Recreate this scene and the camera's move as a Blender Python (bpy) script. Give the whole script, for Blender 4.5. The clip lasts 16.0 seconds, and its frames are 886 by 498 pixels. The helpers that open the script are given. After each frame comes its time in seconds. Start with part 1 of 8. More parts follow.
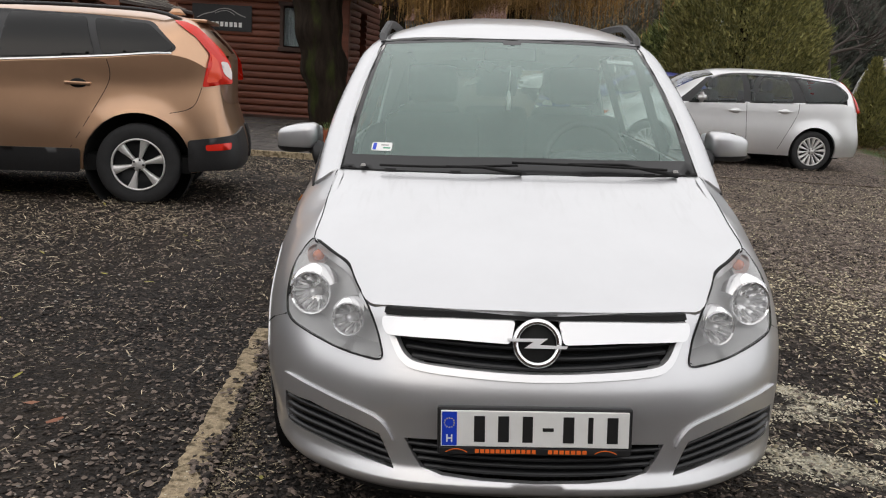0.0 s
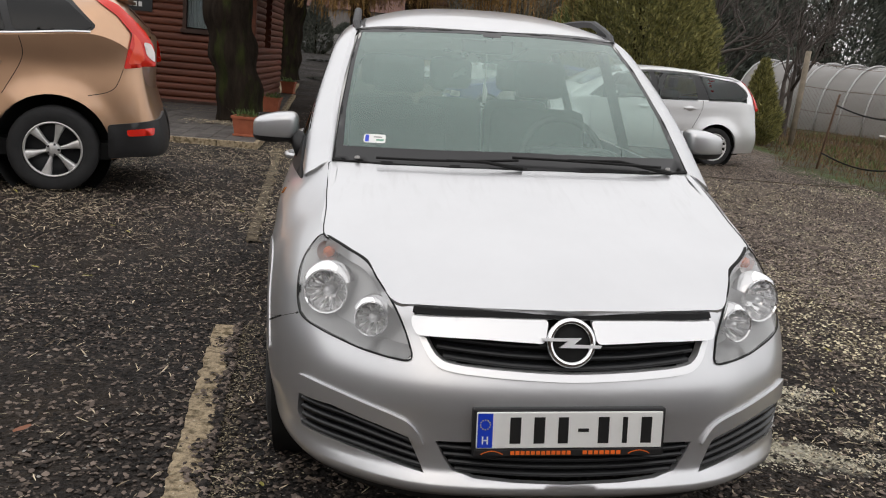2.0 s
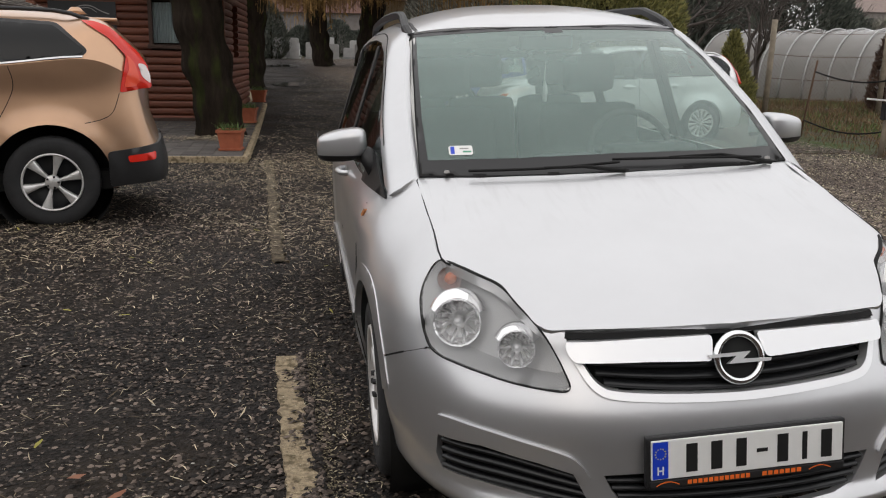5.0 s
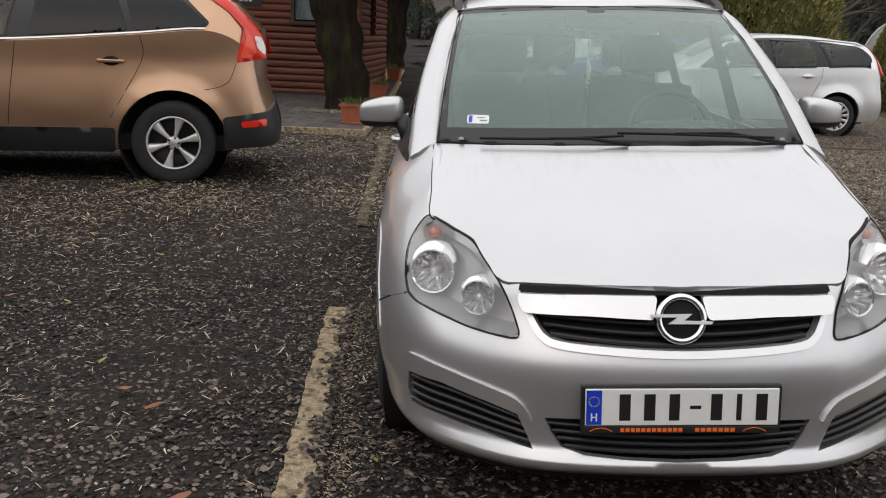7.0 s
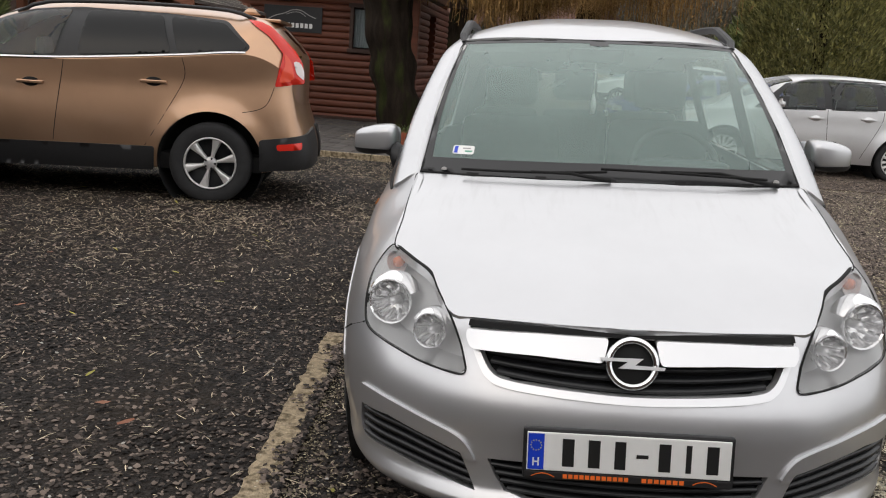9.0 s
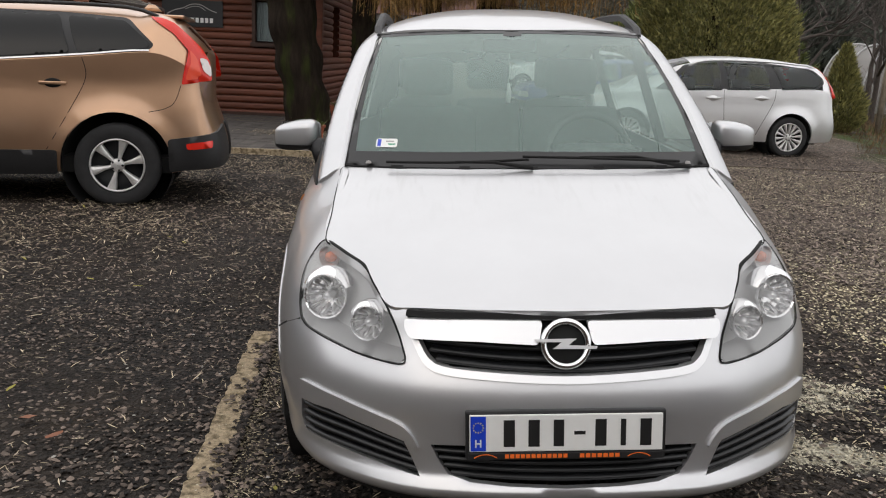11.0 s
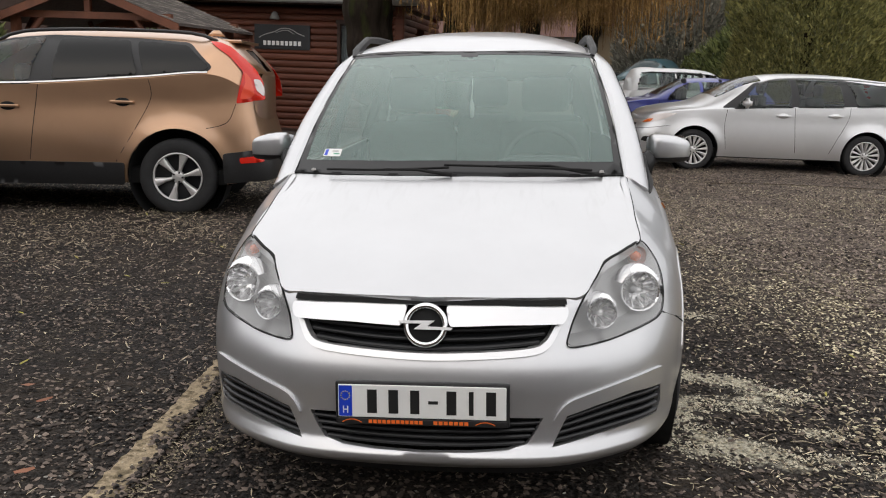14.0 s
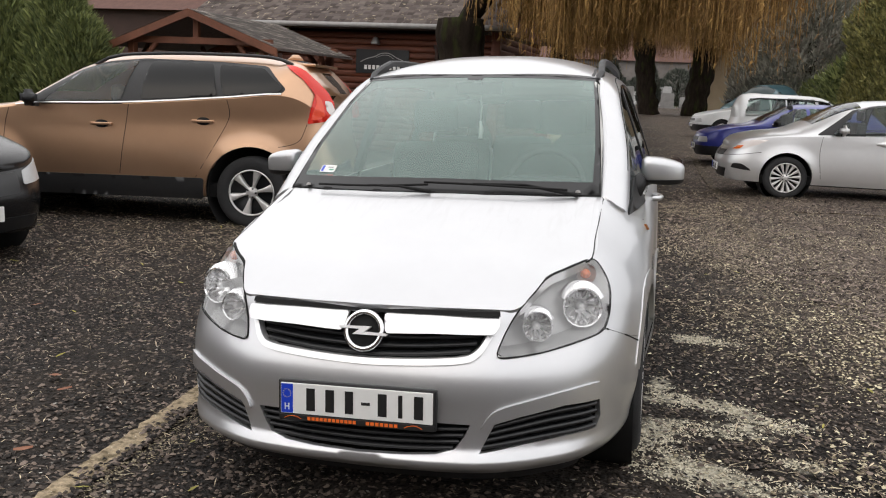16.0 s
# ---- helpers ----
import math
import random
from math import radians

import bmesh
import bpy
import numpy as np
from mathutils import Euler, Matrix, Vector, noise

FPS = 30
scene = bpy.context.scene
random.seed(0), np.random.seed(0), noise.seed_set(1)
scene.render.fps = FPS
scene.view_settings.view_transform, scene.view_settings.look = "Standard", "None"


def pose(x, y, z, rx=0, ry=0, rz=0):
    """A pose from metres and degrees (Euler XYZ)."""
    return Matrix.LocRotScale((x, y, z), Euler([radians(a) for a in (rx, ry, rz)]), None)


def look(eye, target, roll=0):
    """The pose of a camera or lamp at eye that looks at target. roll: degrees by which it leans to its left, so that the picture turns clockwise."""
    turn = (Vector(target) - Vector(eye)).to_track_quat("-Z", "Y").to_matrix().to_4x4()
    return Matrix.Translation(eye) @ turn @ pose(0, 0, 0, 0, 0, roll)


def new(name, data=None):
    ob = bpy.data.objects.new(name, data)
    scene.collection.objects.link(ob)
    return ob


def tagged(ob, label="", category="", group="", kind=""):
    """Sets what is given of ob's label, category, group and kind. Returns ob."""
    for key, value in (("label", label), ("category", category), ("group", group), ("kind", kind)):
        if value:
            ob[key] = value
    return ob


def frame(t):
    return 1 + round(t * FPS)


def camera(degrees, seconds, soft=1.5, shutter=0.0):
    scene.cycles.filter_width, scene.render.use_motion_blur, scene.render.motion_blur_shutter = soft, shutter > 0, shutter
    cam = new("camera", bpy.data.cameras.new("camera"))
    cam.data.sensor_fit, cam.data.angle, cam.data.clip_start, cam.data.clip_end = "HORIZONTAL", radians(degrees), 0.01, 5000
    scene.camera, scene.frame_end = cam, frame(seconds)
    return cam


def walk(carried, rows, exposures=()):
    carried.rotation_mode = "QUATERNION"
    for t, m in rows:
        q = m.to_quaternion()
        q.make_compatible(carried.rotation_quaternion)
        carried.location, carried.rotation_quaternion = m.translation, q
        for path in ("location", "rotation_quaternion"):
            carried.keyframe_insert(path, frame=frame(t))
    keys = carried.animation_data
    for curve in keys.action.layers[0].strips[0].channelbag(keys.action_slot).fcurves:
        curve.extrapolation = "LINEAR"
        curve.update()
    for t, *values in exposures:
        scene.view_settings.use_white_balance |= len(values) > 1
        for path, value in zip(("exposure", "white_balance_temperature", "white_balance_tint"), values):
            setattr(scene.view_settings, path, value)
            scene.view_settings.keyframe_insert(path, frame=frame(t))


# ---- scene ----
cam = camera(54.0, 16.0, 1.1)
PATH = [
    (0, (0.128, 0.141, 1.43), (0.043, 2.094, 1.011), 3.6),
    (0.5, (0.154, 0.226, 1.416), (0.046, 2.182, 1.011), 4.5),
    (1, (0.06, 0.244, 1.413), (-0.002, 2.203, 1.011), 4.8),
    (1.5, (-0.15, 0.185, 1.415), (-0.083, 2.142, 1.007), 4.6),
    (2, (-0.267, 0.213, 1.411), (-0.098, 2.16, 0.986), 5.4),
    (2.5, (-0.368, 0.396, 1.397), (-0.159, 2.343, 0.99), 4.9),
    (3, (-0.453, 0.501, 1.408), (-0.133, 2.436, 1.017), 5.1),
    (3.5, (-0.648, 0.501, 1.415), (-0.194, 2.405, 1.007), 3.9),
    (4, (-0.8, 0.468, 1.433), (-0.377, 2.375, 1.003), 0.4),
    (4.2, (-0.813, 0.468, 1.436), (-0.426, 2.381, 0.997), 0.1),
    (6.3, (-0.398, 0.359, 1.396), (-0.359, 2.312, 0.967), 2.7),
    (6.5, (-0.363, 0.28, 1.402), (-0.353, 2.23, 0.956), 2.6),
    (7, (-0.257, 0.194, 1.404), (-0.334, 2.134, 0.924), 2.5),
    (7.5, (-0.092, 0.234, 1.416), (-0.272, 2.172, 0.956), 3.1),
    (8, (0.042, 0.268, 1.412), (-0.185, 2.206, 0.974), 4.2),
    (10.3, (0.04, 0.256, 1.419), (-0.129, 2.205, 1.004), 3.7),
    (10.5, (0.025, 0.249, 1.42), (-0.111, 2.2, 1.003), 3.7),
    (11, (-0.012, 0.222, 1.424), (-0.034, 2.174, 0.992), 2.6),
    (11.5, (-0.004, 0.211, 1.419), (0.08, 2.156, 0.958), 1.6),
    (12, (0.056, 0.206, 1.429), (0.154, 2.152, 0.976), 1.0),
    (12.5, (0.176, 0.195, 1.434), (0.207, 2.149, 1.007), 1.6),
    (13, (0.293, 0.056, 1.429), (0.254, 2.014, 1.023), 2.9),
    (13.5, (0.458, -0.088, 1.442), (0.331, 1.865, 1.028), 2.9),
    (14, (0.707, -0.084, 1.449), (0.435, 1.857, 1.05), 2.2),
    (14.5, (0.887, -0.105, 1.449), (0.503, 1.816, 1.046), 2.3),
    (15, (1.001, -0.217, 1.45), (0.56, 1.693, 1.054), 1.6),
    (15.5, (1.138, -0.211, 1.461), (0.648, 1.689, 1.078), 1.0),
    (16, (1.289, -0.103, 1.459), (0.751, 1.79, 1.103), 2.6),
]
walk(cam, [(t, look(eye, target, roll)) for t, eye, target, roll in PATH], [(0.0, 0.16), (2.0, 0.13), (3.5, 0.02), (6.5, 0.08), (8.0, 0.14), (12.5, 0.15), (14.5, 0.20), (15.0, 0.25), (15.5, 0.42), (16.0, 0.37)])

# ---- world and light: an even overcast sky ----
world = bpy.data.worlds.new("overcast_sky")
scene.world = world
world.use_nodes = True
wn = world.node_tree
sky = wn.nodes.new("ShaderNodeTexSky")
sky.sky_type, sky.sun_disc = "NISHITA", False
sky.sun_elevation, sky.sun_rotation = radians(40), radians(200)
sky.air_density, sky.dust_density, sky.ozone_density = 1.0, 4.0, 1.0
cloud = wn.nodes.new("ShaderNodeMix")
cloud.data_type = "RGBA"
cloud.inputs[0].default_value = 0.86
cloud.inputs[7].default_value = (9.8, 9.65, 9.7, 1)
wn.links.new(sky.outputs[0], cloud.inputs[6])
back = wn.nodes["Background"]
back.inputs[1].default_value = 0.093
wn.links.new(cloud.outputs[2], back.inputs[0])
sun = new("sun", bpy.data.lights.new("sun", "SUN"))
sun.data.energy, sun.data.angle, sun.data.color = 1.15, radians(165), (1.0, 0.97, 0.94)
sun.matrix_world = look((0, 0, 20), (1.2, 3.0, 10.0))


# ---- materials ----
def mat(name, base, rough=0.6, metal=0.0, vary=0.0, scale=8.0, bump=0.0, bscale=60.0, coat=0.0, rand=0.0, second=None, second_at=0.55, trans=0.0, spec=0.5, stretch=(1, 1, 1)):
    """A surface with two scales of variation, an optional second colour in patches, relief and a per-object shift."""
    m = bpy.data.materials.new(name)
    m.use_nodes = True
    nt = m.node_tree
    p = nt.nodes["Principled BSDF"]
    p.inputs["Roughness"].default_value = rough
    p.inputs["Metallic"].default_value = metal
    p.inputs["Coat Weight"].default_value = coat
    p.inputs["Coat Roughness"].default_value = 0.05
    p.inputs["Transmission Weight"].default_value = trans
    p.inputs["Specular IOR Level"].default_value = spec
    p.inputs["Base Color"].default_value = (*base, 1)
    co = nt.nodes.new("ShaderNodeTexCoord")
    mp = nt.nodes.new("ShaderNodeMapping")
    mp.inputs["Scale"].default_value = stretch
    nt.links.new(co.outputs["Object"], mp.inputs["Vector"])
    col = None
    if second:
        n0 = nt.nodes.new("ShaderNodeTexNoise")
        n0.inputs["Scale"].default_value, n0.inputs["Detail"].default_value = scale * 0.6, 8
        nt.links.new(mp.outputs[0], n0.inputs["Vector"])
        rp = nt.nodes.new("ShaderNodeMapRange")
        rp.inputs[1].default_value, rp.inputs[2].default_value = second_at - 0.07, second_at + 0.07
        nt.links.new(n0.outputs[0], rp.inputs[0])
        mx = nt.nodes.new("ShaderNodeMix")
        mx.data_type = "RGBA"
        mx.inputs[6].default_value, mx.inputs[7].default_value = (*base, 1), (*second, 1)
        nt.links.new(rp.outputs[0], mx.inputs[0])
        col = mx.outputs[2]
    if vary or rand:
        hsv = nt.nodes.new("ShaderNodeHueSaturation")
        if col:
            nt.links.new(col, hsv.inputs["Color"])
        else:
            hsv.inputs["Color"].default_value = (*base, 1)
        n1 = nt.nodes.new("ShaderNodeTexNoise")
        n1.inputs["Scale"].default_value, n1.inputs["Detail"].default_value, n1.inputs["Roughness"].default_value = scale, 10, 0.65
        nt.links.new(mp.outputs[0], n1.inputs["Vector"])
        r1 = nt.nodes.new("ShaderNodeMapRange")
        r1.inputs[1].default_value, r1.inputs[2].default_value = 0.25, 0.75
        r1.inputs[3].default_value, r1.inputs[4].default_value = 1 - vary, 1 + vary
        nt.links.new(n1.outputs[0], r1.inputs[0])
        val = r1.outputs[0]
        if rand:
            oi = nt.nodes.new("ShaderNodeObjectInfo")
            r2 = nt.nodes.new("ShaderNodeMapRange")
            r2.inputs[3].default_value, r2.inputs[4].default_value = 1 - rand, 1 + rand
            nt.links.new(oi.outputs["Random"], r2.inputs[0])
            mu = nt.nodes.new("ShaderNodeMath")
            mu.operation = "MULTIPLY"
            nt.links.new(val, mu.inputs[0])
            nt.links.new(r2.outputs[0], mu.inputs[1])
            val = mu.outputs[0]
        nt.links.new(val, hsv.inputs["Value"])
        nt.links.new(hsv.outputs[0], p.inputs["Base Color"])
    elif col:
        nt.links.new(col, p.inputs["Base Color"])
    if bump:
        n2 = nt.nodes.new("ShaderNodeTexNoise")
        n2.inputs["Scale"].default_value, n2.inputs["Detail"].default_value = bscale, 6
        nt.links.new(mp.outputs[0], n2.inputs["Vector"])
        b = nt.nodes.new("ShaderNodeBump")
        b.inputs["Strength"].default_value, b.inputs["Distance"].default_value = bump, 0.01
        nt.links.new(n2.outputs[0], b.inputs["Height"])
        nt.links.new(b.outputs[0], p.inputs["Normal"])
    return m


def island_mat(name, dark, light, rough=0.8, power=1.0, spec=0.5):
    """Loose pieces joined in one mesh, each with its own shade between two colours."""
    m = bpy.data.materials.new(name)
    m.use_nodes = True
    nt = m.node_tree
    p = nt.nodes["Principled BSDF"]
    p.inputs["Roughness"].default_value = rough
    p.inputs["Specular IOR Level"].default_value = spec
    g = nt.nodes.new("ShaderNodeNewGeometry")
    pw = nt.nodes.new("ShaderNodeMath")
    pw.operation = "POWER"
    pw.inputs[1].default_value = power
    mx = nt.nodes.new("ShaderNodeMix")
    mx.data_type = "RGBA"
    mx.inputs[6].default_value, mx.inputs[7].default_value = (*dark, 1), (*light, 1)
    nt.links.new(g.outputs["Random Per Island"], pw.inputs[0])
    nt.links.new(pw.outputs[0], mx.inputs[0])
    nt.links.new(mx.outputs[2], p.inputs["Base Color"])
    return m


def glass_mat(name, tint, gloss=1.45, rough=0.0, sheen_cloud=0.0, film=(0.56, 0.70, 0.66), sheen_rise=None, twice=1.0):
    """Thin car or window glass: tinted see-through with a true reflection on top."""
    m = bpy.data.materials.new(name)
    m.use_nodes = True
    nt = m.node_tree
    out = nt.nodes["Material Output"]
    tr, gl = nt.nodes.new("ShaderNodeBsdfTransparent"), nt.nodes.new("ShaderNodeBsdfGlossy")
    fr, mx = nt.nodes.new("ShaderNodeLayerWeight"), nt.nodes.new("ShaderNodeMixShader")
    tr.inputs[0].default_value = (*tint, 1)
    gl.inputs["Roughness"].default_value = rough
    fr.inputs[0].default_value = 0.5
    see = tr.outputs[0]
    # pale diffuse share: clouds plastic film and paints a sky sheen on car glass
    if sheen_cloud:
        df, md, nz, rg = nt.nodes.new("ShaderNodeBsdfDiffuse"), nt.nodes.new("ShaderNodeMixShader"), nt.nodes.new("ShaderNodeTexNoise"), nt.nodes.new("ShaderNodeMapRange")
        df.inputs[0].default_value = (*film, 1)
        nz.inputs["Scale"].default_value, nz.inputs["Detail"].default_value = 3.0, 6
        rg.inputs[3].default_value, rg.inputs[4].default_value = sheen_cloud * 0.7, sheen_cloud * 1.3
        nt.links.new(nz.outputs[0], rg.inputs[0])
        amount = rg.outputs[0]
        # painted sheen graded by height, in place of sky reflected in the windscreen
        if sheen_rise:
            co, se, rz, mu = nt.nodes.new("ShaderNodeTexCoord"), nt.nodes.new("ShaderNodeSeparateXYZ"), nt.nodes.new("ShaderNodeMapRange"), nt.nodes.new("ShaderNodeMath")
            rz.inputs[1].default_value, rz.inputs[2].default_value, rz.inputs[3].default_value, rz.inputs[4].default_value = sheen_rise
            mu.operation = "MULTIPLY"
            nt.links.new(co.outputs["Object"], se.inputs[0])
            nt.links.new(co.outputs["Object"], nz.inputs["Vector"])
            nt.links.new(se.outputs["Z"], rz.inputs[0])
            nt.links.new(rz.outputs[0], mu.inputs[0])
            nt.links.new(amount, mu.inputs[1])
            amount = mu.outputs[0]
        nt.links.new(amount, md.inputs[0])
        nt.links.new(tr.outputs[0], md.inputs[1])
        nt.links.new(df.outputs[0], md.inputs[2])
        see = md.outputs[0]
    both_faces = nt.nodes.new("ShaderNodeMath")
    both_faces.operation, both_faces.use_clamp = "MULTIPLY", True
    both_faces.inputs[1].default_value = twice
    f0 = ((gloss - 1) / (gloss + 1)) ** 2
    steep, rise = nt.nodes.new("ShaderNodeMath"), nt.nodes.new("ShaderNodeMath")
    steep.operation, rise.operation = "POWER", "MULTIPLY_ADD"
    steep.inputs[1].default_value, rise.inputs[1].default_value, rise.inputs[2].default_value = 5.0, 1 - f0, f0
    nt.links.new(fr.outputs["Facing"], steep.inputs[0])
    nt.links.new(steep.outputs[0], rise.inputs[0])
    nt.links.new(rise.outputs[0], both_faces.inputs[0])
    nt.links.new(both_faces.outputs[0], mx.inputs[0])
    nt.links.new(see, mx.inputs[1])
    nt.links.new(gl.outputs[0], mx.inputs[2])
    nt.links.new(mx.outputs[0], out.inputs[0])
    return m


def car_paint(name, base, metal=0.5, rough=0.32, dirt=0.1, streaks=False):
    m = mat(name, base, rough, metal, vary=dirt, scale=2.5, coat=0.7)
    nt = m.node_tree
    p = nt.nodes["Principled BSDF"]
    co = nt.nodes.new("ShaderNodeTexCoord")
    n = nt.nodes.new("ShaderNodeTexNoise")
    n.inputs["Scale"].default_value, n.inputs["Detail"].default_value = 900, 2
    b = nt.nodes.new("ShaderNodeBump")
    b.inputs["Strength"].default_value, b.inputs["Distance"].default_value = 0.012, 0.002
    nt.links.new(co.outputs["Object"], n.inputs["Vector"])
    nt.links.new(n.outputs[0], b.inputs["Height"])
    nt.links.new(b.outputs[0], p.inputs["Normal"])
    d = nt.nodes.new("ShaderNodeTexNoise")
    d.inputs["Scale"].default_value, d.inputs["Detail"].default_value = 6, 9
    r = nt.nodes.new("ShaderNodeMapRange")
    r.inputs[3].default_value, r.inputs[4].default_value = rough - 0.03, rough + 0.05
    nt.links.new(co.outputs["Object"], d.inputs["Vector"])
    nt.links.new(d.outputs[0], r.inputs[0])
    nt.links.new(r.outputs[0], p.inputs["Roughness"])
    if streaks:
        # dried rain runs and wiped smears below the windscreen
        mp, sn, rg, se, zone, mu, mx = (nt.nodes.new("ShaderNode" + k) for k in ("Mapping", "TexNoise", "MapRange", "SeparateXYZ", "MapRange", "Math", "Mix"))
        mp.inputs["Scale"].default_value = (26, 5, 1)
        sn.inputs["Scale"].default_value, sn.inputs["Detail"].default_value, sn.inputs["Distortion"].default_value = 1.0, 5, 0.8
        rg.inputs[1].default_value, rg.inputs[2].default_value, rg.inputs[4].default_value = 0.53, 0.70, 0.15
        zone.inputs[1].default_value, zone.inputs[2].default_value = 0.50, 0.92
        mu.operation, mx.data_type = "MULTIPLY", "RGBA"
        mx.inputs[7].default_value = (0.34, 0.33, 0.32, 1)
        nt.links.new(co.outputs["Object"], mp.inputs["Vector"])
        nt.links.new(mp.outputs[0], sn.inputs["Vector"])
        nt.links.new(sn.outputs[0], rg.inputs[0])
        nt.links.new(co.outputs["Object"], se.inputs[0])
        nt.links.new(se.outputs["Y"], zone.inputs[0])
        nt.links.new(rg.outputs[0], mu.inputs[0])
        nt.links.new(zone.outputs[0], mu.inputs[1])
        nt.links.new(mu.outputs[0], mx.inputs[0])
        nt.links.new(p.inputs["Base Color"].links[0].from_socket, mx.inputs[6])
        nt.links.new(mx.outputs[2], p.inputs["Base Color"])
    return m


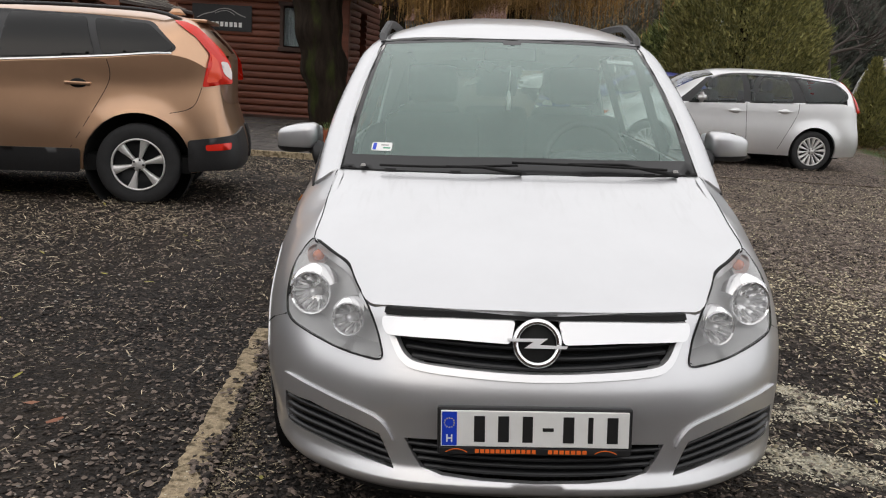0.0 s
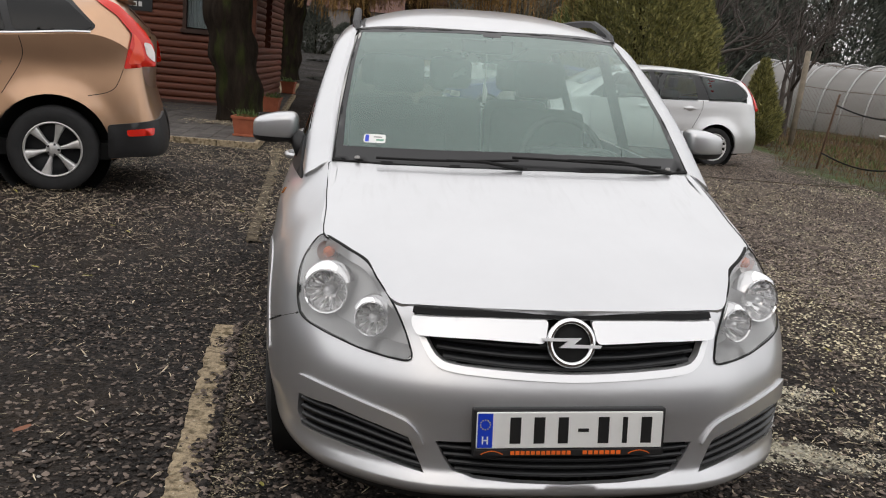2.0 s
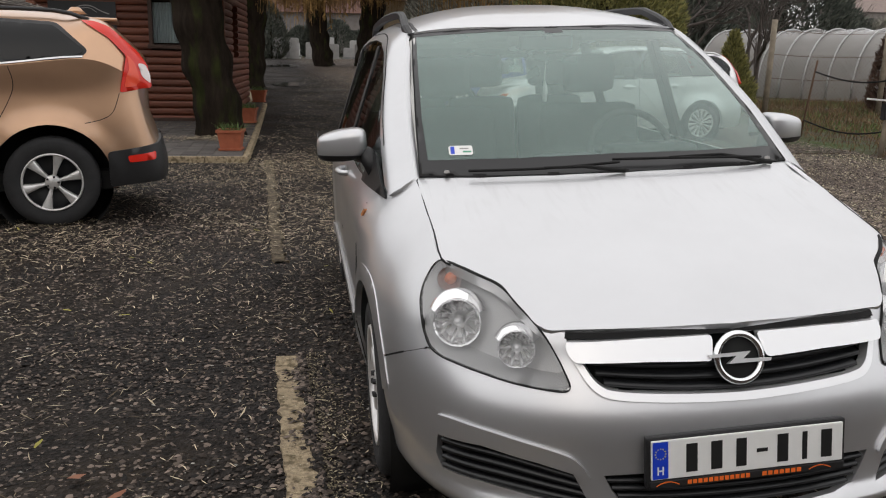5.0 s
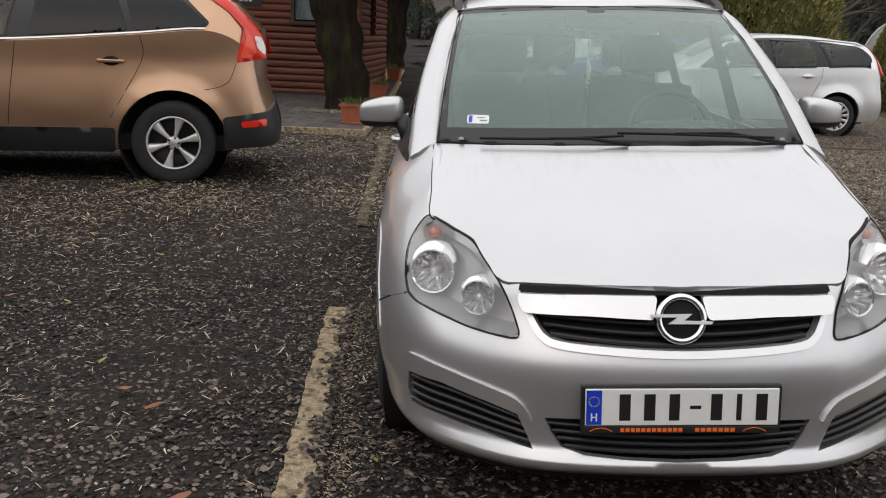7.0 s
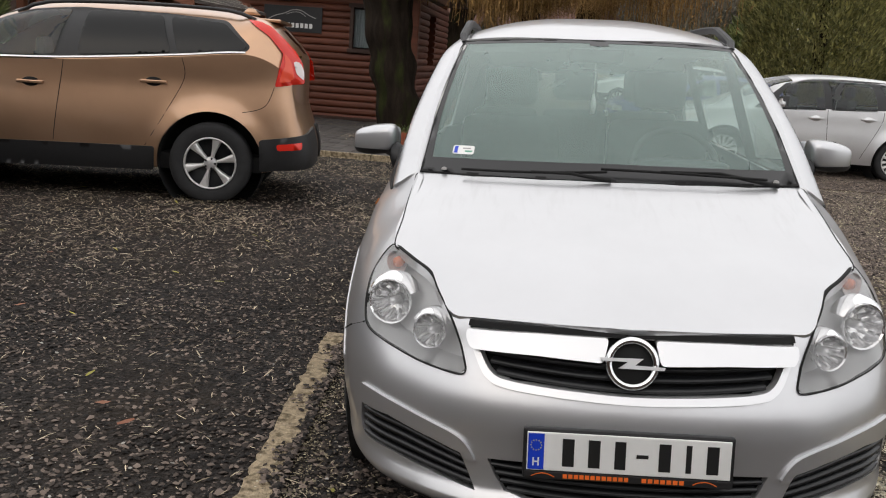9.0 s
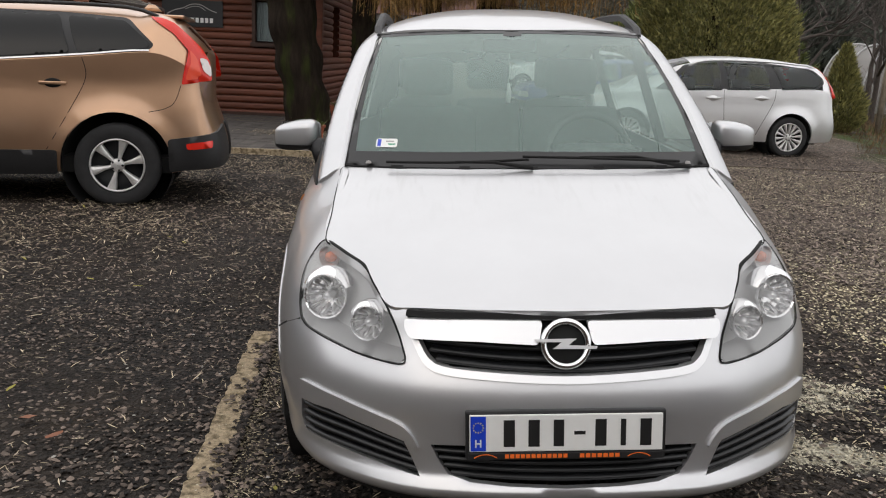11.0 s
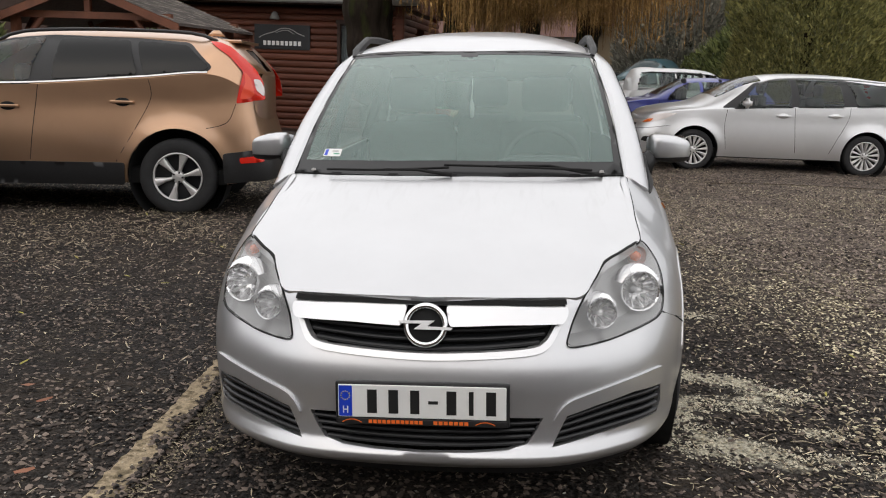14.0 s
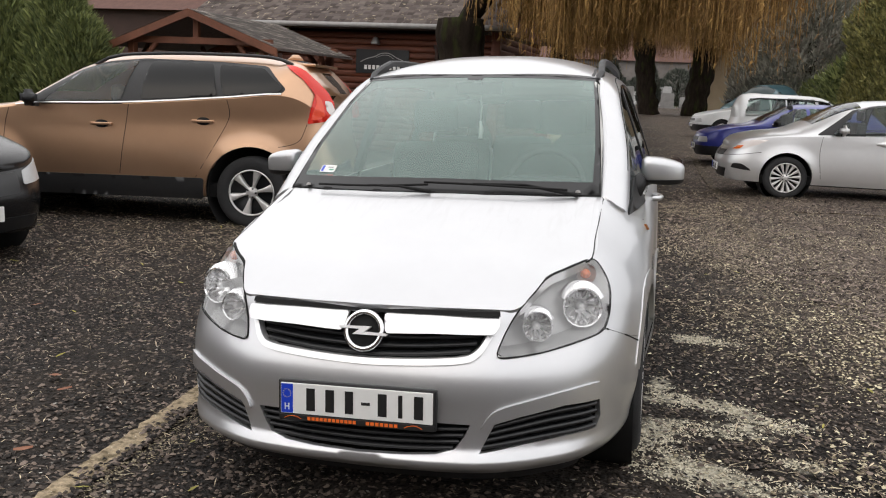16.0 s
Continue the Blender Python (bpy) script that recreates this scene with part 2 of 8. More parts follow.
M = dict(
    silver=car_paint("silver_paint", (0.63, 0.635, 0.65), 0.84, 0.34, 0.04),
    silverhood=car_paint("silver_hood_paint", (0.63, 0.635, 0.65), 0.84, 0.34, 0.04, True),
    bronze=car_paint("bronze_paint", (0.54, 0.335, 0.21), 0.85, 0.30, 0.05),
    silver2=car_paint("silver_paint_wagon", (0.76, 0.765, 0.775), 0.75, 0.36, 0.04),
    blue=car_paint("blue_paint", (0.02, 0.03, 0.24), 0.2, 0.3),
    white=car_paint("white_paint", (0.72, 0.73, 0.73), 0.0, 0.35),
    teal=car_paint("teal_paint", (0.02, 0.10, 0.13), 0.2, 0.35),
    black=mat("black_paint", (0.006, 0.006, 0.007), 0.25, coat=0.2, spec=0.35),
    plastic=mat("black_plastic", (0.012, 0.012, 0.013), 0.5, vary=0.2, scale=30, bump=0.05, bscale=400),
    grille=mat("grille_plastic", (0.009, 0.0095, 0.011), 0.38),
    seam=mat("rubber_seam", (0.006, 0.006, 0.006), 0.9),
    rubber=mat("tyre_rubber", (0.018, 0.018, 0.019), 0.85, vary=0.3, scale=12, bump=0.2, bscale=120),
    alloy=mat("alloy_wheel", (0.68, 0.67, 0.66), 0.35, 0.6, vary=0.12, scale=14),
    chrome=mat("chrome", (0.86, 0.87, 0.88), 0.1, 1.0),
    satin=mat("satin_chrome", (0.76, 0.765, 0.775), 0.30, 0.75),
    redbright=mat("bright_red_lamp", (0.80, 0.075, 0.03), 0.2, coat=0.4),
    lampclear=mat("clear_lamp_segment", (0.80, 0.74, 0.72), 0.2, coat=0.4),
    red=mat("red_lamp", (0.66, 0.022, 0.010), 0.25, coat=0.25),
    orange=mat("orange_lamp", (0.75, 0.16, 0.03), 0.2),
    lampgrey=mat("lamp_housing", (0.48, 0.485, 0.49), 0.4, 0.3, vary=0.08, scale=20),
    # windscreen: pale sky sheen painted into the glass, stronger towards the top
    glass=glass_mat("clear_glass", (0.80, 0.88, 0.85), 1.4, 0.0, 0.255, (0.56, 0.74, 0.69), sheen_rise=(1.08, 1.5, 0.85, 1.25), twice=1.0),
    # even pale share brightens the whole lamp lens
    lens=glass_mat("lamp_lens", (0.93, 0.93, 0.93), 1.45, 0.0, 0.13, (0.62, 0.62, 0.61), twice=1.5),
    bowl=mat("reflector_bowl", (0.97, 0.97, 0.98), 0.16, 0.85),
    pane=glass_mat("window_pane", (0.75, 0.78, 0.78), 1.5),
    tint=glass_mat("tinted_glass", (0.05, 0.055, 0.055), 1.5),
    autoglass=glass_mat("side_window_glass", (0.62, 0.70, 0.67), 1.5, twice=1.4),
    smoke=glass_mat("smoked_glass", (0.30, 0.36, 0.35), 1.5),
    interior=mat("interior_cloth", (0.05, 0.052, 0.054), 0.9, vary=0.2, scale=20, bump=0.2, bscale=250),
    interior2=mat("interior_plastic", (0.05, 0.05, 0.052), 0.6, vary=0.1, scale=20),
    trimlight=mat("pillar_trim", (0.55, 0.55, 0.53), 0.7),
    plate=mat("plate_white", (0.80, 0.80, 0.78), 0.35, vary=0.06, scale=9),
    plateblue=mat("plate_blue", (0.01, 0.05, 0.55), 0.35),
    ink=mat("black_ink", (0.01, 0.01, 0.01), 0.5),
    orangeink=mat("orange_ink", (0.85, 0.16, 0.02), 0.5),
    starink=mat("yellow_ink", (0.75, 0.6, 0.05), 0.5),
    whiteink=mat("white_ink", (0.8, 0.8, 0.8), 0.5),
    greenink=mat("green_ink", (0.10, 0.35, 0.22), 0.5),
    concrete=mat("old_concrete", (0.36, 0.285, 0.185), 0.95, vary=0.5, scale=45, bump=1.0, bscale=110, second=(0.15, 0.115, 0.065), second_at=0.56),
    oldedge=mat("dark_old_concrete", (0.135, 0.108, 0.07), 0.95, vary=0.5, scale=40, bump=1.0, bscale=110, second=(0.06, 0.046, 0.03), second_at=0.52),
    paver=mat("grey_paver", (0.085, 0.075, 0.068), 0.8, vary=0.25, scale=7, bump=0.3, bscale=60, rand=0.25),
    log=mat("red_brown_log", (0.125, 0.035, 0.016), 0.6, vary=0.35, scale=3, bump=0.3, bscale=20, rand=0.18, stretch=(0.6, 5, 5)),
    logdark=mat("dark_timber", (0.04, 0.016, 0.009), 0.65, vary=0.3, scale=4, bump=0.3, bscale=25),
    timber=mat("orange_timber", (0.14, 0.048, 0.023), 0.65, vary=0.35, scale=4, bump=0.3, bscale=30),
    greywood=mat("weathered_wood", (0.22, 0.185, 0.14), 0.9, vary=0.4, scale=5, bump=0.5, bscale=40),
    rust=mat("rusty_rod", (0.09, 0.05, 0.03), 0.9, vary=0.3),
    shingle=mat("bitumen_shingle", (0.10, 0.078, 0.07), 0.95, vary=0.4, scale=14, bump=0.5, bscale=120, rand=0.3),
    gutter=mat("gutter_metal", (0.30, 0.29, 0.28), 0.5, 0.3, vary=0.2),
    curtain=mat("net_curtain", (0.72, 0.74, 0.76), 0.9, vary=0.15, scale=14),
    banner=mat("dark_banner", (0.012, 0.013, 0.015), 0.5, vary=0.4, scale=2),
    terracotta=mat("terracotta", (0.33, 0.095, 0.045), 0.8, vary=0.2, scale=9, bump=0.2),
    bark=mat("willow_bark", (0.020, 0.015, 0.011), 1.0, vary=0.6, scale=9, bump=1.0, bscale=24, spec=0.1, second=(0.026, 0.030, 0.010), second_at=0.6, stretch=(1, 1, 0.25)),
    twigwood=mat("bare_branch", (0.075, 0.062, 0.055), 0.95, vary=0.4, scale=6),
    willow=island_mat("willow_twigs", (0.13, 0.065, 0.018), (0.42, 0.25, 0.075), 0.8),
    thuja=island_mat("thuja_leaves", (0.06, 0.08, 0.028), (0.28, 0.31, 0.105), 0.85, 1.3),
    thujagold=island_mat("golden_thuja", (0.085, 0.09, 0.03), (0.38, 0.35, 0.12), 0.85, 1.2),
    spruce=island_mat("spruce_needles", (0.036, 0.044, 0.036), (0.135, 0.145, 0.118), 0.9, 1.3),
    # greyish leaves, lightened further for the haze over far planting
    haze=island_mat("hazed_shrub", (0.12, 0.122, 0.10), (0.31, 0.295, 0.245), 0.9),
    rusty=island_mat("russet_leaves", (0.045, 0.024, 0.018), (0.13, 0.075, 0.055), 0.9),
    grass=island_mat("grass_blades", (0.03, 0.06, 0.012), (0.13, 0.19, 0.045), 0.8),
    drystem=island_mat("dry_stems", (0.05, 0.03, 0.015), (0.20, 0.125, 0.06), 0.9),
    pebble=island_mat("gravel_stones", (0.009, 0.0075, 0.0066), (0.24, 0.188, 0.155), 0.75, 2.25, 0.25),
    palestone=island_mat("pale_stones", (0.13, 0.12, 0.105), (0.44, 0.42, 0.38), 0.85, 1.5),
    straw=island_mat("straw_and_leaves", (0.07, 0.048, 0.025), (0.72, 0.61, 0.43), 0.8, 1.25),
    chip=island_mat("wood_chips", (0.04, 0.028, 0.023), (0.42, 0.335, 0.275), 0.9, 1.8),
    limestone=island_mat("lime_crumbs", (0.38, 0.34, 0.24), (0.72, 0.67, 0.53), 0.9, 0.8),
    yellowstone=island_mat("yellowish_pebbles", (0.13, 0.10, 0.05), (0.80, 0.72, 0.50), 0.75, 1.15),
    stripgrain=island_mat("sandy_grains", (0.09, 0.07, 0.045), (0.42, 0.36, 0.24), 0.9, 1.4),
    brownleaf=island_mat("brown_leaves", (0.18, 0.062, 0.03), (0.30, 0.13, 0.07), 0.7),
    yellowleaf=island_mat("yellow_leaves", (0.22, 0.20, 0.03), (0.40, 0.36, 0.07), 0.7),
    film=glass_mat("polytunnel_film", (0.72, 0.70, 0.68), 1.3, 0.25, 0.42, (0.55, 0.53, 0.51)),
    metalpost=mat("galvanised_post", (0.42, 0.42, 0.42), 0.5, 0.5, vary=0.2),
    render_wall=mat("cream_render", (0.50, 0.40, 0.27), 0.95, vary=0.12, scale=2, bump=0.2),
    rooftile=mat("red_roof_tiles", (0.115, 0.058, 0.045), 0.9, vary=0.3, scale=5),
    # roof tiles greyed and paled: distant mist put into their colour
    hazetile=mat("hazed_roof_tiles", (0.24, 0.19, 0.17), 0.95, vary=0.2, scale=2),
    stone=mat("pale_memorial_stone", (0.38, 0.38, 0.38), 0.7, vary=0.25, scale=3, rand=0.5),
    dullwall=mat("weathered_wall", (0.19, 0.17, 0.16), 0.95, vary=0.3, scale=1.5),
    soil=mat("dark_soil", (0.028, 0.02, 0.014), 0.95, vary=0.4, scale=6, bump=1.0, bscale=15),
    puddle=mat("puddle_water", (0.02, 0.02, 0.02), 0.04, spec=1.0),
)


# ---- building helpers ----
from mathutils.geometry import delaunay_2d_cdt as delaunay


def part(name, bm, material, parent=None, label="", smooth=False):
    me = bpy.data.meshes.new(name)
    bm.to_mesh(me)
    bm.free()
    return link(name, me, material, parent, label, smooth)


def link(name, me, material, parent=None, label="", smooth=False):
    if material:
        me.materials.append(material)
    if smooth:
        me.polygons.foreach_set("use_smooth", [True] * len(me.polygons))
    ob = new(name, me)
    ob.parent = parent
    if label:
        tagged(ob, label)
    return ob


def pymesh(name, verts, faces, material, parent=None, label="", smooth=False):
    me = bpy.data.meshes.new(name)
    me.from_pydata([tuple(v) for v in verts], [], [tuple(f) for f in faces])
    me.update()
    return link(name, me, material, parent, label, smooth)


def arrays(name, verts, tris, material, parent=None):
    """A large mesh of triangles straight from arrays."""
    me = bpy.data.meshes.new(name)
    verts, tris = np.asarray(verts, np.float32).reshape(-1, 3), np.asarray(tris, np.int32).reshape(-1, 3)
    me.vertices.add(len(verts))
    me.vertices.foreach_set("co", verts.ravel())
    me.loops.add(tris.size)
    me.loops.foreach_set("vertex_index", tris.ravel())
    me.polygons.add(len(tris))
    me.polygons.foreach_set("loop_start", np.arange(0, tris.size, 3, dtype=np.int32))
    me.update(calc_edges=True)
    return link(name, me, material, parent)


def thing(name, m, label, category, group="", kind=""):
    ob = new(name)
    ob.matrix_world = m
    ob.empty_display_size = 0.2
    return tagged(ob, label, category, group, kind)


def box(bm, lo, hi, bevel=0.0, m=None):
    c = [(a + b) / 2 for a, b in zip(lo, hi)]
    s = [b - a for a, b in zip(lo, hi)]
    mm = Matrix.Translation(c) @ Matrix.Diagonal((*s, 1))
    vs = bmesh.ops.create_cube(bm, size=1, matrix=(m @ mm) if m else mm)["verts"]
    if bevel:
        es = {e for v in vs for e in v.link_edges}
        bmesh.ops.bevel(bm, geom=list(es), offset=bevel, segments=2, affect="EDGES", profile=0.6)
    return bm


def boxpart(name, lo, hi, material, parent=None, bevel=0.0, label="", m=None):
    return part(name, box(bmesh.new(), lo, hi, bevel, m), material, parent, label)


def tube_data(points, radii, sides=6, closed_end=True):
    """Vertices and faces of a tapered tube along points."""
    pts = [Vector(p) for p in points]
    vs, fs = [], []
    side = None
    for i, p in enumerate(pts):
        d = (pts[min(i + 1, len(pts) - 1)] - pts[max(i - 1, 0)]).normalized()
        if side is None:
            side = d.orthogonal().normalized()
        side = (side - d * side.dot(d)).normalized()
        up = d.cross(side)
        r = radii[i] if hasattr(radii, "__len__") else radii
        for k in range(sides):
            a = 2 * math.pi * k / sides
            vs.append(p + side * (math.cos(a) * r) + up * (math.sin(a) * r))
    for i in range(len(pts) - 1):
        for k in range(sides):
            a, b = i * sides + k, i * sides + (k + 1) % sides
            fs.append((a, b, b + sides, a + sides))
    if closed_end:
        fs.append(tuple(range(sides))[::-1])
        n = (len(pts) - 1) * sides
        fs.append(tuple(range(n, n + sides)))
    return vs, fs


def tube(name, points, radii, material, parent=None, sides=6, label="", smooth=True):
    vs, fs = tube_data(points, radii, sides)
    return pymesh(name, vs, fs, material, parent, label, smooth)


def lathe(name, profile, material, parent=None, n=32, axis="x", m=None, label="", smooth=True):
    """A profile of (radius, along) turned round an axis."""
    vs, fs = [], []
    for k in range(n):
        a = 2 * math.pi * k / n
        for r, h in profile:
            v = (h, r * math.cos(a), r * math.sin(a)) if axis == "x" else (r * math.cos(a), h, r * math.sin(a)) if axis == "y" else (r * math.cos(a), r * math.sin(a), h)
            vs.append(m @ Vector(v) if m else v)
    q = len(profile)
    for k in range(n):
        for i in range(q - 1):
            a, b = k * q + i, ((k + 1) % n) * q + i
            fs.append((a, b, b + 1, a + 1))
    return pymesh(name, vs, fs, material, parent, label, smooth)


def lerp_table(table, t):
    """Smooth value at t from a short table of (t, value)."""
    if t <= table[0][0]:
        return table[0][1]
    if t >= table[-1][0]:
        return table[-1][1]
    for i in range(len(table) - 1):
        (a, va), (b, vb) = table[i], table[i + 1]
        if t <= b:
            m0 = (vb - table[i - 1][1]) / (b - table[i - 1][0]) if i else (vb - va) / (b - a)
            m1 = (table[i + 2][1] - va) / (table[i + 2][0] - a) if i + 2 < len(table) else (vb - va) / (b - a)
            h = b - a
            u = (t - a) / h
            return (2 * u**3 - 3 * u**2 + 1) * va + (u**3 - 2 * u**2 + u) * h * m0 + (-2 * u**3 + 3 * u**2) * vb + (u**3 - u**2) * h * m1


def curve_pts(pts, n, closed=False):
    """A Catmull-Rom curve through 2D points, n steps a span."""
    out = []
    k = len(pts)
    for i in range(k if closed else k - 1):
        if closed:
            a, b, c, d = (pts[(i + j) % k] for j in (-1, 0, 1, 2))
        else:
            a, b, c, d = pts[max(i - 1, 0)], pts[i], pts[i + 1], pts[min(i + 2, k - 1)]
        for s in range(n):
            t = s / n
            out.append(tuple(0.5 * (2 * q + (r - p) * t + (2 * p - 5 * q + 4 * r - w) * t * t + (3 * q - p - 3 * r + w) * t**3) for p, q, r, w in zip(a, b, c, d)))
    if not closed:
        out.append(tuple(pts[-1]))
    return out


def inside(p, poly):
    x, y = p
    c = False
    j = len(poly) - 1
    for i in range(len(poly)):
        (xi, yi), (xj, yj) = poly[i], poly[j]
        if (yi > y) != (yj > y) and x < (xj - xi) * (y - yi) / (yj - yi) + xi:
            c = not c
        j = i
    return c


def resample(poly, step):
    out = []
    for i, a in enumerate(poly):
        b = poly[(i + 1) % len(poly)]
        n = max(1, int(math.hypot(b[0] - a[0], b[1] - a[1]) / step + 0.5))
        out += [(a[0] + (b[0] - a[0]) * k / n, a[1] + (b[1] - a[1]) * k / n) for k in range(n)]
    return out


def in_poly(pts, poly):
    """Which of an array of points lie inside poly."""
    x, y = pts[:, 0], pts[:, 1]
    c = np.zeros(len(pts), bool)
    j = len(poly) - 1
    for i in range(len(poly)):
        (xi, yi), (xj, yj) = poly[i], poly[j]
        if yi != yj:
            c ^= ((yi > y) != (yj > y)) & (x < (xj - xi) * (y - yi) / (yj - yi) + xi)
        j = i
    return c


def panel(name, poly, surf, material, parent, holes=(), step=0.03, flange=0.012, label="", flip=False, lift=0.0):
    """A sheet cut to the outline poly (with holes) in a surface's own two coordinates. surf(u, v, off) gives the place.
    Its edges turn inwards by flange, so that it has thickness."""
    loops = [resample(poly, step)] + [resample(h, step) for h in holes]
    pts, edges = [], []
    for lp in loops:
        n0 = len(pts)
        pts += lp
        edges += [(n0 + i, n0 + (i + 1) % len(lp)) for i in range(len(lp))]
    edge = np.array(pts)
    lo, hi = edge.min(0), edge.max(0)
    gu, gv = np.meshgrid(np.arange(lo[0] + step / 2, hi[0], step), np.arange(lo[1] + step / 2, hi[1], step))
    grid = np.stack([gu.ravel(), gv.ravel()], 1)
    if len(grid):
        ok = in_poly(grid, loops[0])
        for h in loops[1:]:
            ok &= ~in_poly(grid, h)
        grid = grid[ok]
    if len(grid):
        d = np.full(len(grid), 9.0)
        for k in range(0, len(edge), 200):
            e = edge[k:k + 200]
            d = np.minimum(d, np.sqrt(((grid[:, None] - e[None]) ** 2).sum(2)).min(1))
        grid = grid[d > step * 0.45]
    allp = [Vector(p) for p in pts] + [Vector(p) for p in grid]
    from_cdt = delaunay(allp, edges, [], 0, 1e-6)
    verts, faces = from_cdt[0], from_cdt[2]
    arr = np.array([tuple(v) for v in verts])
    fa = np.array([tuple(f) for f in faces])
    cen = arr[fa].mean(1)
    ok = in_poly(cen, loops[0])
    for h in loops[1:]:
        ok &= ~in_poly(cen, h)
    fa = fa[ok]
    used = np.unique(fa)
    remap = {int(o): i for i, o in enumerate(used)}
    uv = arr[used]
    tri = [tuple(remap[int(i)] for i in f) for f in fa]
    if flip:
        tri = [t[::-1] for t in tri]
    vs = [surf(u, v, lift) for u, v in uv]
    if flange:
        count = {}
        for t in tri:
            for a, b in ((t[0], t[1]), (t[1], t[2]), (t[2], t[0])):
                if (b, a) in count:
                    del count[(b, a)]
                else:
                    count[(a, b)] = 1
        rim, low = {}, {}
        for a, b in count:
            for q in (a, b):
                if q not in rim:
                    rim[q] = len(vs)
                    vs.append(surf(uv[q][0], uv[q][1], lift))
                    low[q] = len(vs)
                    vs.append(surf(uv[q][0], uv[q][1], lift - flange))
        tri += [(rim[b], rim[a], low[a], low[b]) for a, b in count]
    return pymesh(name, vs, tri, material, parent, label, True)


def strip(name, path, surf, width, material, parent, off=0.002, depth=0.003, label="", closed=False):
    """A thin line (shut line, trim) laid along a path in a surface's coordinates."""
    vs, fs = [], []
    n = len(path)
    for i, (u, v) in enumerate(path):
        a = path[(i - 1) % n] if closed else path[max(i - 1, 0)]
        b = path[(i + 1) % n] if closed else path[min(i + 1, n - 1)]
        du, dv = b[0] - a[0], b[1] - a[1]
        k = math.hypot(du, dv) or 1
        nu, nv = -dv / k * width / 2, du / k * width / 2
        vs += [surf(u + nu, v + nv, off - depth), surf(u + nu, v + nv, off), surf(u - nu, v - nv, off), surf(u - nu, v - nv, off - depth)]
    for i in range(n if closed else n - 1):
        j = (i + 1) % n
        for k in range(3):
            fs.append((i * 4 + k, j * 4 + k, j * 4 + k + 1, i * 4 + k + 1))
    return pymesh(name, vs, fs, material, parent, label)


def mirrored(surf):
    """The same surface on the other side of the thing's middle."""
    def other(u, v, off=0.0):
        p = surf(u, v, off)
        return Vector((-p[0], p[1], p[2]))
    return other


def rounded(pts, r, n=4):
    """A polygon with its corners rounded."""
    out = []
    k = len(pts)
    for i in range(k):
        p, a, b = Vector(pts[i]), Vector(pts[i - 1]), Vector(pts[(i + 1) % k])
        rr = min(r, (a - p).length * 0.45, (b - p).length * 0.45)
        s, e = p + (a - p).normalized() * rr, p + (b - p).normalized() * rr
        for j in range(n + 1):
            t = j / n
            q = s * (1 - t) ** 2 + p * 2 * t * (1 - t) + e * t * t
            out.append((q.x, q.y))
    return out


def smoothstep(a, b, x):
    t = min(1, max(0, (x - a) / (b - a)))
    return t * t * (3 - 2 * t)


def ground_z(x, y):
    """The lie of the land: a slight rise under the parked car's far side, a long rise behind the yard and a hillside beyond the garden."""
    z = 0.050 * smoothstep(-0.45, 1.25, x) * (1 - smoothstep(7.5, 11.0, y)) * (1 - smoothstep(2.5, 6.0, x))
    z += 0.095 * smoothstep(1.0, 3.0, x) * smoothstep(8.5, 12.5, y) * (1 - smoothstep(7.0, 10.0, x)) * (1 - smoothstep(17, 24, y))
    z += max(0.0, lerp_table([(13, 0.0), (17, 0.02), (20, 0.10), (22.5, 0.18), (30, 0.38), (60, 1.05), (90, 1.2), (600, 1.2)], y)) * (1 - smoothstep(6, 12, x))
    z += 7.0 * smoothstep(60, 150, y) * smoothstep(28, 60, x)
    return z


M["film"].node_tree.nodes["Principled BSDF"].inputs["Alpha"].default_value = 0.72


# ---- cars: the common parts ----
class Wrap:
    """The lower body of a car as a sheet wound round its plan: coordinates are the way s along the plan from the nose and the height."""

    def __init__(self, plan, inset):
        self.pts = np.array(curve_pts(plan, 24))
        d = np.sqrt((np.diff(self.pts, axis=0) ** 2).sum(1))
        self.s = np.r_[0, np.cumsum(d)]
        self.total = float(self.s[-1])
        self.inset = inset

    def plan(self, s):
        x, y = np.interp(s, self.s, self.pts[:, 0]), np.interp(s, self.s, self.pts[:, 1])
        e = 0.02
        a, b = max(s - e, 0), min(s + e, self.total)
        tx = np.interp(b, self.s, self.pts[:, 0]) - np.interp(a, self.s, self.pts[:, 0])
        ty = np.interp(b, self.s, self.pts[:, 1]) - np.interp(a, self.s, self.pts[:, 1])
        if s < e:
            ty *= s / e
        k = math.hypot(tx, ty) or 1
        return float(x), float(y), float(ty / k), float(-tx / k)

    def at_y(self, y):
        return float(np.interp(y, self.pts[:, 1], self.s))

    def at_x(self, x):
        k = int(len(self.pts) * 0.42)
        return float(np.interp(x, self.pts[:k, 0], self.s[:k]))

    def __call__(self, s, z, off=0.0):
        x, y, nx, ny = self.plan(s)
        d = off - self.inset(s, z, x, y, nx, ny)
        return Vector((x + nx * d, y + ny * d, z))


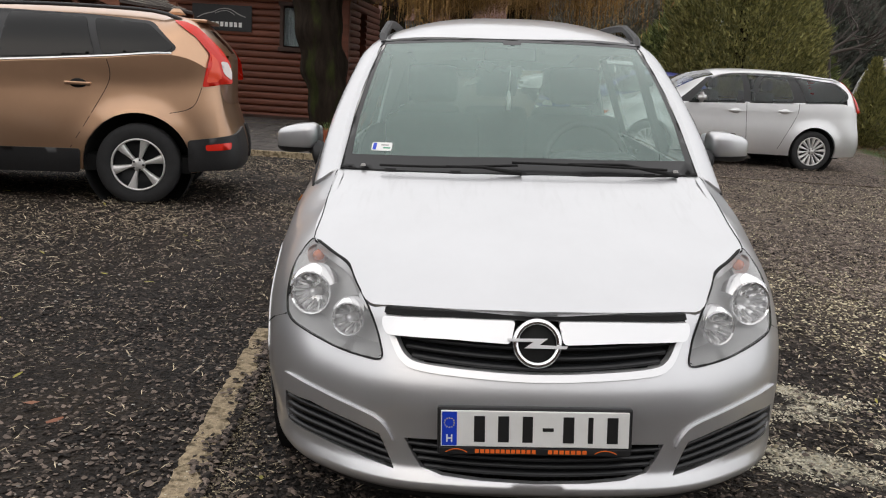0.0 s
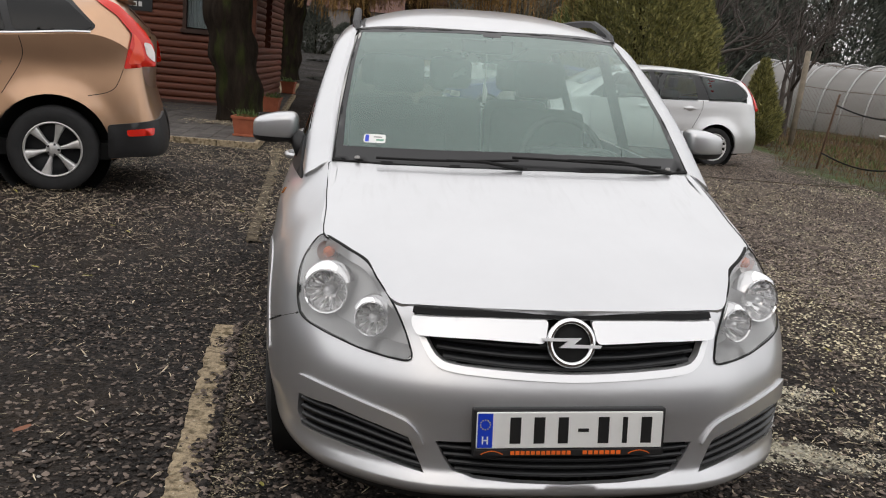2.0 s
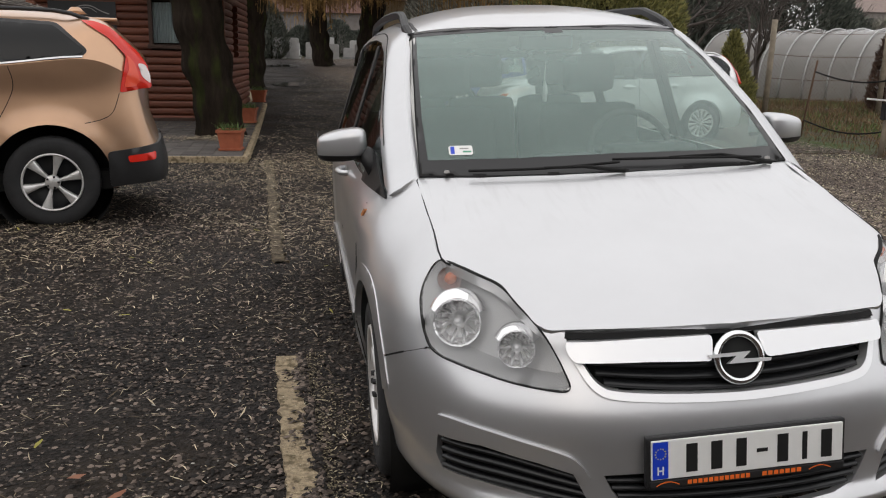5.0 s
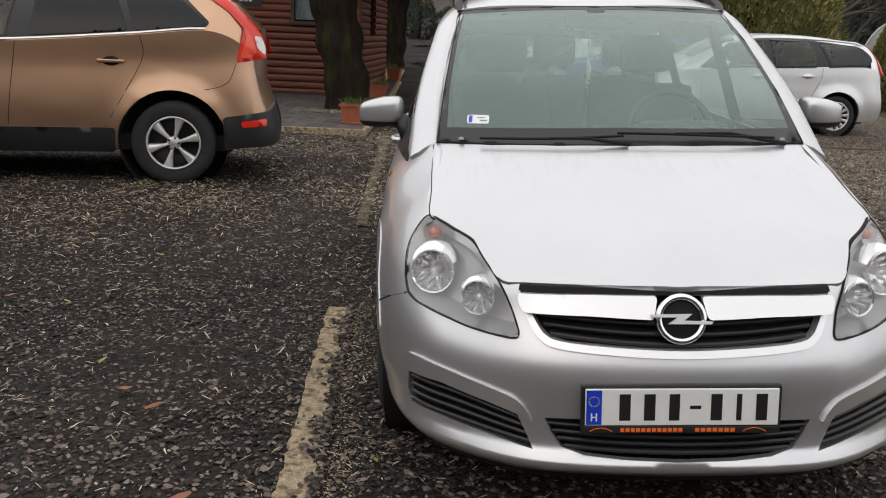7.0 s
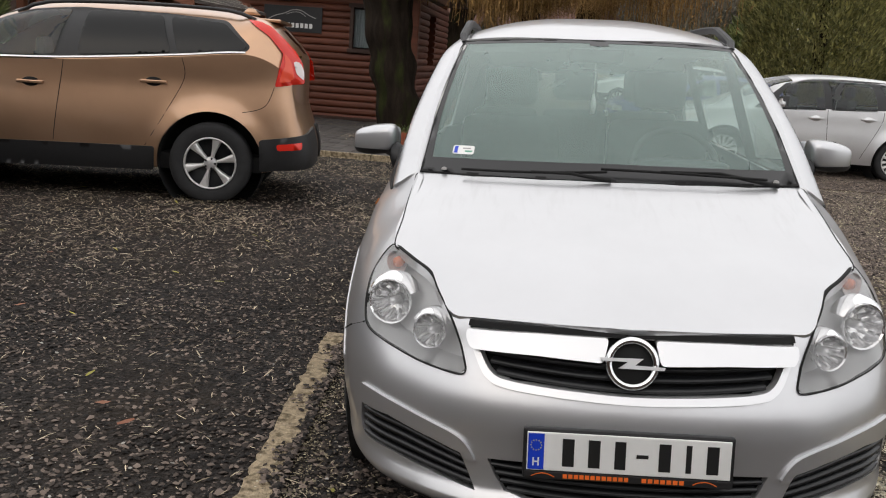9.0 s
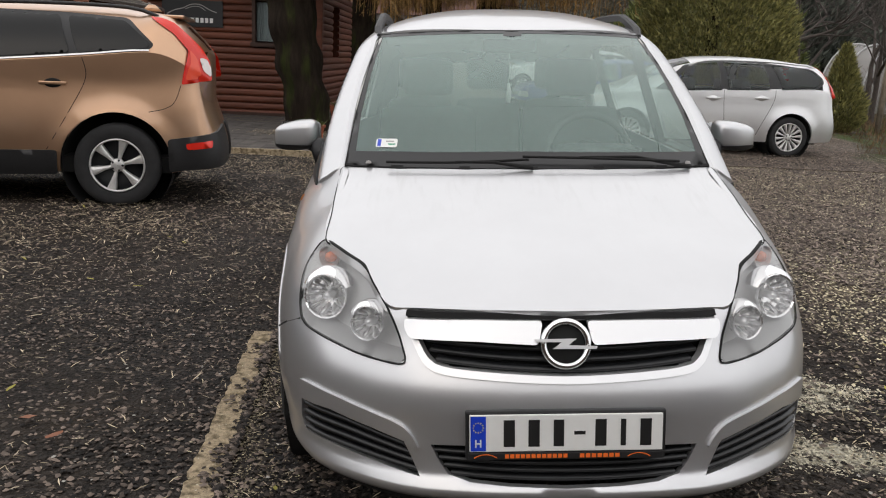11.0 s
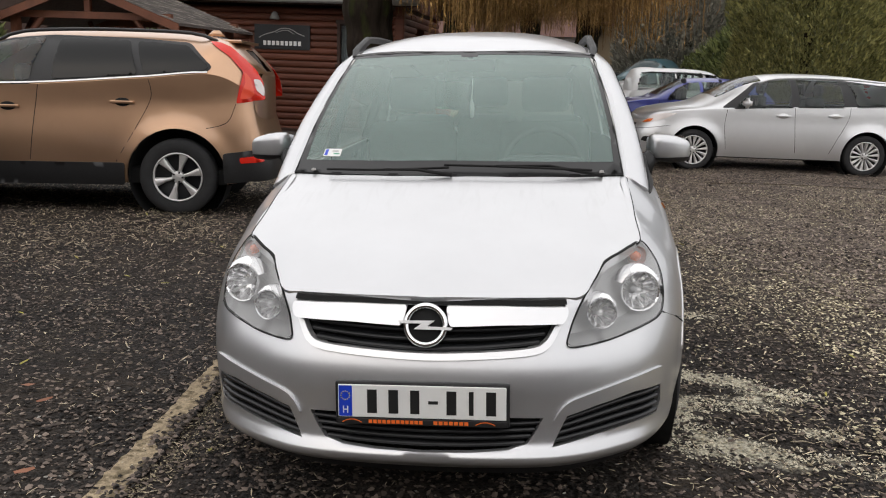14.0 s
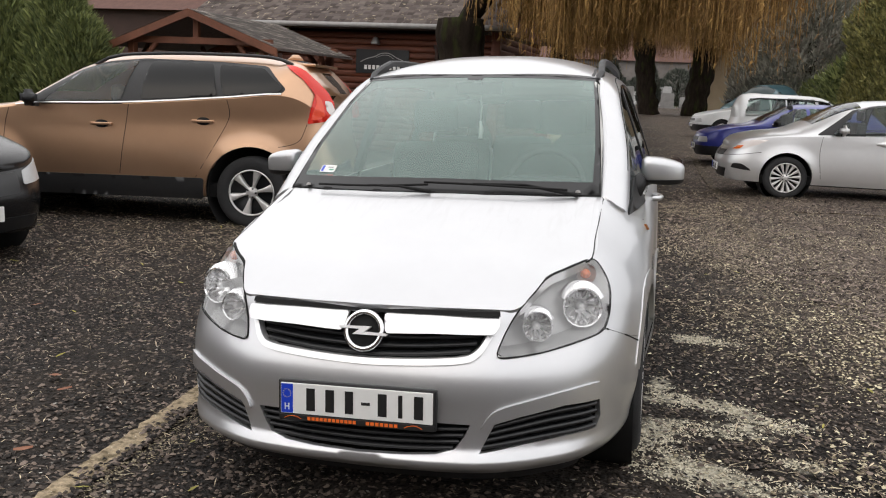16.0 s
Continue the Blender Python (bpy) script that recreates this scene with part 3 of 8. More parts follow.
def wheel(car, x, y, z, r, spokes, side, rim_r=None, wide=0.5, label="", width=0.21, mid=None):
    """One wheel with its outer face at x, on the side (1 or -1)."""
    rr = rim_r or r * 0.66
    m = Matrix.Translation((x, y, z)) @ Matrix.Diagonal((side, 1, 1, 1))
    w = width
    tyre = lathe("tyre", [(rr, -0.012), (rr + 0.012, -0.002), (r * 0.86, 0.004), (r * 0.95, -0.006), (r * 0.99, -0.025), (r, -0.05), (r, -w + 0.05), (r * 0.97, -w + 0.01), (rr, -w)], M["rubber"], car, 40, "x", m)
    rim = lathe("rim", [(rr, -0.010), (rr * 0.985, 0.002), (rr * 0.94, 0.0), (rr * 0.92, -0.02)], M["alloy"], tyre, 40, "x", m, "silver alloy rim")
    # barrel in near-black: the shade behind the spokes is put into its colour
    lathe("rim_barrel", [(rr * 0.925, -0.018), (rr * 0.90, -0.09), (rr * 0.1, -0.10)], M["grille"], tyre, 32, "x", m, "rim barrel coloured dark for the shade inside it")
    bm = bmesh.new()
    for k in range(spokes):
        a = 2 * math.pi * (k + 0.25) / spokes
        gap = 2 * math.pi / spokes
        w0, w1 = gap * wide * 0.75, gap * wide * 0.5
        rings = []
        for rad, hw, h in ((rr * 0.22, w0 * 0.8, -0.018), (rr * 0.5, w1 * 0.85, -0.012), (rr * 0.93, w1, -0.010)):
            ring = []
            for da, dh in ((-hw, -0.05), (-hw * 0.9, -0.006), (-hw * 0.6, 0.0), (hw * 0.6, 0.0), (hw * 0.9, -0.006), (hw, -0.05)):
                ring.append(bm.verts.new(m @ Vector((h + dh, rad * math.cos(a + da), rad * math.sin(a + da)))))
            rings.append(ring)
        for p, q in zip(rings, rings[1:]):
            for i in range(5):
                bm.faces.new((p[i], p[i + 1], q[i + 1], q[i]))
    part("spokes", bm, M["alloy"], tyre, "", True)
    lathe("hub_cap", [(rr * 0.25, -0.05), (rr * 0.24, -0.012), (rr * 0.2, -0.006), (0.001, -0.004)], mid or M["alloy"], tyre, 20, "x", m)
    for k in range(5):
        bm = bmesh.new()
        a = 2 * math.pi * k / 5
        bmesh.ops.create_cone(bm, cap_ends=True, segments=8, radius1=0.011, radius2=0.009, depth=0.016, matrix=m @ Matrix.Translation((-0.004, rr * 0.19 * math.cos(a), rr * 0.19 * math.sin(a))) @ Matrix.Rotation(radians(90), 4, "Y"))
        part("wheel_bolt", bm, M["plastic"], tyre)
    lathe("brake_disc", [(rr * 0.72, -0.11), (rr * 0.72, -0.10), (rr * 0.2, -0.10)], M["grille"], tyre, 24, "x", m)
    return tyre


def letter_bars(name, surf, u0, u1, v0, v1, count, material, parent, skip=()):
    """Bars in place of writing: one upright bar a character."""
    w = (u1 - u0) / count
    for i in range(count):
        if i in skip:
            continue
        bm = bmesh.new()
        a, b = u0 + w * (i + 0.16), u0 + w * (i + 0.84)
        lo = [surf(*q, 0.0008) for q in ((a, v0), (b, v0), (b, v1), (a, v1))]
        bm.faces.new([bm.verts.new(q) for q in lo])
        part(name, bm, material, parent)


def shell_car(spec, m, name, label, category="car"):
    """A parked car from its outline: side profile, plan, shoulder line, windows and wheels."""
    car = thing(name, m, label, category, "parked cars")
    L, W, n, tum = spec["L"], spec["W"], spec.get("n", 3.2), spec.get("tum", 0.2)
    top, sh, sill = spec["top"], spec["shoulder"], spec.get("sill", 0.24)
    paint = spec["paint"]
    nose, tail = spec.get("nose", 0.32), spec.get("tail", 0.22)

    def inset(s, z, x, y, nx, ny):
        side = lerp_table([(0.15, 0.09), (0.25, 0.045), (0.4, 0.012), (0.6, 0.0), (0.8, 0.006), (1.1, 0.03)], z)
        front = lerp_table([(0.15, 0.10), (0.25, 0.04), (0.4, 0.0), (0.55, 0.0), (0.7, nose * 0.25), (1.0, nose)], z)
        rear = lerp_table([(0.15, 0.10), (0.3, 0.02), (0.45, 0.0), (0.62, 0.03), (1.2, tail)], z)
        f, r = max(0, -ny) ** 1.5, max(0, ny) ** 1.5
        flare = 0.0
        for wy in spec["wheels"]:
            q = math.hypot(y - wy, z - spec["r"])
            flare += 0.020 * math.exp(-(((q - spec["r"] * (spec.get("arch", 1.16) + 0.04)) / 0.06) ** 2))
        fold = 0.0
        if spec.get("crease"):
            d = lerp_table(spec["crease"], y) - z
            fold = 0.006 * smoothstep(0.0, 0.03, d) * (1 - smoothstep(0.10, 0.45, d))
        return (side + fold) * (1 - f - r if f + r < 1 else 0) + front * f + rear * r - flare * abs(nx)

    wrap = Wrap([(0, 0), (0.45 * W, 0.025), (0.74 * W, 0.11), (0.91 * W, 0.30), (0.975 * W, 0.62), (W, 1.15), (W, L / 2), (W, L - 1.2), (0.985 * W, L - 0.62), (0.94 * W, L - 0.24), (0.80 * W, L - 0.07), (0.5 * W, L - 0.012), (0, L)], inset)
    zt = lambda y: lerp_table(sh, y)
    ztop = lambda y: max(lerp_table(top, y), zt(y) + 0.004)

    def edge(s):
        y0 = wrap.plan(s)[1]
        return wrap(s, zt(y0))

    n_at = lambda y: n + spec.get("n_rear", 0.0) * smoothstep(L - 0.75, L - 0.35, y)

    def upper(s, a, off=0.0):
        e = edge(s)
        n = n_at(e.y)
        H = ztop(e.y) - e.z
        h, c = math.sin(a) ** (2 / n), math.cos(a) ** (2 / n)
        k = 1 - tum * h * min(1, H / 0.5)
        return Vector((e.x * c * k, e.y, e.z + H * h))

    def side_glass(y, z, off=0.0):
        e = edge(wrap.at_y(y))
        n = n_at(y)
        H = ztop(y) - e.z
        h = min(0.999, max(0, (z - e.z) / H))
        x = e.x * (1 - h**n) ** (1 / n) * (1 - tum * h * min(1, H / 0.5))
        return Vector((x + off * 0.93, y, z + off * 0.36))

    def top_glass(x, y, off=0.0):
        e = edge(wrap.at_y(y))
        H = ztop(y) - e.z
        w = e.x * (1 - tum * 0.9 * min(1, H / 0.5))
        h = (1 - min(0.999, abs(x) / w) ** n) ** (1 / n)
        return Vector((x, y - off * 0.5, e.z + H * h + off * 0.8))

    def flank(y, z, off=0.0):
        """The whole side, from the sill to the roof."""
        return wrap(wrap.at_y(y), z, off) if z <= zt(y) else side_glass(y, z, off)

    ns = 150
    ss = [wrap.total * (k / ns) for k in range(ns + 1)]
    r = spec["r"] * spec.get("arch", 1.16)
    low = [(wrap.total, sill + 0.06), (wrap.at_y(L - 0.3), sill + 0.02)]
    for wy in reversed(spec["wheels"]):
        aa = math.degrees(math.asin((sill - spec["r"]) / r))
        low += [(wrap.at_y(wy + r * math.cos(radians(q))), spec["r"] + r * math.sin(radians(q))) for q in np.linspace(aa, 180 - aa, 25)]
    low += [(wrap.at_y(0.25), sill), (0.0, sill + 0.03)]
    crown = [(s, zt(wrap.plan(s)[1])) for s in ss]
    outline = low[::-1] + crown[::-1]
    for sg, sf in ((1, wrap), (-1, mirrored(wrap))):
        panel("body_side", outline, sf, paint, car, step=0.07, flange=0.03, flip=sg < 0)
        q = 28
        vs = [upper(s, math.pi / 2 * k / q) for s in ss for k in range(q + 1)]
        vs = [Vector((v.x * sg, v.y, v.z)) for v in vs]
        fs = [(i * (q + 1) + k, (i + 1) * (q + 1) + k, (i + 1) * (q + 1) + k + 1, i * (q + 1) + k + 1) for i in range(ns) for k in range(q)]
        flat = np.array([(v.y, v.z) for v in vs])
        cut = np.zeros(len(vs), bool)
        for poly, kind in spec["windows"]:
            if kind == "autoglass":
                cut |= in_poly(flat, poly)
        for poly, kind in spec.get("screens", ()):
            if kind == "autoglass":
                cut |= in_poly(np.array([(v.x, v.y) for v in vs]), poly + [(-x, y) for x, y in poly[::-1]]) & (flat[:, 1] > np.array([zt(v.y) + 0.6 * (ztop(v.y) - zt(v.y)) for v in vs]))
        fs = [f for f in fs if not cut[list(f)].any()]
        pymesh("body_top", vs, fs if sg < 0 else [f[::-1] for f in fs], paint, car, "", True)
        gs = side_glass if sg > 0 else mirrored(side_glass)
        if spec.get("surround"):
            panel("window_surround", rounded(spec["surround"], 0.05), gs, M["plastic"], car, step=0.025, flange=0.003, flip=sg < 0, lift=0.005, holes=[rounded(w, 0.04) for w, kind in spec["windows"] if kind == "autoglass"])
        for poly, kind in spec["windows"]:
            panel("window", rounded(poly, 0.04), gs, M[kind], car, step=0.025, flange=0.004, flip=sg < 0, lift=0.016)
        fk = flank if sg > 0 else mirrored(flank)
        for poly, kind, lf in spec.get("lamps", ()):
            panel("tail_lamp", rounded(poly, 0.025), fk, M[kind], car, step=0.03, flange=0.012, flip=sg < 0, lift=lf)
        if spec.get("beltline"):
            y0, y1 = spec["beltline"]
            strip("window_trim", [(y0 + (y1 - y0) * k / 20, zt(y0 + (y1 - y0) * k / 20) + 0.015) for k in range(21)], gs, 0.012, M["satin"], car, 0.014, 0.01)
        for line in spec.get("shuts", ()):
            pts = [(wrap.at_y(y), z) for y, z in curve_pts(line, 6)]
            strip("shut_line", pts, sf, 0.006, M["seam"], car, 0.002, 0.004)
        for poly, kind, lf in spec.get("patches", ()):
            panel(kind[0], rounded([(wrap.at_y(y) if y >= 0 else wrap.at_x(-y), z) for y, z in poly], kind[2] if len(kind) > 2 else 0.03), sf, M[kind[1]], car, step=0.04, flange=0.025, flip=sg < 0, lift=lf)
        for y, z in spec["handles"]:
            bm = bmesh.new()
            p = sf(wrap.at_y(y), z, 0.0)
            box(bm, (p.x - 0.012, y - 0.11, z - 0.014), (p.x + 0.030 * sg if sg > 0 else p.x + 0.012, y + 0.11, z + 0.014), 0.008) if sg > 0 else box(bm, (p.x - 0.03, y - 0.11, z - 0.014), (p.x + 0.012, y + 0.11, z + 0.014), 0.008)
            part("door_handle", bm, paint, car)
            # raised disc; black on the crossover for the shade in its handle hollow
            lathe("handle_recess", [(0.075, -0.004), (0.07, 0.011), (0.001, 0.010)], M["seam"] if spec.get("shaded_cup") else paint, car, 16, "x", Matrix.Translation(p) @ Matrix.Diagonal((sg, 1, 0.55, 1)))
        my, mz = spec["mirror"]
        p = side_glass(my, mz)
        bm = bmesh.new()
        bmesh.ops.create_cube(bm, size=1, matrix=Matrix.Translation((sg * (p.x + 0.15), my, mz + 0.03)) @ Matrix.Diagonal((0.22, 0.11, 0.16, 1)))
        bmesh.ops.bevel(bm, geom=bm.edges[:], offset=0.045, segments=3, affect="EDGES")
        mir = part("door_mirror", bm, spec.get("mirror_paint", paint), car, "", True)
        boxpart("mirror_foot", (min(sg * (p.x - 0.02), sg * (p.x + 0.09)), my - 0.03, mz - 0.055), (max(sg * (p.x - 0.02), sg * (p.x + 0.09)), my + 0.03, mz - 0.02), M["plastic"], mir, 0.008)
        for wy in spec["wheels"]:
            wheel(car, sg * (W - 0.02), wy, spec["r"], spec["r"], spec["spokes"], sg, wide=spec.get("wide", 0.5), label="", rim_r=spec.get("rim"))
            lathe("wheel_well", [(r, 0.0), (r, -0.34), (0.05, -0.34)], M["seam"], car, 28, "x", Matrix.Translation((sg * (W - 0.045), wy, spec["r"])) @ Matrix.Diagonal((sg, 1, 1, 1)))
        if spec.get("rails"):
            y0, y1 = spec["rails"]
            pts = []
            for k in range(17):
                t = k / 16
                y = y0 + (y1 - y0) * t
                q = upper(wrap.at_y(y), math.pi / 2 * spec.get("rail_at", 0.42))
                lift = 0.055 * min(1, math.sin(math.pi * t) * 4)
                pts.append((sg * (q.x + 0.0), y, q.z + lift - 0.005))
            tube("roof_rail", pts, 0.017, spec.get("rail_mat", M["plastic"]), car, 8)
    for poly, kind in spec.get("screens", ()):
        full = poly + [(-x, y) for x, y in poly[::-1]]
        panel("windscreen" if poly[0][1] < L / 2 else "rear_window", rounded(full, 0.05), top_glass, M[kind], car, step=0.08, flange=0.004, lift=0.010)
    for fn in spec.get("extra", ()):
        fn(car, wrap)
    boxpart("floor_pan", (-W + 0.12, 0.35, sill - 0.02), (W - 0.12, L - 0.4, sill + 0.12), M["seam"], car)
    for y in spec.get("seats", ()):
        for x in (-0.37, 0.37):
            bm = bmesh.new()
            box(bm, (x - 0.22, y, 0.55), (x + 0.22, y + 0.16, 1.18), 0.06)
            box(bm, (x - 0.13, y + 0.06, 1.2), (x + 0.13, y + 0.15, 1.38), 0.05)
            part("seat", bm, M["interior"], car)
    return car


def plate_on(car, wrap, z, y_front=True, w=0.26, off=0.02):
    s = 0.0 if y_front else wrap.total
    p = wrap(s, z, off)
    y = p.y
    pl = boxpart("number_plate", (-w, y - 0.008, z - 0.058), (w, y + 0.008, z + 0.058), M["plate"], car, 0.004)
    sg = -1 if y_front else 1
    sf = lambda u, v, o: Vector((u, y + sg * (0.008 + o + 0.001), v))
    letter_bars("plate_character", sf, -0.20, 0.22, z - 0.036, z + 0.036, 7, M["ink"], pl, (3,))
    bm = bmesh.new()
    box(bm, (-w, y + sg * 0.0095 - 0.0008, z - 0.056), (-w + 0.045, y + sg * 0.0095 + 0.0008, z + 0.056))
    part("plate_band", bm, M["plateblue"], pl)


# ---- bronze crossover beside the yard ----
def volvo_extra(car, wrap):
    shark = bmesh.new()
    bmesh.ops.create_cone(shark, cap_ends=True, segments=12, radius1=0.06, radius2=0.02, depth=0.06, matrix=Matrix.Translation((0, 3.92, 1.75)) @ Matrix.Diagonal((0.6, 1.6, 1, 1)))
    part("aerial_fin", shark, M["bronze"], car, "", True)
    sp = bmesh.new()
    box(sp, (-0.58, 4.02, 1.648), (0.58, 4.27, 1.678), 0.012)
    part("roof_spoiler", sp, M["bronze"], car)


CROSSOVER = dict(
    L=4.61, W=0.945, paint=M["bronze"], r=0.366, rim=0.236, arch=1.27, wheels=(0.93, 3.71), spokes=6, wide=0.38, sill=0.31, n=2.9, n_rear=4.5, tum=0.17,
    top=[(0, 0.90), (0.25, 1.04), (0.9, 1.14), (1.25, 1.20), (1.55, 1.42), (1.85, 1.605), (2.2, 1.70), (2.6, 1.735), (3.1, 1.747), (3.7, 1.735), (4.05, 1.69), (4.19, 1.645), (4.30, 1.545), (4.42, 1.425), (4.50, 1.31), (4.54, 1.14), (4.61, 0.96)],
    shoulder=[(0, 0.86), (0.3, 0.95), (0.9, 1.06), (1.26, 1.125), (1.52, 1.155), (2.45, 1.20), (3.45, 1.29), (3.99, 1.345), (4.2, 1.30), (4.41, 1.17), (4.5, 1.08), (4.56, 0.97), (4.61, 0.90)],
    crease=[(0.3, 0.88), (1.15, 0.985), (2.4, 1.07), (3.28, 1.14), (4.0, 1.20), (4.65, 1.30)],
    surround=[(1.33, 1.155), (2.45, 1.212), (3.45, 1.302), (3.99, 1.357), (4.045, 1.41), (3.81, 1.63), (3.3, 1.655), (2.5, 1.66), (2.1, 1.615), (1.84, 1.515)],
    windows=[([(1.56, 1.185), (2.37, 1.232), (2.45, 1.632), (2.12, 1.592), (1.89, 1.505)], "autoglass"), ([(2.57, 1.245), (3.36, 1.312), (3.25, 1.628), (2.60, 1.636)], "tint"), ([(3.42, 1.318), (3.97, 1.372), (4.015, 1.41), (3.79, 1.60), (3.32, 1.625)], "tint")],
    lamps=[([(3.99, 1.650), (4.10, 1.640), (4.205, 1.600), (4.33, 1.490), (4.425, 1.395), (4.49, 1.29), (4.515, 1.115), (4.265, 1.080), (4.30, 1.24), (4.325, 1.37), (4.20, 1.51)], "red", 0.014),
           ([(4.41, 1.31), (4.47, 1.30), (4.505, 1.22), (4.508, 1.14), (4.44, 1.20)], "lampclear", 0.021), ([(4.30, 1.12), (4.43, 1.135), (4.42, 1.20), (4.39, 1.31), (4.33, 1.38), (4.345, 1.27)], "redbright", 0.020)],
    beltline=(1.27, 4.0), rails=(1.95, 4.05), rail_at=0.60, mirror=(1.49, 1.19), mirror_paint=M["plastic"],
    shuts=[[(2.449, 1.195), (2.40, 0.85), (2.358, 0.50)], [(3.456, 1.28), (3.478, 1.109), (3.34, 0.833), (3.144, 0.50)], [(1.20, 1.11), (1.152, 0.878), (1.19, 0.50)], [(3.985, 0.838), (4.12, 0.87), (4.204, 0.929), (4.262, 1.075)]],
    patches=[([(1.42, 0.26), (3.22, 0.28), (3.23, 0.495), (1.42, 0.47)], ("sill_cladding", "plastic"), 0.018),
             ([(4.15, 0.315), (4.35, 0.335), (4.608, 0.36), (4.608, 0.70), (4.45, 0.645), (4.14, 0.605)], ("rear_bumper_cladding", "plastic"), 0.020),
             ([(4.30, 0.515), (4.50, 0.53), (4.51, 0.595), (4.29, 0.57)], ("rear_reflector", "red", 0.02), 0.028)],
    handles=[(2.17, 0.99), (3.215, 1.06)], shaded_cup=True, seats=(2.0, 2.9), screens=[([(0.55, 1.38), (0.50, 1.95)], "autoglass"), ([(0.60, 4.26), (0.64, 4.46)], "tint")], extra=[volvo_extra],
)
shell_car(CROSSOVER, pose(-6.8, 7.88, 0, 0, 0, -78), "crossover_car", "bronze crossover car with six-spoke alloy wheels on dark gravel")


# ---- silver estate across the lane ----
def estate_extra(car, wrap):
    plate_on(car, wrap, 0.40)


ESTATE = dict(
    L=4.43, W=0.91, paint=M["silver2"], r=0.315, rim=0.225, arch=1.20, wheels=(0.90, 3.54), spokes=14, wide=0.55, sill=0.23, n=2.7, n_rear=3.0, tum=0.19,
    top=[(0, 0.74), (0.2, 0.865), (0.6, 0.975), (1.0, 1.045), (1.3, 1.19), (1.7, 1.41), (2.0, 1.49), (2.5, 1.535), (3.3, 1.525), (3.8, 1.475), (4.02, 1.415), (4.2, 1.20), (4.32, 1.0), (4.43, 0.92)],
    shoulder=[(0, 0.72), (0.25, 0.845), (0.65, 0.905), (1.2, 0.95), (2.4, 1.01), (3.2, 1.04), (3.93, 1.075), (4.12, 1.04), (4.30, 0.95), (4.43, 0.89)],
    crease=[(0.3, 0.80), (1.4, 0.845), (2.6, 0.875), (4.43, 0.93)],
    surround=[(1.27, 0.972), (2.4, 1.027), (3.2, 1.055), (3.95, 1.09), (4.05, 1.17), (4.02, 1.25), (3.86, 1.385), (3.2, 1.45), (2.48, 1.468), (2.2, 1.44), (1.82, 1.365)],
    windows=[([(1.50, 1.0), (2.34, 1.04), (2.36, 1.442), (2.22, 1.425), (1.86, 1.35)], "autoglass"), ([(2.46, 1.045), (3.14, 1.07), (3.10, 1.435), (2.46, 1.448)], "autoglass"), ([(3.34, 1.082), (3.90, 1.108), (4.0, 1.18), (3.97, 1.25), (3.83, 1.365), (3.24, 1.425)], "autoglass")],
    lamps=[([(3.98, 1.425), (4.05, 1.395), (4.20, 1.19), (4.29, 1.03), (4.315, 0.93), (4.22, 0.98), (4.13, 1.20)], "red", 0.010)],
    rails=(1.9, 3.95), rail_mat=M["silver2"], rail_at=0.5, mirror=(1.62, 1.03),
    shuts=[[(2.395, 1.02), (2.42, 0.7), (2.46, 0.33)], [(3.24, 1.04), (3.22, 0.86), (3.05, 0.50), (2.98, 0.33)], [(1.37, 0.95), (1.345, 0.7), (1.395, 0.33)], [(0.02, 0.60), (0.30, 0.64), (0.52, 0.68)]],
    patches=[([(0.06, 0.70), (0.27, 0.72), (0.45, 0.785), (0.62, 0.868), (0.42, 0.86), (0.24, 0.825)], ("headlamp", "lampclear", 0.03), 0.006), ([(0.08, 0.70), (0.20, 0.715), (0.26, 0.77), (0.14, 0.755)], ("indicator", "orange", 0.02), 0.010),
             ([(-0.02, 0.26), (-0.48, 0.26), (-0.58, 0.40), (-0.02, 0.40)], ("lower_grille", "grille", 0.03), 0.006), ([(-0.02, 0.58), (-0.36, 0.59), (-0.42, 0.68), (-0.02, 0.67)], ("upper_grille", "grille", 0.03), 0.006), ([(0.12, 0.42), (0.40, 0.39), (0.36, 0.43), (0.26, 0.49), (0.15, 0.49)], ("fog_grille", "grille", 0.03), 0.006)],
    handles=[(2.23, 0.885), (3.02, 0.91)], seats=(1.9, 2.8), screens=[([(0.58, 1.25), (0.50, 1.93)], "autoglass")], extra=[estate_extra],
)
shell_car(ESTATE, pose(1.615, 14.68, 0.095, 0, 0, -83.5), "estate_car", "silver estate car with roof rails parked on wood-chip ground")

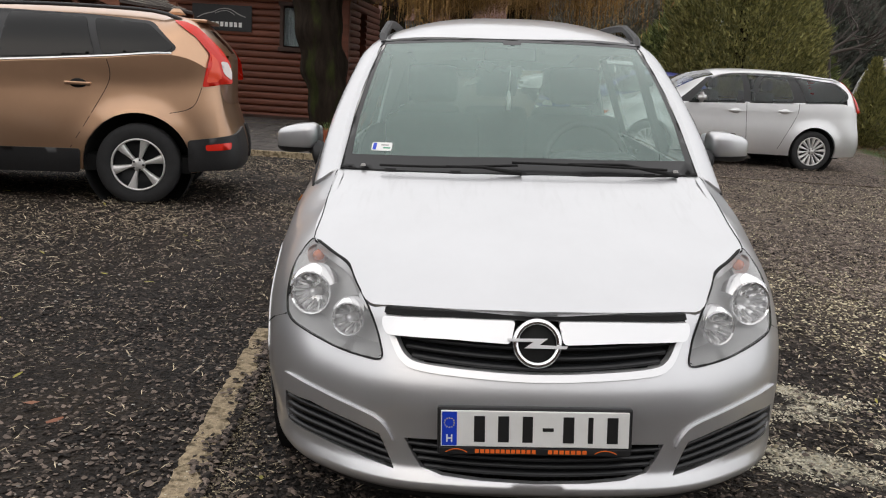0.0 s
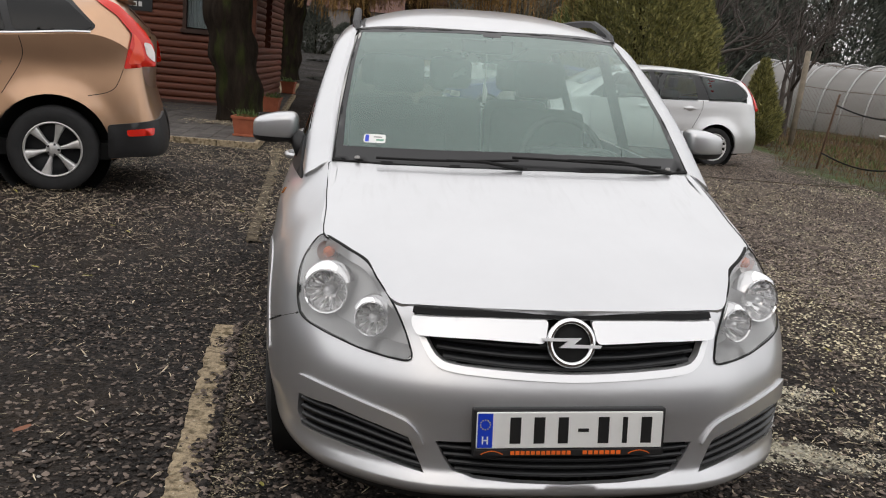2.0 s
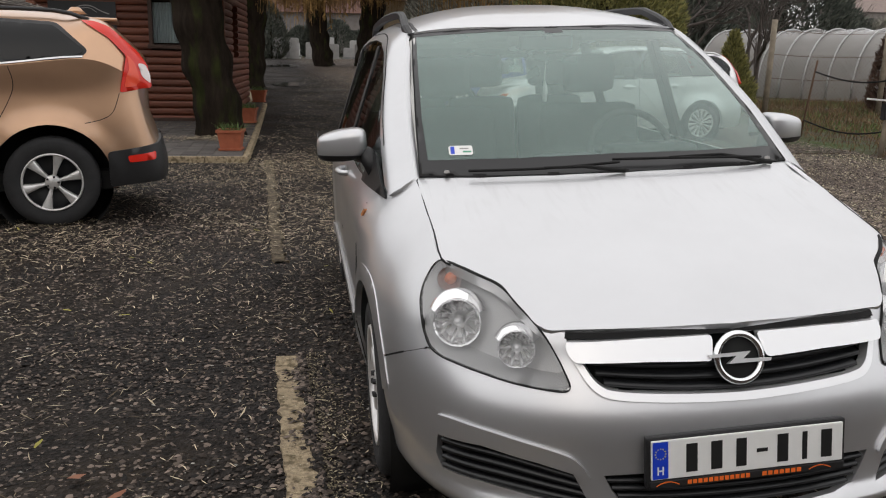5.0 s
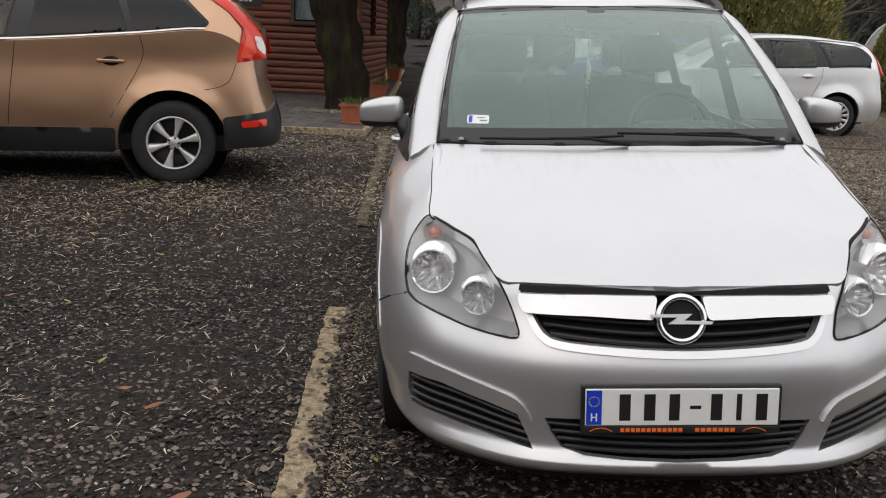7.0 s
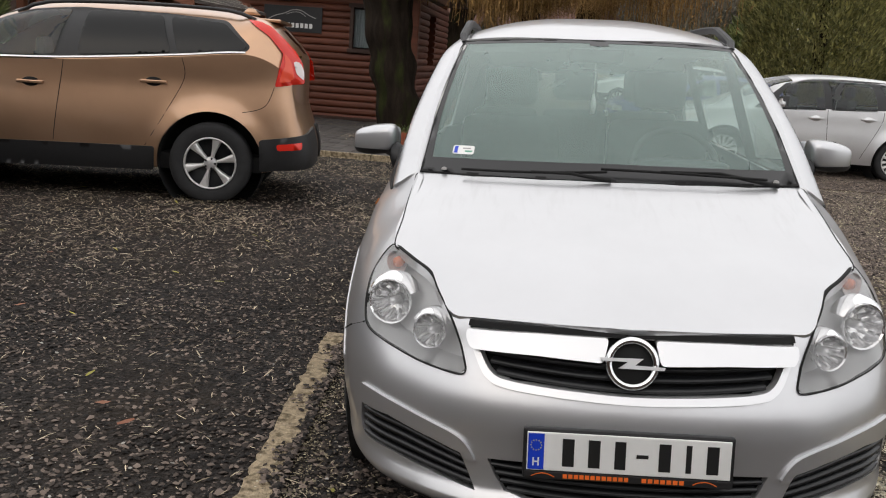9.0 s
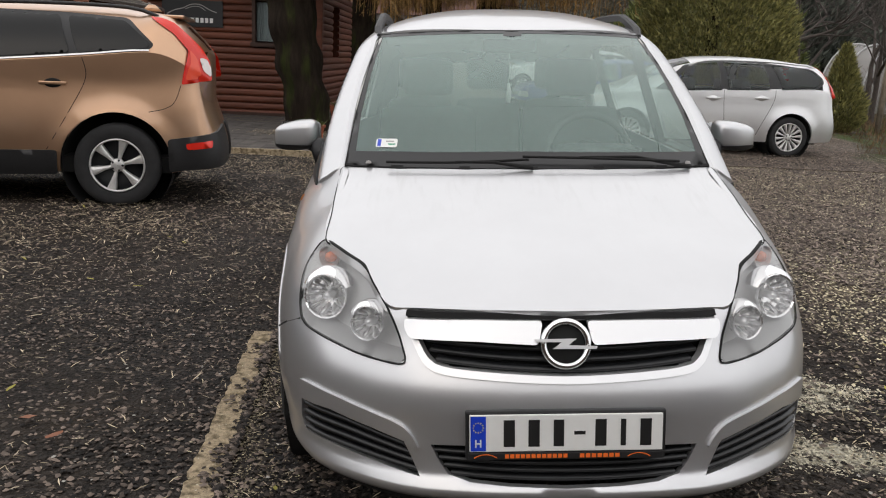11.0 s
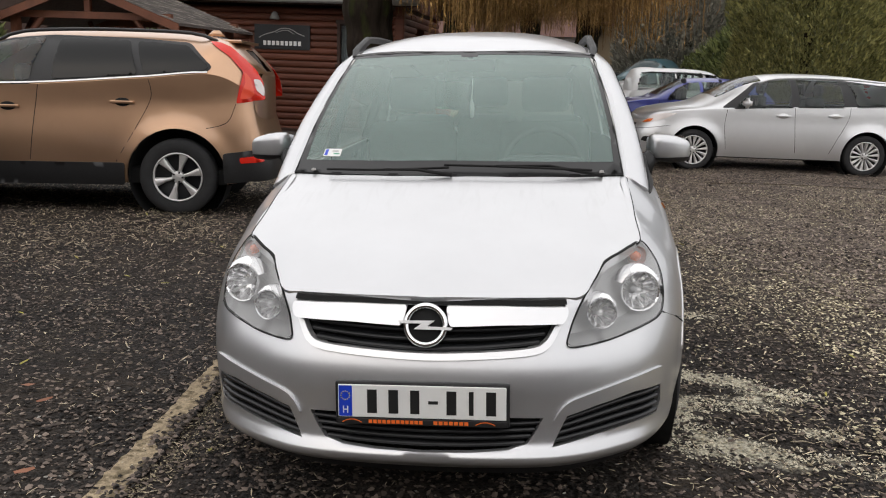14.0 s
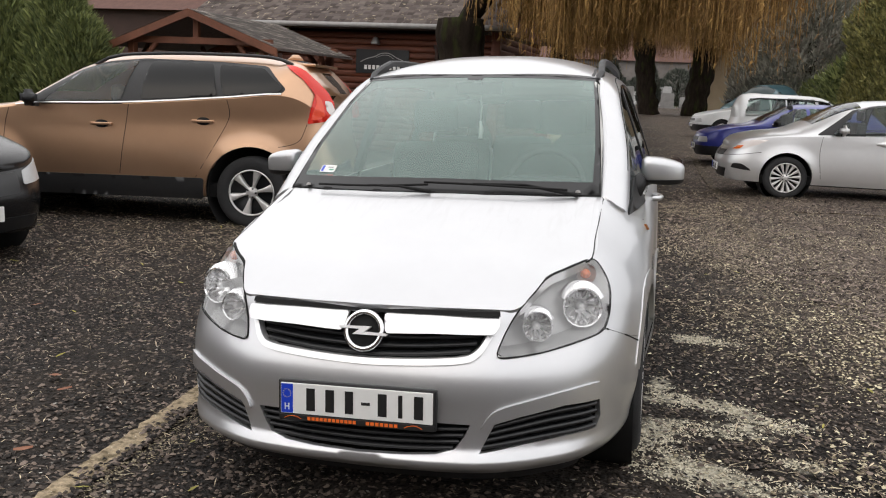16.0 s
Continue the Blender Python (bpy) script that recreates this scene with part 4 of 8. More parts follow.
HATCH = dict(
    L=4.05, W=0.85, paint=M["blue"], r=0.29, rim=0.19, wheels=(0.80, 3.32), spokes=8, sill=0.22, n=2.7, tum=0.2,
    top=[(0, 0.66), (0.2, 0.76), (0.7, 0.88), (1.2, 0.97), (1.55, 1.17), (1.95, 1.36), (2.4, 1.41), (3.1, 1.39), (3.6, 1.28), (3.9, 1.0), (4.05, 0.9)],
    shoulder=[(0, 0.64), (0.4, 0.75), (1.0, 0.88), (2.0, 0.91), (3.4, 0.94), (4.05, 0.88)],
    windows=[([(1.5, 0.93), (2.2, 0.94), (2.2, 1.30), (1.98, 1.28), (1.7, 1.14)], "autoglass"), ([(2.3, 0.94), (3.0, 0.955), (2.95, 1.30), (2.3, 1.31)], "autoglass")],
    mirror=(1.55, 0.96), mirror_paint=M["plastic"], shuts=[[(2.25, 0.94), (2.25, 0.3)], [(1.3, 0.88), (1.3, 0.3)]],
    patches=[([(-0.42, 0.50), (-0.72, 0.50), (-0.70, 0.62), (-0.42, 0.62)], ("headlamp", "lampgrey", 0.03), 0.006), ([(-0.02, 0.20), (-0.80, 0.22), (-0.82, 0.42), (-0.02, 0.42)], ("front_bumper", "plastic", 0.04), 0.012), ([(-0.02, 0.52), (-0.38, 0.53), (-0.38, 0.60), (-0.02, 0.60)], ("upper_grille", "grille", 0.02), 0.006)],
    handles=[(2.05, 0.80)], seats=(1.8, 2.6), screens=[([(0.56, 1.28), (0.48, 1.88)], "smoke")], extra=[estate_extra],
)
WAGON = dict(HATCH, L=4.35, W=0.86, paint=M["white"], rails=(1.9, 3.9),
    top=[(0, 0.68), (0.2, 0.78), (0.7, 0.90), (1.2, 0.98), (1.55, 1.20), (1.95, 1.44), (2.4, 1.51), (3.4, 1.52), (4.05, 1.48), (4.24, 1.18), (4.35, 0.95)],
    shoulder=[(0, 0.66), (0.4, 0.77), (1.0, 0.90), (2.0, 0.92), (3.6, 0.94), (4.35, 0.88)],
    windows=[([(1.5, 0.94), (2.2, 0.95), (2.2, 1.40), (1.98, 1.36), (1.7, 1.17)], "autoglass"), ([(2.3, 0.95), (3.0, 0.96), (2.98, 1.41), (2.3, 1.41)], "autoglass"), ([(3.08, 0.965), (4.04, 0.98), (3.92, 1.38), (3.06, 1.41)], "autoglass")], wheels=(0.85, 3.45))
VAN = dict(HATCH, L=4.3, W=0.87, paint=M["teal"],
    top=[(0, 0.8), (0.3, 0.95), (0.9, 1.1), (1.3, 1.3), (1.8, 1.62), (2.2, 1.76), (3.0, 1.82), (4.0, 1.78), (4.2, 1.4), (4.3, 1.0)],
    shoulder=[(0, 0.76), (0.4, 0.88), (1.0, 1.02), (2.0, 1.08), (3.6, 1.1), (4.3, 0.98)],
    windows=[([(1.5, 1.11), (2.2, 1.12), (2.2, 1.55), (2.0, 1.54), (1.7, 1.35)], "smoke")], mirror=(1.6, 1.14), screens=[([(0.6, 1.35), (0.5, 2.05)], "smoke")])
BLACKCAR = dict(HATCH, L=4.2, W=0.88, paint=M["black"], r=0.31, rim=0.21,
    top=[(0, 0.72), (0.2, 0.84), (0.7, 0.97), (1.2, 1.05), (1.55, 1.22), (1.95, 1.40), (2.4, 1.46), (3.1, 1.44), (3.7, 1.3), (4.0, 1.0), (4.2, 0.9)],
    shoulder=[(0, 0.70), (0.4, 0.82), (1.0, 0.93), (2.0, 0.95), (3.4, 0.98), (4.2, 0.9)], mirror_paint=M["black"],
    patches=[([(-0.50, 0.60), (0.30, 0.63), (0.55, 0.76), (0.30, 0.78), (-0.55, 0.70)], ("headlamp", "lampgrey", 0.03), 0.006), ([(-0.02, 0.24), (-0.60, 0.26), (-0.64, 0.36), (-0.02, 0.36)], ("lower_grille", "grille", 0.03), 0.006), ([(-0.02, 0.52), (-0.44, 0.54), (-0.48, 0.70), (-0.02, 0.68)], ("upper_grille", "grille", 0.03), 0.006)])
shell_car(HATCH, pose(1.22, 20.6, 0.13, 0, 0, -83), "hatchback_car", "blue older hatchback car with black bumper")
shell_car(WAGON, pose(6.35, 25.6, 0.26, 0, 0, 97), "wagon_car", "white older estate car with black roof rails")
shell_car(dict(HATCH, paint=M["white"]), pose(1.05, 29.5, 0.38, 0, 0, -80), "hatchback_car", "white older hatchback car with black bumper")
shell_car(VAN, pose(2.5, 31.6, 0.42, 0, 0, -24), "van_car", "dark teal high-roofed small van", "van")
shell_car(BLACKCAR, pose(-3.76, 4.98, 0, 0, 0, 78), "black_car", "glossy black hatchback car with a number plate")


# ---- ground ----
def coords(spans):
    out = []
    for a, b, st in spans:
        out += list(np.arange(a, b, st))
    return out + [spans[-1][1]]


GARDEN = [(7.9, 10.4), (6.3, 12.2), (6.5, 14.5), (8.0, 17.7), (8.6, 24.0), (9.5, 60.0), (80.0, 60.0), (80.0, -5.0), (11.0, -5.0)]


LIME = ((1.45, 5.22, 0.30, 0.16), (1.22, 4.2, 0.10, 0.25), (1.45, 4.05, 0.24, 0.12), (1.24, 3.55, 0.16, 0.24), (1.5, 3.2, 0.40, 0.17), (1.75, 3.9, 0.22, 0.10), (2.1, 3.1, 0.2, 0.12), (1.84, 3.46, 0.14, 0.07), (1.55, 3.72, 0.20, 0.10))


def lime_at(x, y):
    """How far a place lies in one of the pale lime patches."""
    return min(1.0, sum(math.exp(-((x - a) / c) ** 2 - ((y - b) / d) ** 2) for a, b, c, d in LIME)) if 0 < x < 4 and 1 < y < 7 else 0.0


def build_ground():
    xs = coords([(-400, -40, 40), (-40, -10, 3), (-10, 0.8, 0.25), (0.8, 2.4, 0.1), (2.4, 12, 0.25), (12, 45, 3), (45, 400, 35)])
    ys = coords([(-300, -30, 30), (-30, -4, 2), (-4, 2.4, 0.25), (2.4, 5.7, 0.1), (5.7, 32, 0.25), (32, 95, 3), (95, 600, 50)])
    nx = len(xs)
    vs, green, pale, chips = [], [], [], []
    for y in ys:
        for x in xs:
            z = ground_z(x, y) + (0.012 * noise.noise((x * 0.9, y * 0.9, 0)) if abs(x) < 12 and y < 32 else 0)
            vs.append((x, y, z))
            green.append(1.0 if inside((x, y), GARDEN) or y > 62 or x < -12 or x > 30 else 0.0)
            pale.append(lime_at(x, y))
            chips.append(smoothstep(1.0, 3.2, x + 0.1 * (y - 6)) * smoothstep(4.0, 8.5, y + x * 0.6))
    fs = [(j * nx + i, j * nx + i + 1, (j + 1) * nx + i + 1, (j + 1) * nx + i) for j in range(len(ys) - 1) for i in range(nx - 1)]
    ob = pymesh("ground", vs, fs, None, None, "", True)
    for nm, data in (("green", green), ("pale", pale), ("chips", chips)):
        at = ob.data.attributes.new(nm, "FLOAT", "POINT")
        at.data.foreach_set("value", data)
    m = bpy.data.materials.new("gravel_ground")
    m.use_nodes = True
    nt = m.node_tree
    N, Lk = nt.nodes.new, nt.links.new
    p = nt.nodes["Principled BSDF"]
    p.inputs["Roughness"].default_value = 0.9
    p.inputs["Specular IOR Level"].default_value = 0.2
    co = N("ShaderNodeTexCoord")

    def tex(scale, detail=8, rough=0.6):
        n = N("ShaderNodeTexNoise")
        n.inputs["Scale"].default_value, n.inputs["Detail"].default_value, n.inputs["Roughness"].default_value = scale, detail, rough
        Lk(co.outputs["Object"], n.inputs["Vector"])
        return n.outputs[0]

    def ramp(src, a, b, lo=0.0, hi=1.0):
        r = N("ShaderNodeMapRange")
        for i, v in zip((1, 2, 3, 4), (a, b, lo, hi)):
            r.inputs[i].default_value = v
        Lk(src, r.inputs[0])
        return r.outputs[0]

    def mix(fac, a, b):
        n = N("ShaderNodeMix")
        n.data_type = "RGBA"
        Lk(fac, n.inputs[0])
        for i, c in ((6, a), (7, b)):
            if isinstance(c, tuple):
                n.inputs[i].default_value = (*c, 1)
            else:
                Lk(c, n.inputs[i])
        return n.outputs[2]

    def mul(a, b):
        n = N("ShaderNodeMath")
        n.operation = "MULTIPLY"
        Lk(a, n.inputs[0])
        Lk(b, n.inputs[1])
        return n.outputs[0]

    def attr(nm):
        n = N("ShaderNodeAttribute")
        n.attribute_name = nm
        return n.outputs["Fac"]

    vor = N("ShaderNodeTexVoronoi")
    vor.inputs["Scale"].default_value = 55
    Lk(co.outputs["Object"], vor.inputs["Vector"])
    sep = N("ShaderNodeSeparateColor")
    Lk(vor.outputs["Color"], sep.inputs[0])
    base = mix(ramp(sep.outputs[0], 0.2, 1.0), (0.007, 0.0062, 0.0058), (0.045, 0.038, 0.034))
    base = mix(ramp(tex(1.1), 0.45, 0.7), base, mix(ramp(tex(24), 0.35, 0.7), (0.018, 0.0135, 0.010), (0.055, 0.042, 0.030)))
    chip = mix(ramp(sep.outputs[1], 0.1, 1.0), (0.04, 0.029, 0.023), (0.25, 0.20, 0.16))
    base = mix(mul(attr("chips"), ramp(tex(3.0), 0.3, 0.55, 0.55, 1.0)), base, chip)
    base = mix(ramp(mul(attr("pale"), ramp(tex(5.0, 12, 0.75), 0.34, 0.66, 0.0, 1.0)), 0.30, 0.60), base, mix(ramp(tex(40), 0.3, 0.7), (0.40, 0.37, 0.28), (0.62, 0.585, 0.48)))
    soil = mix(ramp(tex(0.9), 0.42, 0.6), mix(ramp(tex(14), 0.3, 0.7), (0.02, 0.013, 0.008), (0.075, 0.047, 0.026)), mix(ramp(tex(20), 0.3, 0.7), (0.025, 0.042, 0.01), (0.08, 0.11, 0.03)))
    base = mix(attr("green"), base, soil)
    Lk(base, p.inputs["Base Color"])
    Lk(ramp(tex(0.7), 0.3, 0.7, 0.55, 0.95), p.inputs["Roughness"])
    b = N("ShaderNodeBump")
    b.inputs["Strength"].default_value, b.inputs["Distance"].default_value = 0.9, 0.02
    h = N("ShaderNodeMath")
    h.operation = "ADD"
    Lk(vor.outputs["Distance"], h.inputs[0])
    Lk(tex(60), h.inputs[1])
    Lk(h.outputs[0], b.inputs["Height"])
    Lk(b.outputs[0], p.inputs["Normal"])
    ob.data.materials.append(m)
    tagged(ob, "dark wet gravel yard with leaf litter and pale lime patches", "ground", kind="structure")


build_ground()


def edging(name, pts, w, label, seed, material="oldedge"):
    """A worn flat concrete edging strip flush with the gravel, with a broken outline."""
    rnd = random.Random(seed)
    vs, fs = [], []
    pts = curve_pts(pts, 70)
    for i, (x, y) in enumerate(pts):
        a, b = (rnd.uniform(-0.006, 0.006) + g * noise.noise((y * 9, seed * 3.1 + g, 0)) + g * 0.6 * noise.noise((y * 27, seed * 3.1 + g, 4)) for g in (0.015, 0.045))
        z = ground_z(x, y) + 0.016 + rnd.uniform(-0.003, 0.003)
        vs += [(x - w / 2 + a, y, z - 0.05), (x - w / 2 + a + 0.006, y, z), (x + w / 2 + b - 0.006, y, z), (x + w / 2 + b, y, z - 0.05)]
    for i in range(len(pts) - 1):
        for k in range(3):
            fs.append((i * 4 + k, i * 4 + k + 1, i * 4 + k + 5, i * 4 + k + 4))
    return tagged(pymesh(name, vs, fs, M[material]), label, "kerb", kind="structure")


edging("edging_1", [(-0.60, 0.6), (-0.76, 2.3), (-0.95, 4.45)], 0.115, "worn concrete edging strip flush with the gravel", 1, "concrete")
edging("edging_2", [(-1.10, 6.4), (-1.21, 7.56), (-1.50, 11.1), (-1.62, 12.3)], 0.10, "half-buried concrete edging strip in the gravel", 2)
edging("edging_3", [(2.05, 9.2), (1.92, 10.6), (1.81, 12.7), (1.22, 22.0)], 0.14, "worn concrete edging strip along the lane", 3)
edging("edging_4", [(2.6, 12.2), (3.7, 12.4), (5.7, 12.45), (6.7, 12.56)], 0.05, "thin timber edging lying across the wood chips", 4)


# ---- terrace, log cabin, gazebo ----
def log_wall(parent, x0, x1, y, z0, z1, holes, axis="x"):
    """Rounded logs stacked, each cut at the openings."""
    h = 0.135
    n = int((z1 - z0) / h)
    for i in range(n):
        za = z0 + i * h
        runs = [(x0, x1)]
        for a, b, c, d in holes:
            if za + h > c + 0.03 and za < d - 0.03:
                runs = [r for u, v in runs for r in ((u, min(v, a)), (max(u, b), v)) if r[1] - r[0] > 0.02]
        for u, v in runs:
            vs, fs = [], []
            prof = [(0.0, 0.0), (-0.045, 0.012), (-0.062, 0.045), (-0.062, 0.09), (-0.045, 0.123), (0.0, h), (0.10, h), (0.10, 0)]
            for q in (u, v):
                for dy, dz in prof:
                    vs.append((q, y + dy, za + dz) if axis == "x" else (y - dy, q, za + dz))
            k = len(prof)
            fs = [(j, (j + 1) % k, k + (j + 1) % k, k + j) for j in range(k)] + [tuple(range(k)), tuple(range(2 * k - 1, k - 1, -1))]
            pymesh("log", vs, [f[::-1] for f in fs] if axis == "x" else fs, M["log"], parent)


def cabin_window(parent, x0, x1, z0, z1, y):
    w = boxpart("window", (x0 + 0.06, y - 0.005, z0 + 0.06), (x1 - 0.06, y + 0.004, z1 - 0.06), M["pane"], parent, label="window with pale net curtains")
    for lo, hi in (((x0, y - 0.09, z0), (x0 + 0.07, y + 0.03, z1)), ((x1 - 0.07, y - 0.09, z0), (x1, y + 0.03, z1)), ((x0 - 0.03, y - 0.10, z0 - 0.05), (x1 + 0.03, y + 0.03, z0 + 0.03)), ((x0 - 0.03, y - 0.10, z1 - 0.03), (x1 + 0.03, y + 0.03, z1 + 0.05))):
        boxpart("window_frame", lo, hi, M["logdark"], w, 0.006)
    vs, fs = [], []
    k = 40
    for i in range(k + 1):
        x = x0 + 0.06 + (x1 - x0 - 0.12) * i / k
        yy = y + 0.06 + 0.015 * math.sin(i * 1.9)
        vs += [(x, yy, z0 + 0.06), (x, yy, z1 - 0.06)]
    fs = [(i * 2, i * 2 + 2, i * 2 + 3, i * 2 + 1) for i in range(k)]
    pymesh("curtain", vs, fs, M["curtain"], w, "gathered pale net curtain")


def shingle_roof(parent, x0, x1, y0, z0, y1, z1, name="roof"):
    """A sloping roof deck with courses of shingles."""
    deck = bmesh.new()
    for a in ((x0, y0, z0 - 0.05), (x1, y0, z0 - 0.05), (x1, y1, z1 - 0.05), (x0, y1, z1 - 0.05), (x0, y0, z0 - 0.01), (x1, y0, z0 - 0.01), (x1, y1, z1 - 0.01), (x0, y1, z1 - 0.01)):
        deck.verts.new(a)
    deck.verts.ensure_lookup_table()
    for f in ((0, 3, 2, 1), (4, 5, 6, 7), (0, 1, 5, 4), (1, 2, 6, 5), (2, 3, 7, 6), (3, 0, 4, 7)):
        deck.faces.new([deck.verts[i] for i in f])
    roof = part(name, deck, M["shingle"], parent, "brown shingle roof strewn with leaves")
    rnd = random.Random(int(x0 * 100))
    L = math.hypot(y1 - y0, z1 - z0)
    dy, dz = (y1 - y0) / L, (z1 - z0) / L
    vs, ts = [], []
    rows = int(L / 0.14)
    for r in range(rows):
        x = x0 - rnd.uniform(0, 0.15)
        while x < x1:
            w = 0.16
            a, b = max(x + 0.006, x0), min(x + w - 0.006, x1)
            if b - a > 0.03:
                s0 = r * 0.14 + rnd.uniform(-0.01, 0.01)
                n0 = len(vs)
                up = 0.016 + rnd.uniform(0, 0.006)
                for px, sl, h in ((a, s0, up), (b, s0, up), (b, s0 + 0.17, 0.006), (a, s0 + 0.17, 0.006), (a, s0, 0.0), (b, s0, 0.0)):
                    vs.append((px, y0 + dy * sl - dz * h * (1 if dy > 0 else -1) * 0, z0 - 0.01 + dz * sl + h))
                ts += [(n0, n0 + 1, n0 + 2), (n0, n0 + 2, n0 + 3), (n0 + 4, n0 + 5, n0 + 1), (n0 + 4, n0 + 1, n0)]
            x += w
    tagged(arrays("shingles", vs, ts, island_mat("shingle_shades", (0.055, 0.042, 0.038), (0.17, 0.14, 0.125), 0.95), roof), kind="stuff")
    lv, lt = [], []
    for k in range(int(L * (x1 - x0) * 40)):
        sl, px = rnd.uniform(0, L), rnd.uniform(x0, x1)
        c = Vector((px, y0 + dy * sl, z0 + dz * sl + 0.02))
        a = rnd.uniform(0, 6.28)
        d = Vector((math.cos(a), math.sin(a) * dy, math.sin(a) * dz)) * rnd.uniform(0.03, 0.07)
        e = Vector((-math.sin(a), math.cos(a) * dy, math.cos(a) * dz)) * 0.007
        n0 = len(lv)
        lv += [c - d, c + e + Vector((0, 0, 0.01)), c + d]
        lt += [(n0, n0 + 1, n0 + 2)]
    tagged(arrays("fallen_leaves", lv, lt, M["straw"], roof), kind="stuff")
    return roof


def build_terrace():
    t = thing("terrace", pose(0, 0, 0), "raised terrace of dark grey concrete pavers with kerb", "terrace", kind="structure")
    xr = lambda y: -1.86 - 0.05 * (y - 12.05)
    z = lambda y: 0.075 + ground_z(-2.5, y)
    vs, fs = [], []
    ys = [12.12, 14, 16, 18, 20, 22, 26]
    for y in ys:
        vs += [(-14, y, z(y) - 0.012), (xr(y) - 0.07, y, z(y) - 0.012), (xr(y) - 0.07, y, -0.1), (-14, y, -0.1)]
    for i in range(len(ys) - 1):
        a = i * 4
        fs += [(a, a + 1, a + 5, a + 4), (a + 1, a + 2, a + 6, a + 5)]
    fs.append((0, 3, 2, 1))
    pymesh("slab", vs, fs, M["concrete"], t)
    for k in range(12):
        x = xr(12.05) - k * 0.55
        boxpart("kerb_stone", (x - 0.54, 12.05, -0.05), (x, 12.12, 0.082), M["concrete"], t, 0.008)
    for k in range(18):
        y = 12.12 + k * 0.55
        boxpart("kerb_stone", (xr(y) - 0.07, y, -0.05), (xr(y), y + 0.54, z(y) + 0.004), M["concrete"], t, 0.008)
    paver = bmesh.new()
    box(paver, (0, 0, -0.03), (0.192, 0.192, 0.0))
    me = bpy.data.meshes.new("paver")
    paver.to_mesh(me)
    me.materials.append(M["paver"])
    for j in range(22):
        for i in range(13):
            x, y = xr(12.12) - 0.27 - 0.2 * i - 0.05 * 0.2 * j, 12.13 + 0.2 * j
            o = new("paver", me)
            o.parent = t
            o.location = (x, y, z(y) + random.uniform(-0.003, 0.003))
    vs, ts = [], []
    for j in range(50):
        for i in range(44):
            if j < 22 and i < 13:
                continue
            y = 12.13 + 0.2 * j
            x = xr(12.12) - 0.27 - 0.2 * i - 0.05 * 0.2 * j
            n0, zz = len(vs), z(y) + random.uniform(-0.003, 0.003)
            vs += [(x, y, zz), (x + 0.192, y, zz), (x + 0.192, y + 0.192, zz), (x, y + 0.192, zz)]
            ts += [(n0, n0 + 1, n0 + 2), (n0, n0 + 2, n0 + 3)]
    tagged(arrays("far_pavers", vs, ts, M["paver"], t), kind="stuff")


build_terrace()


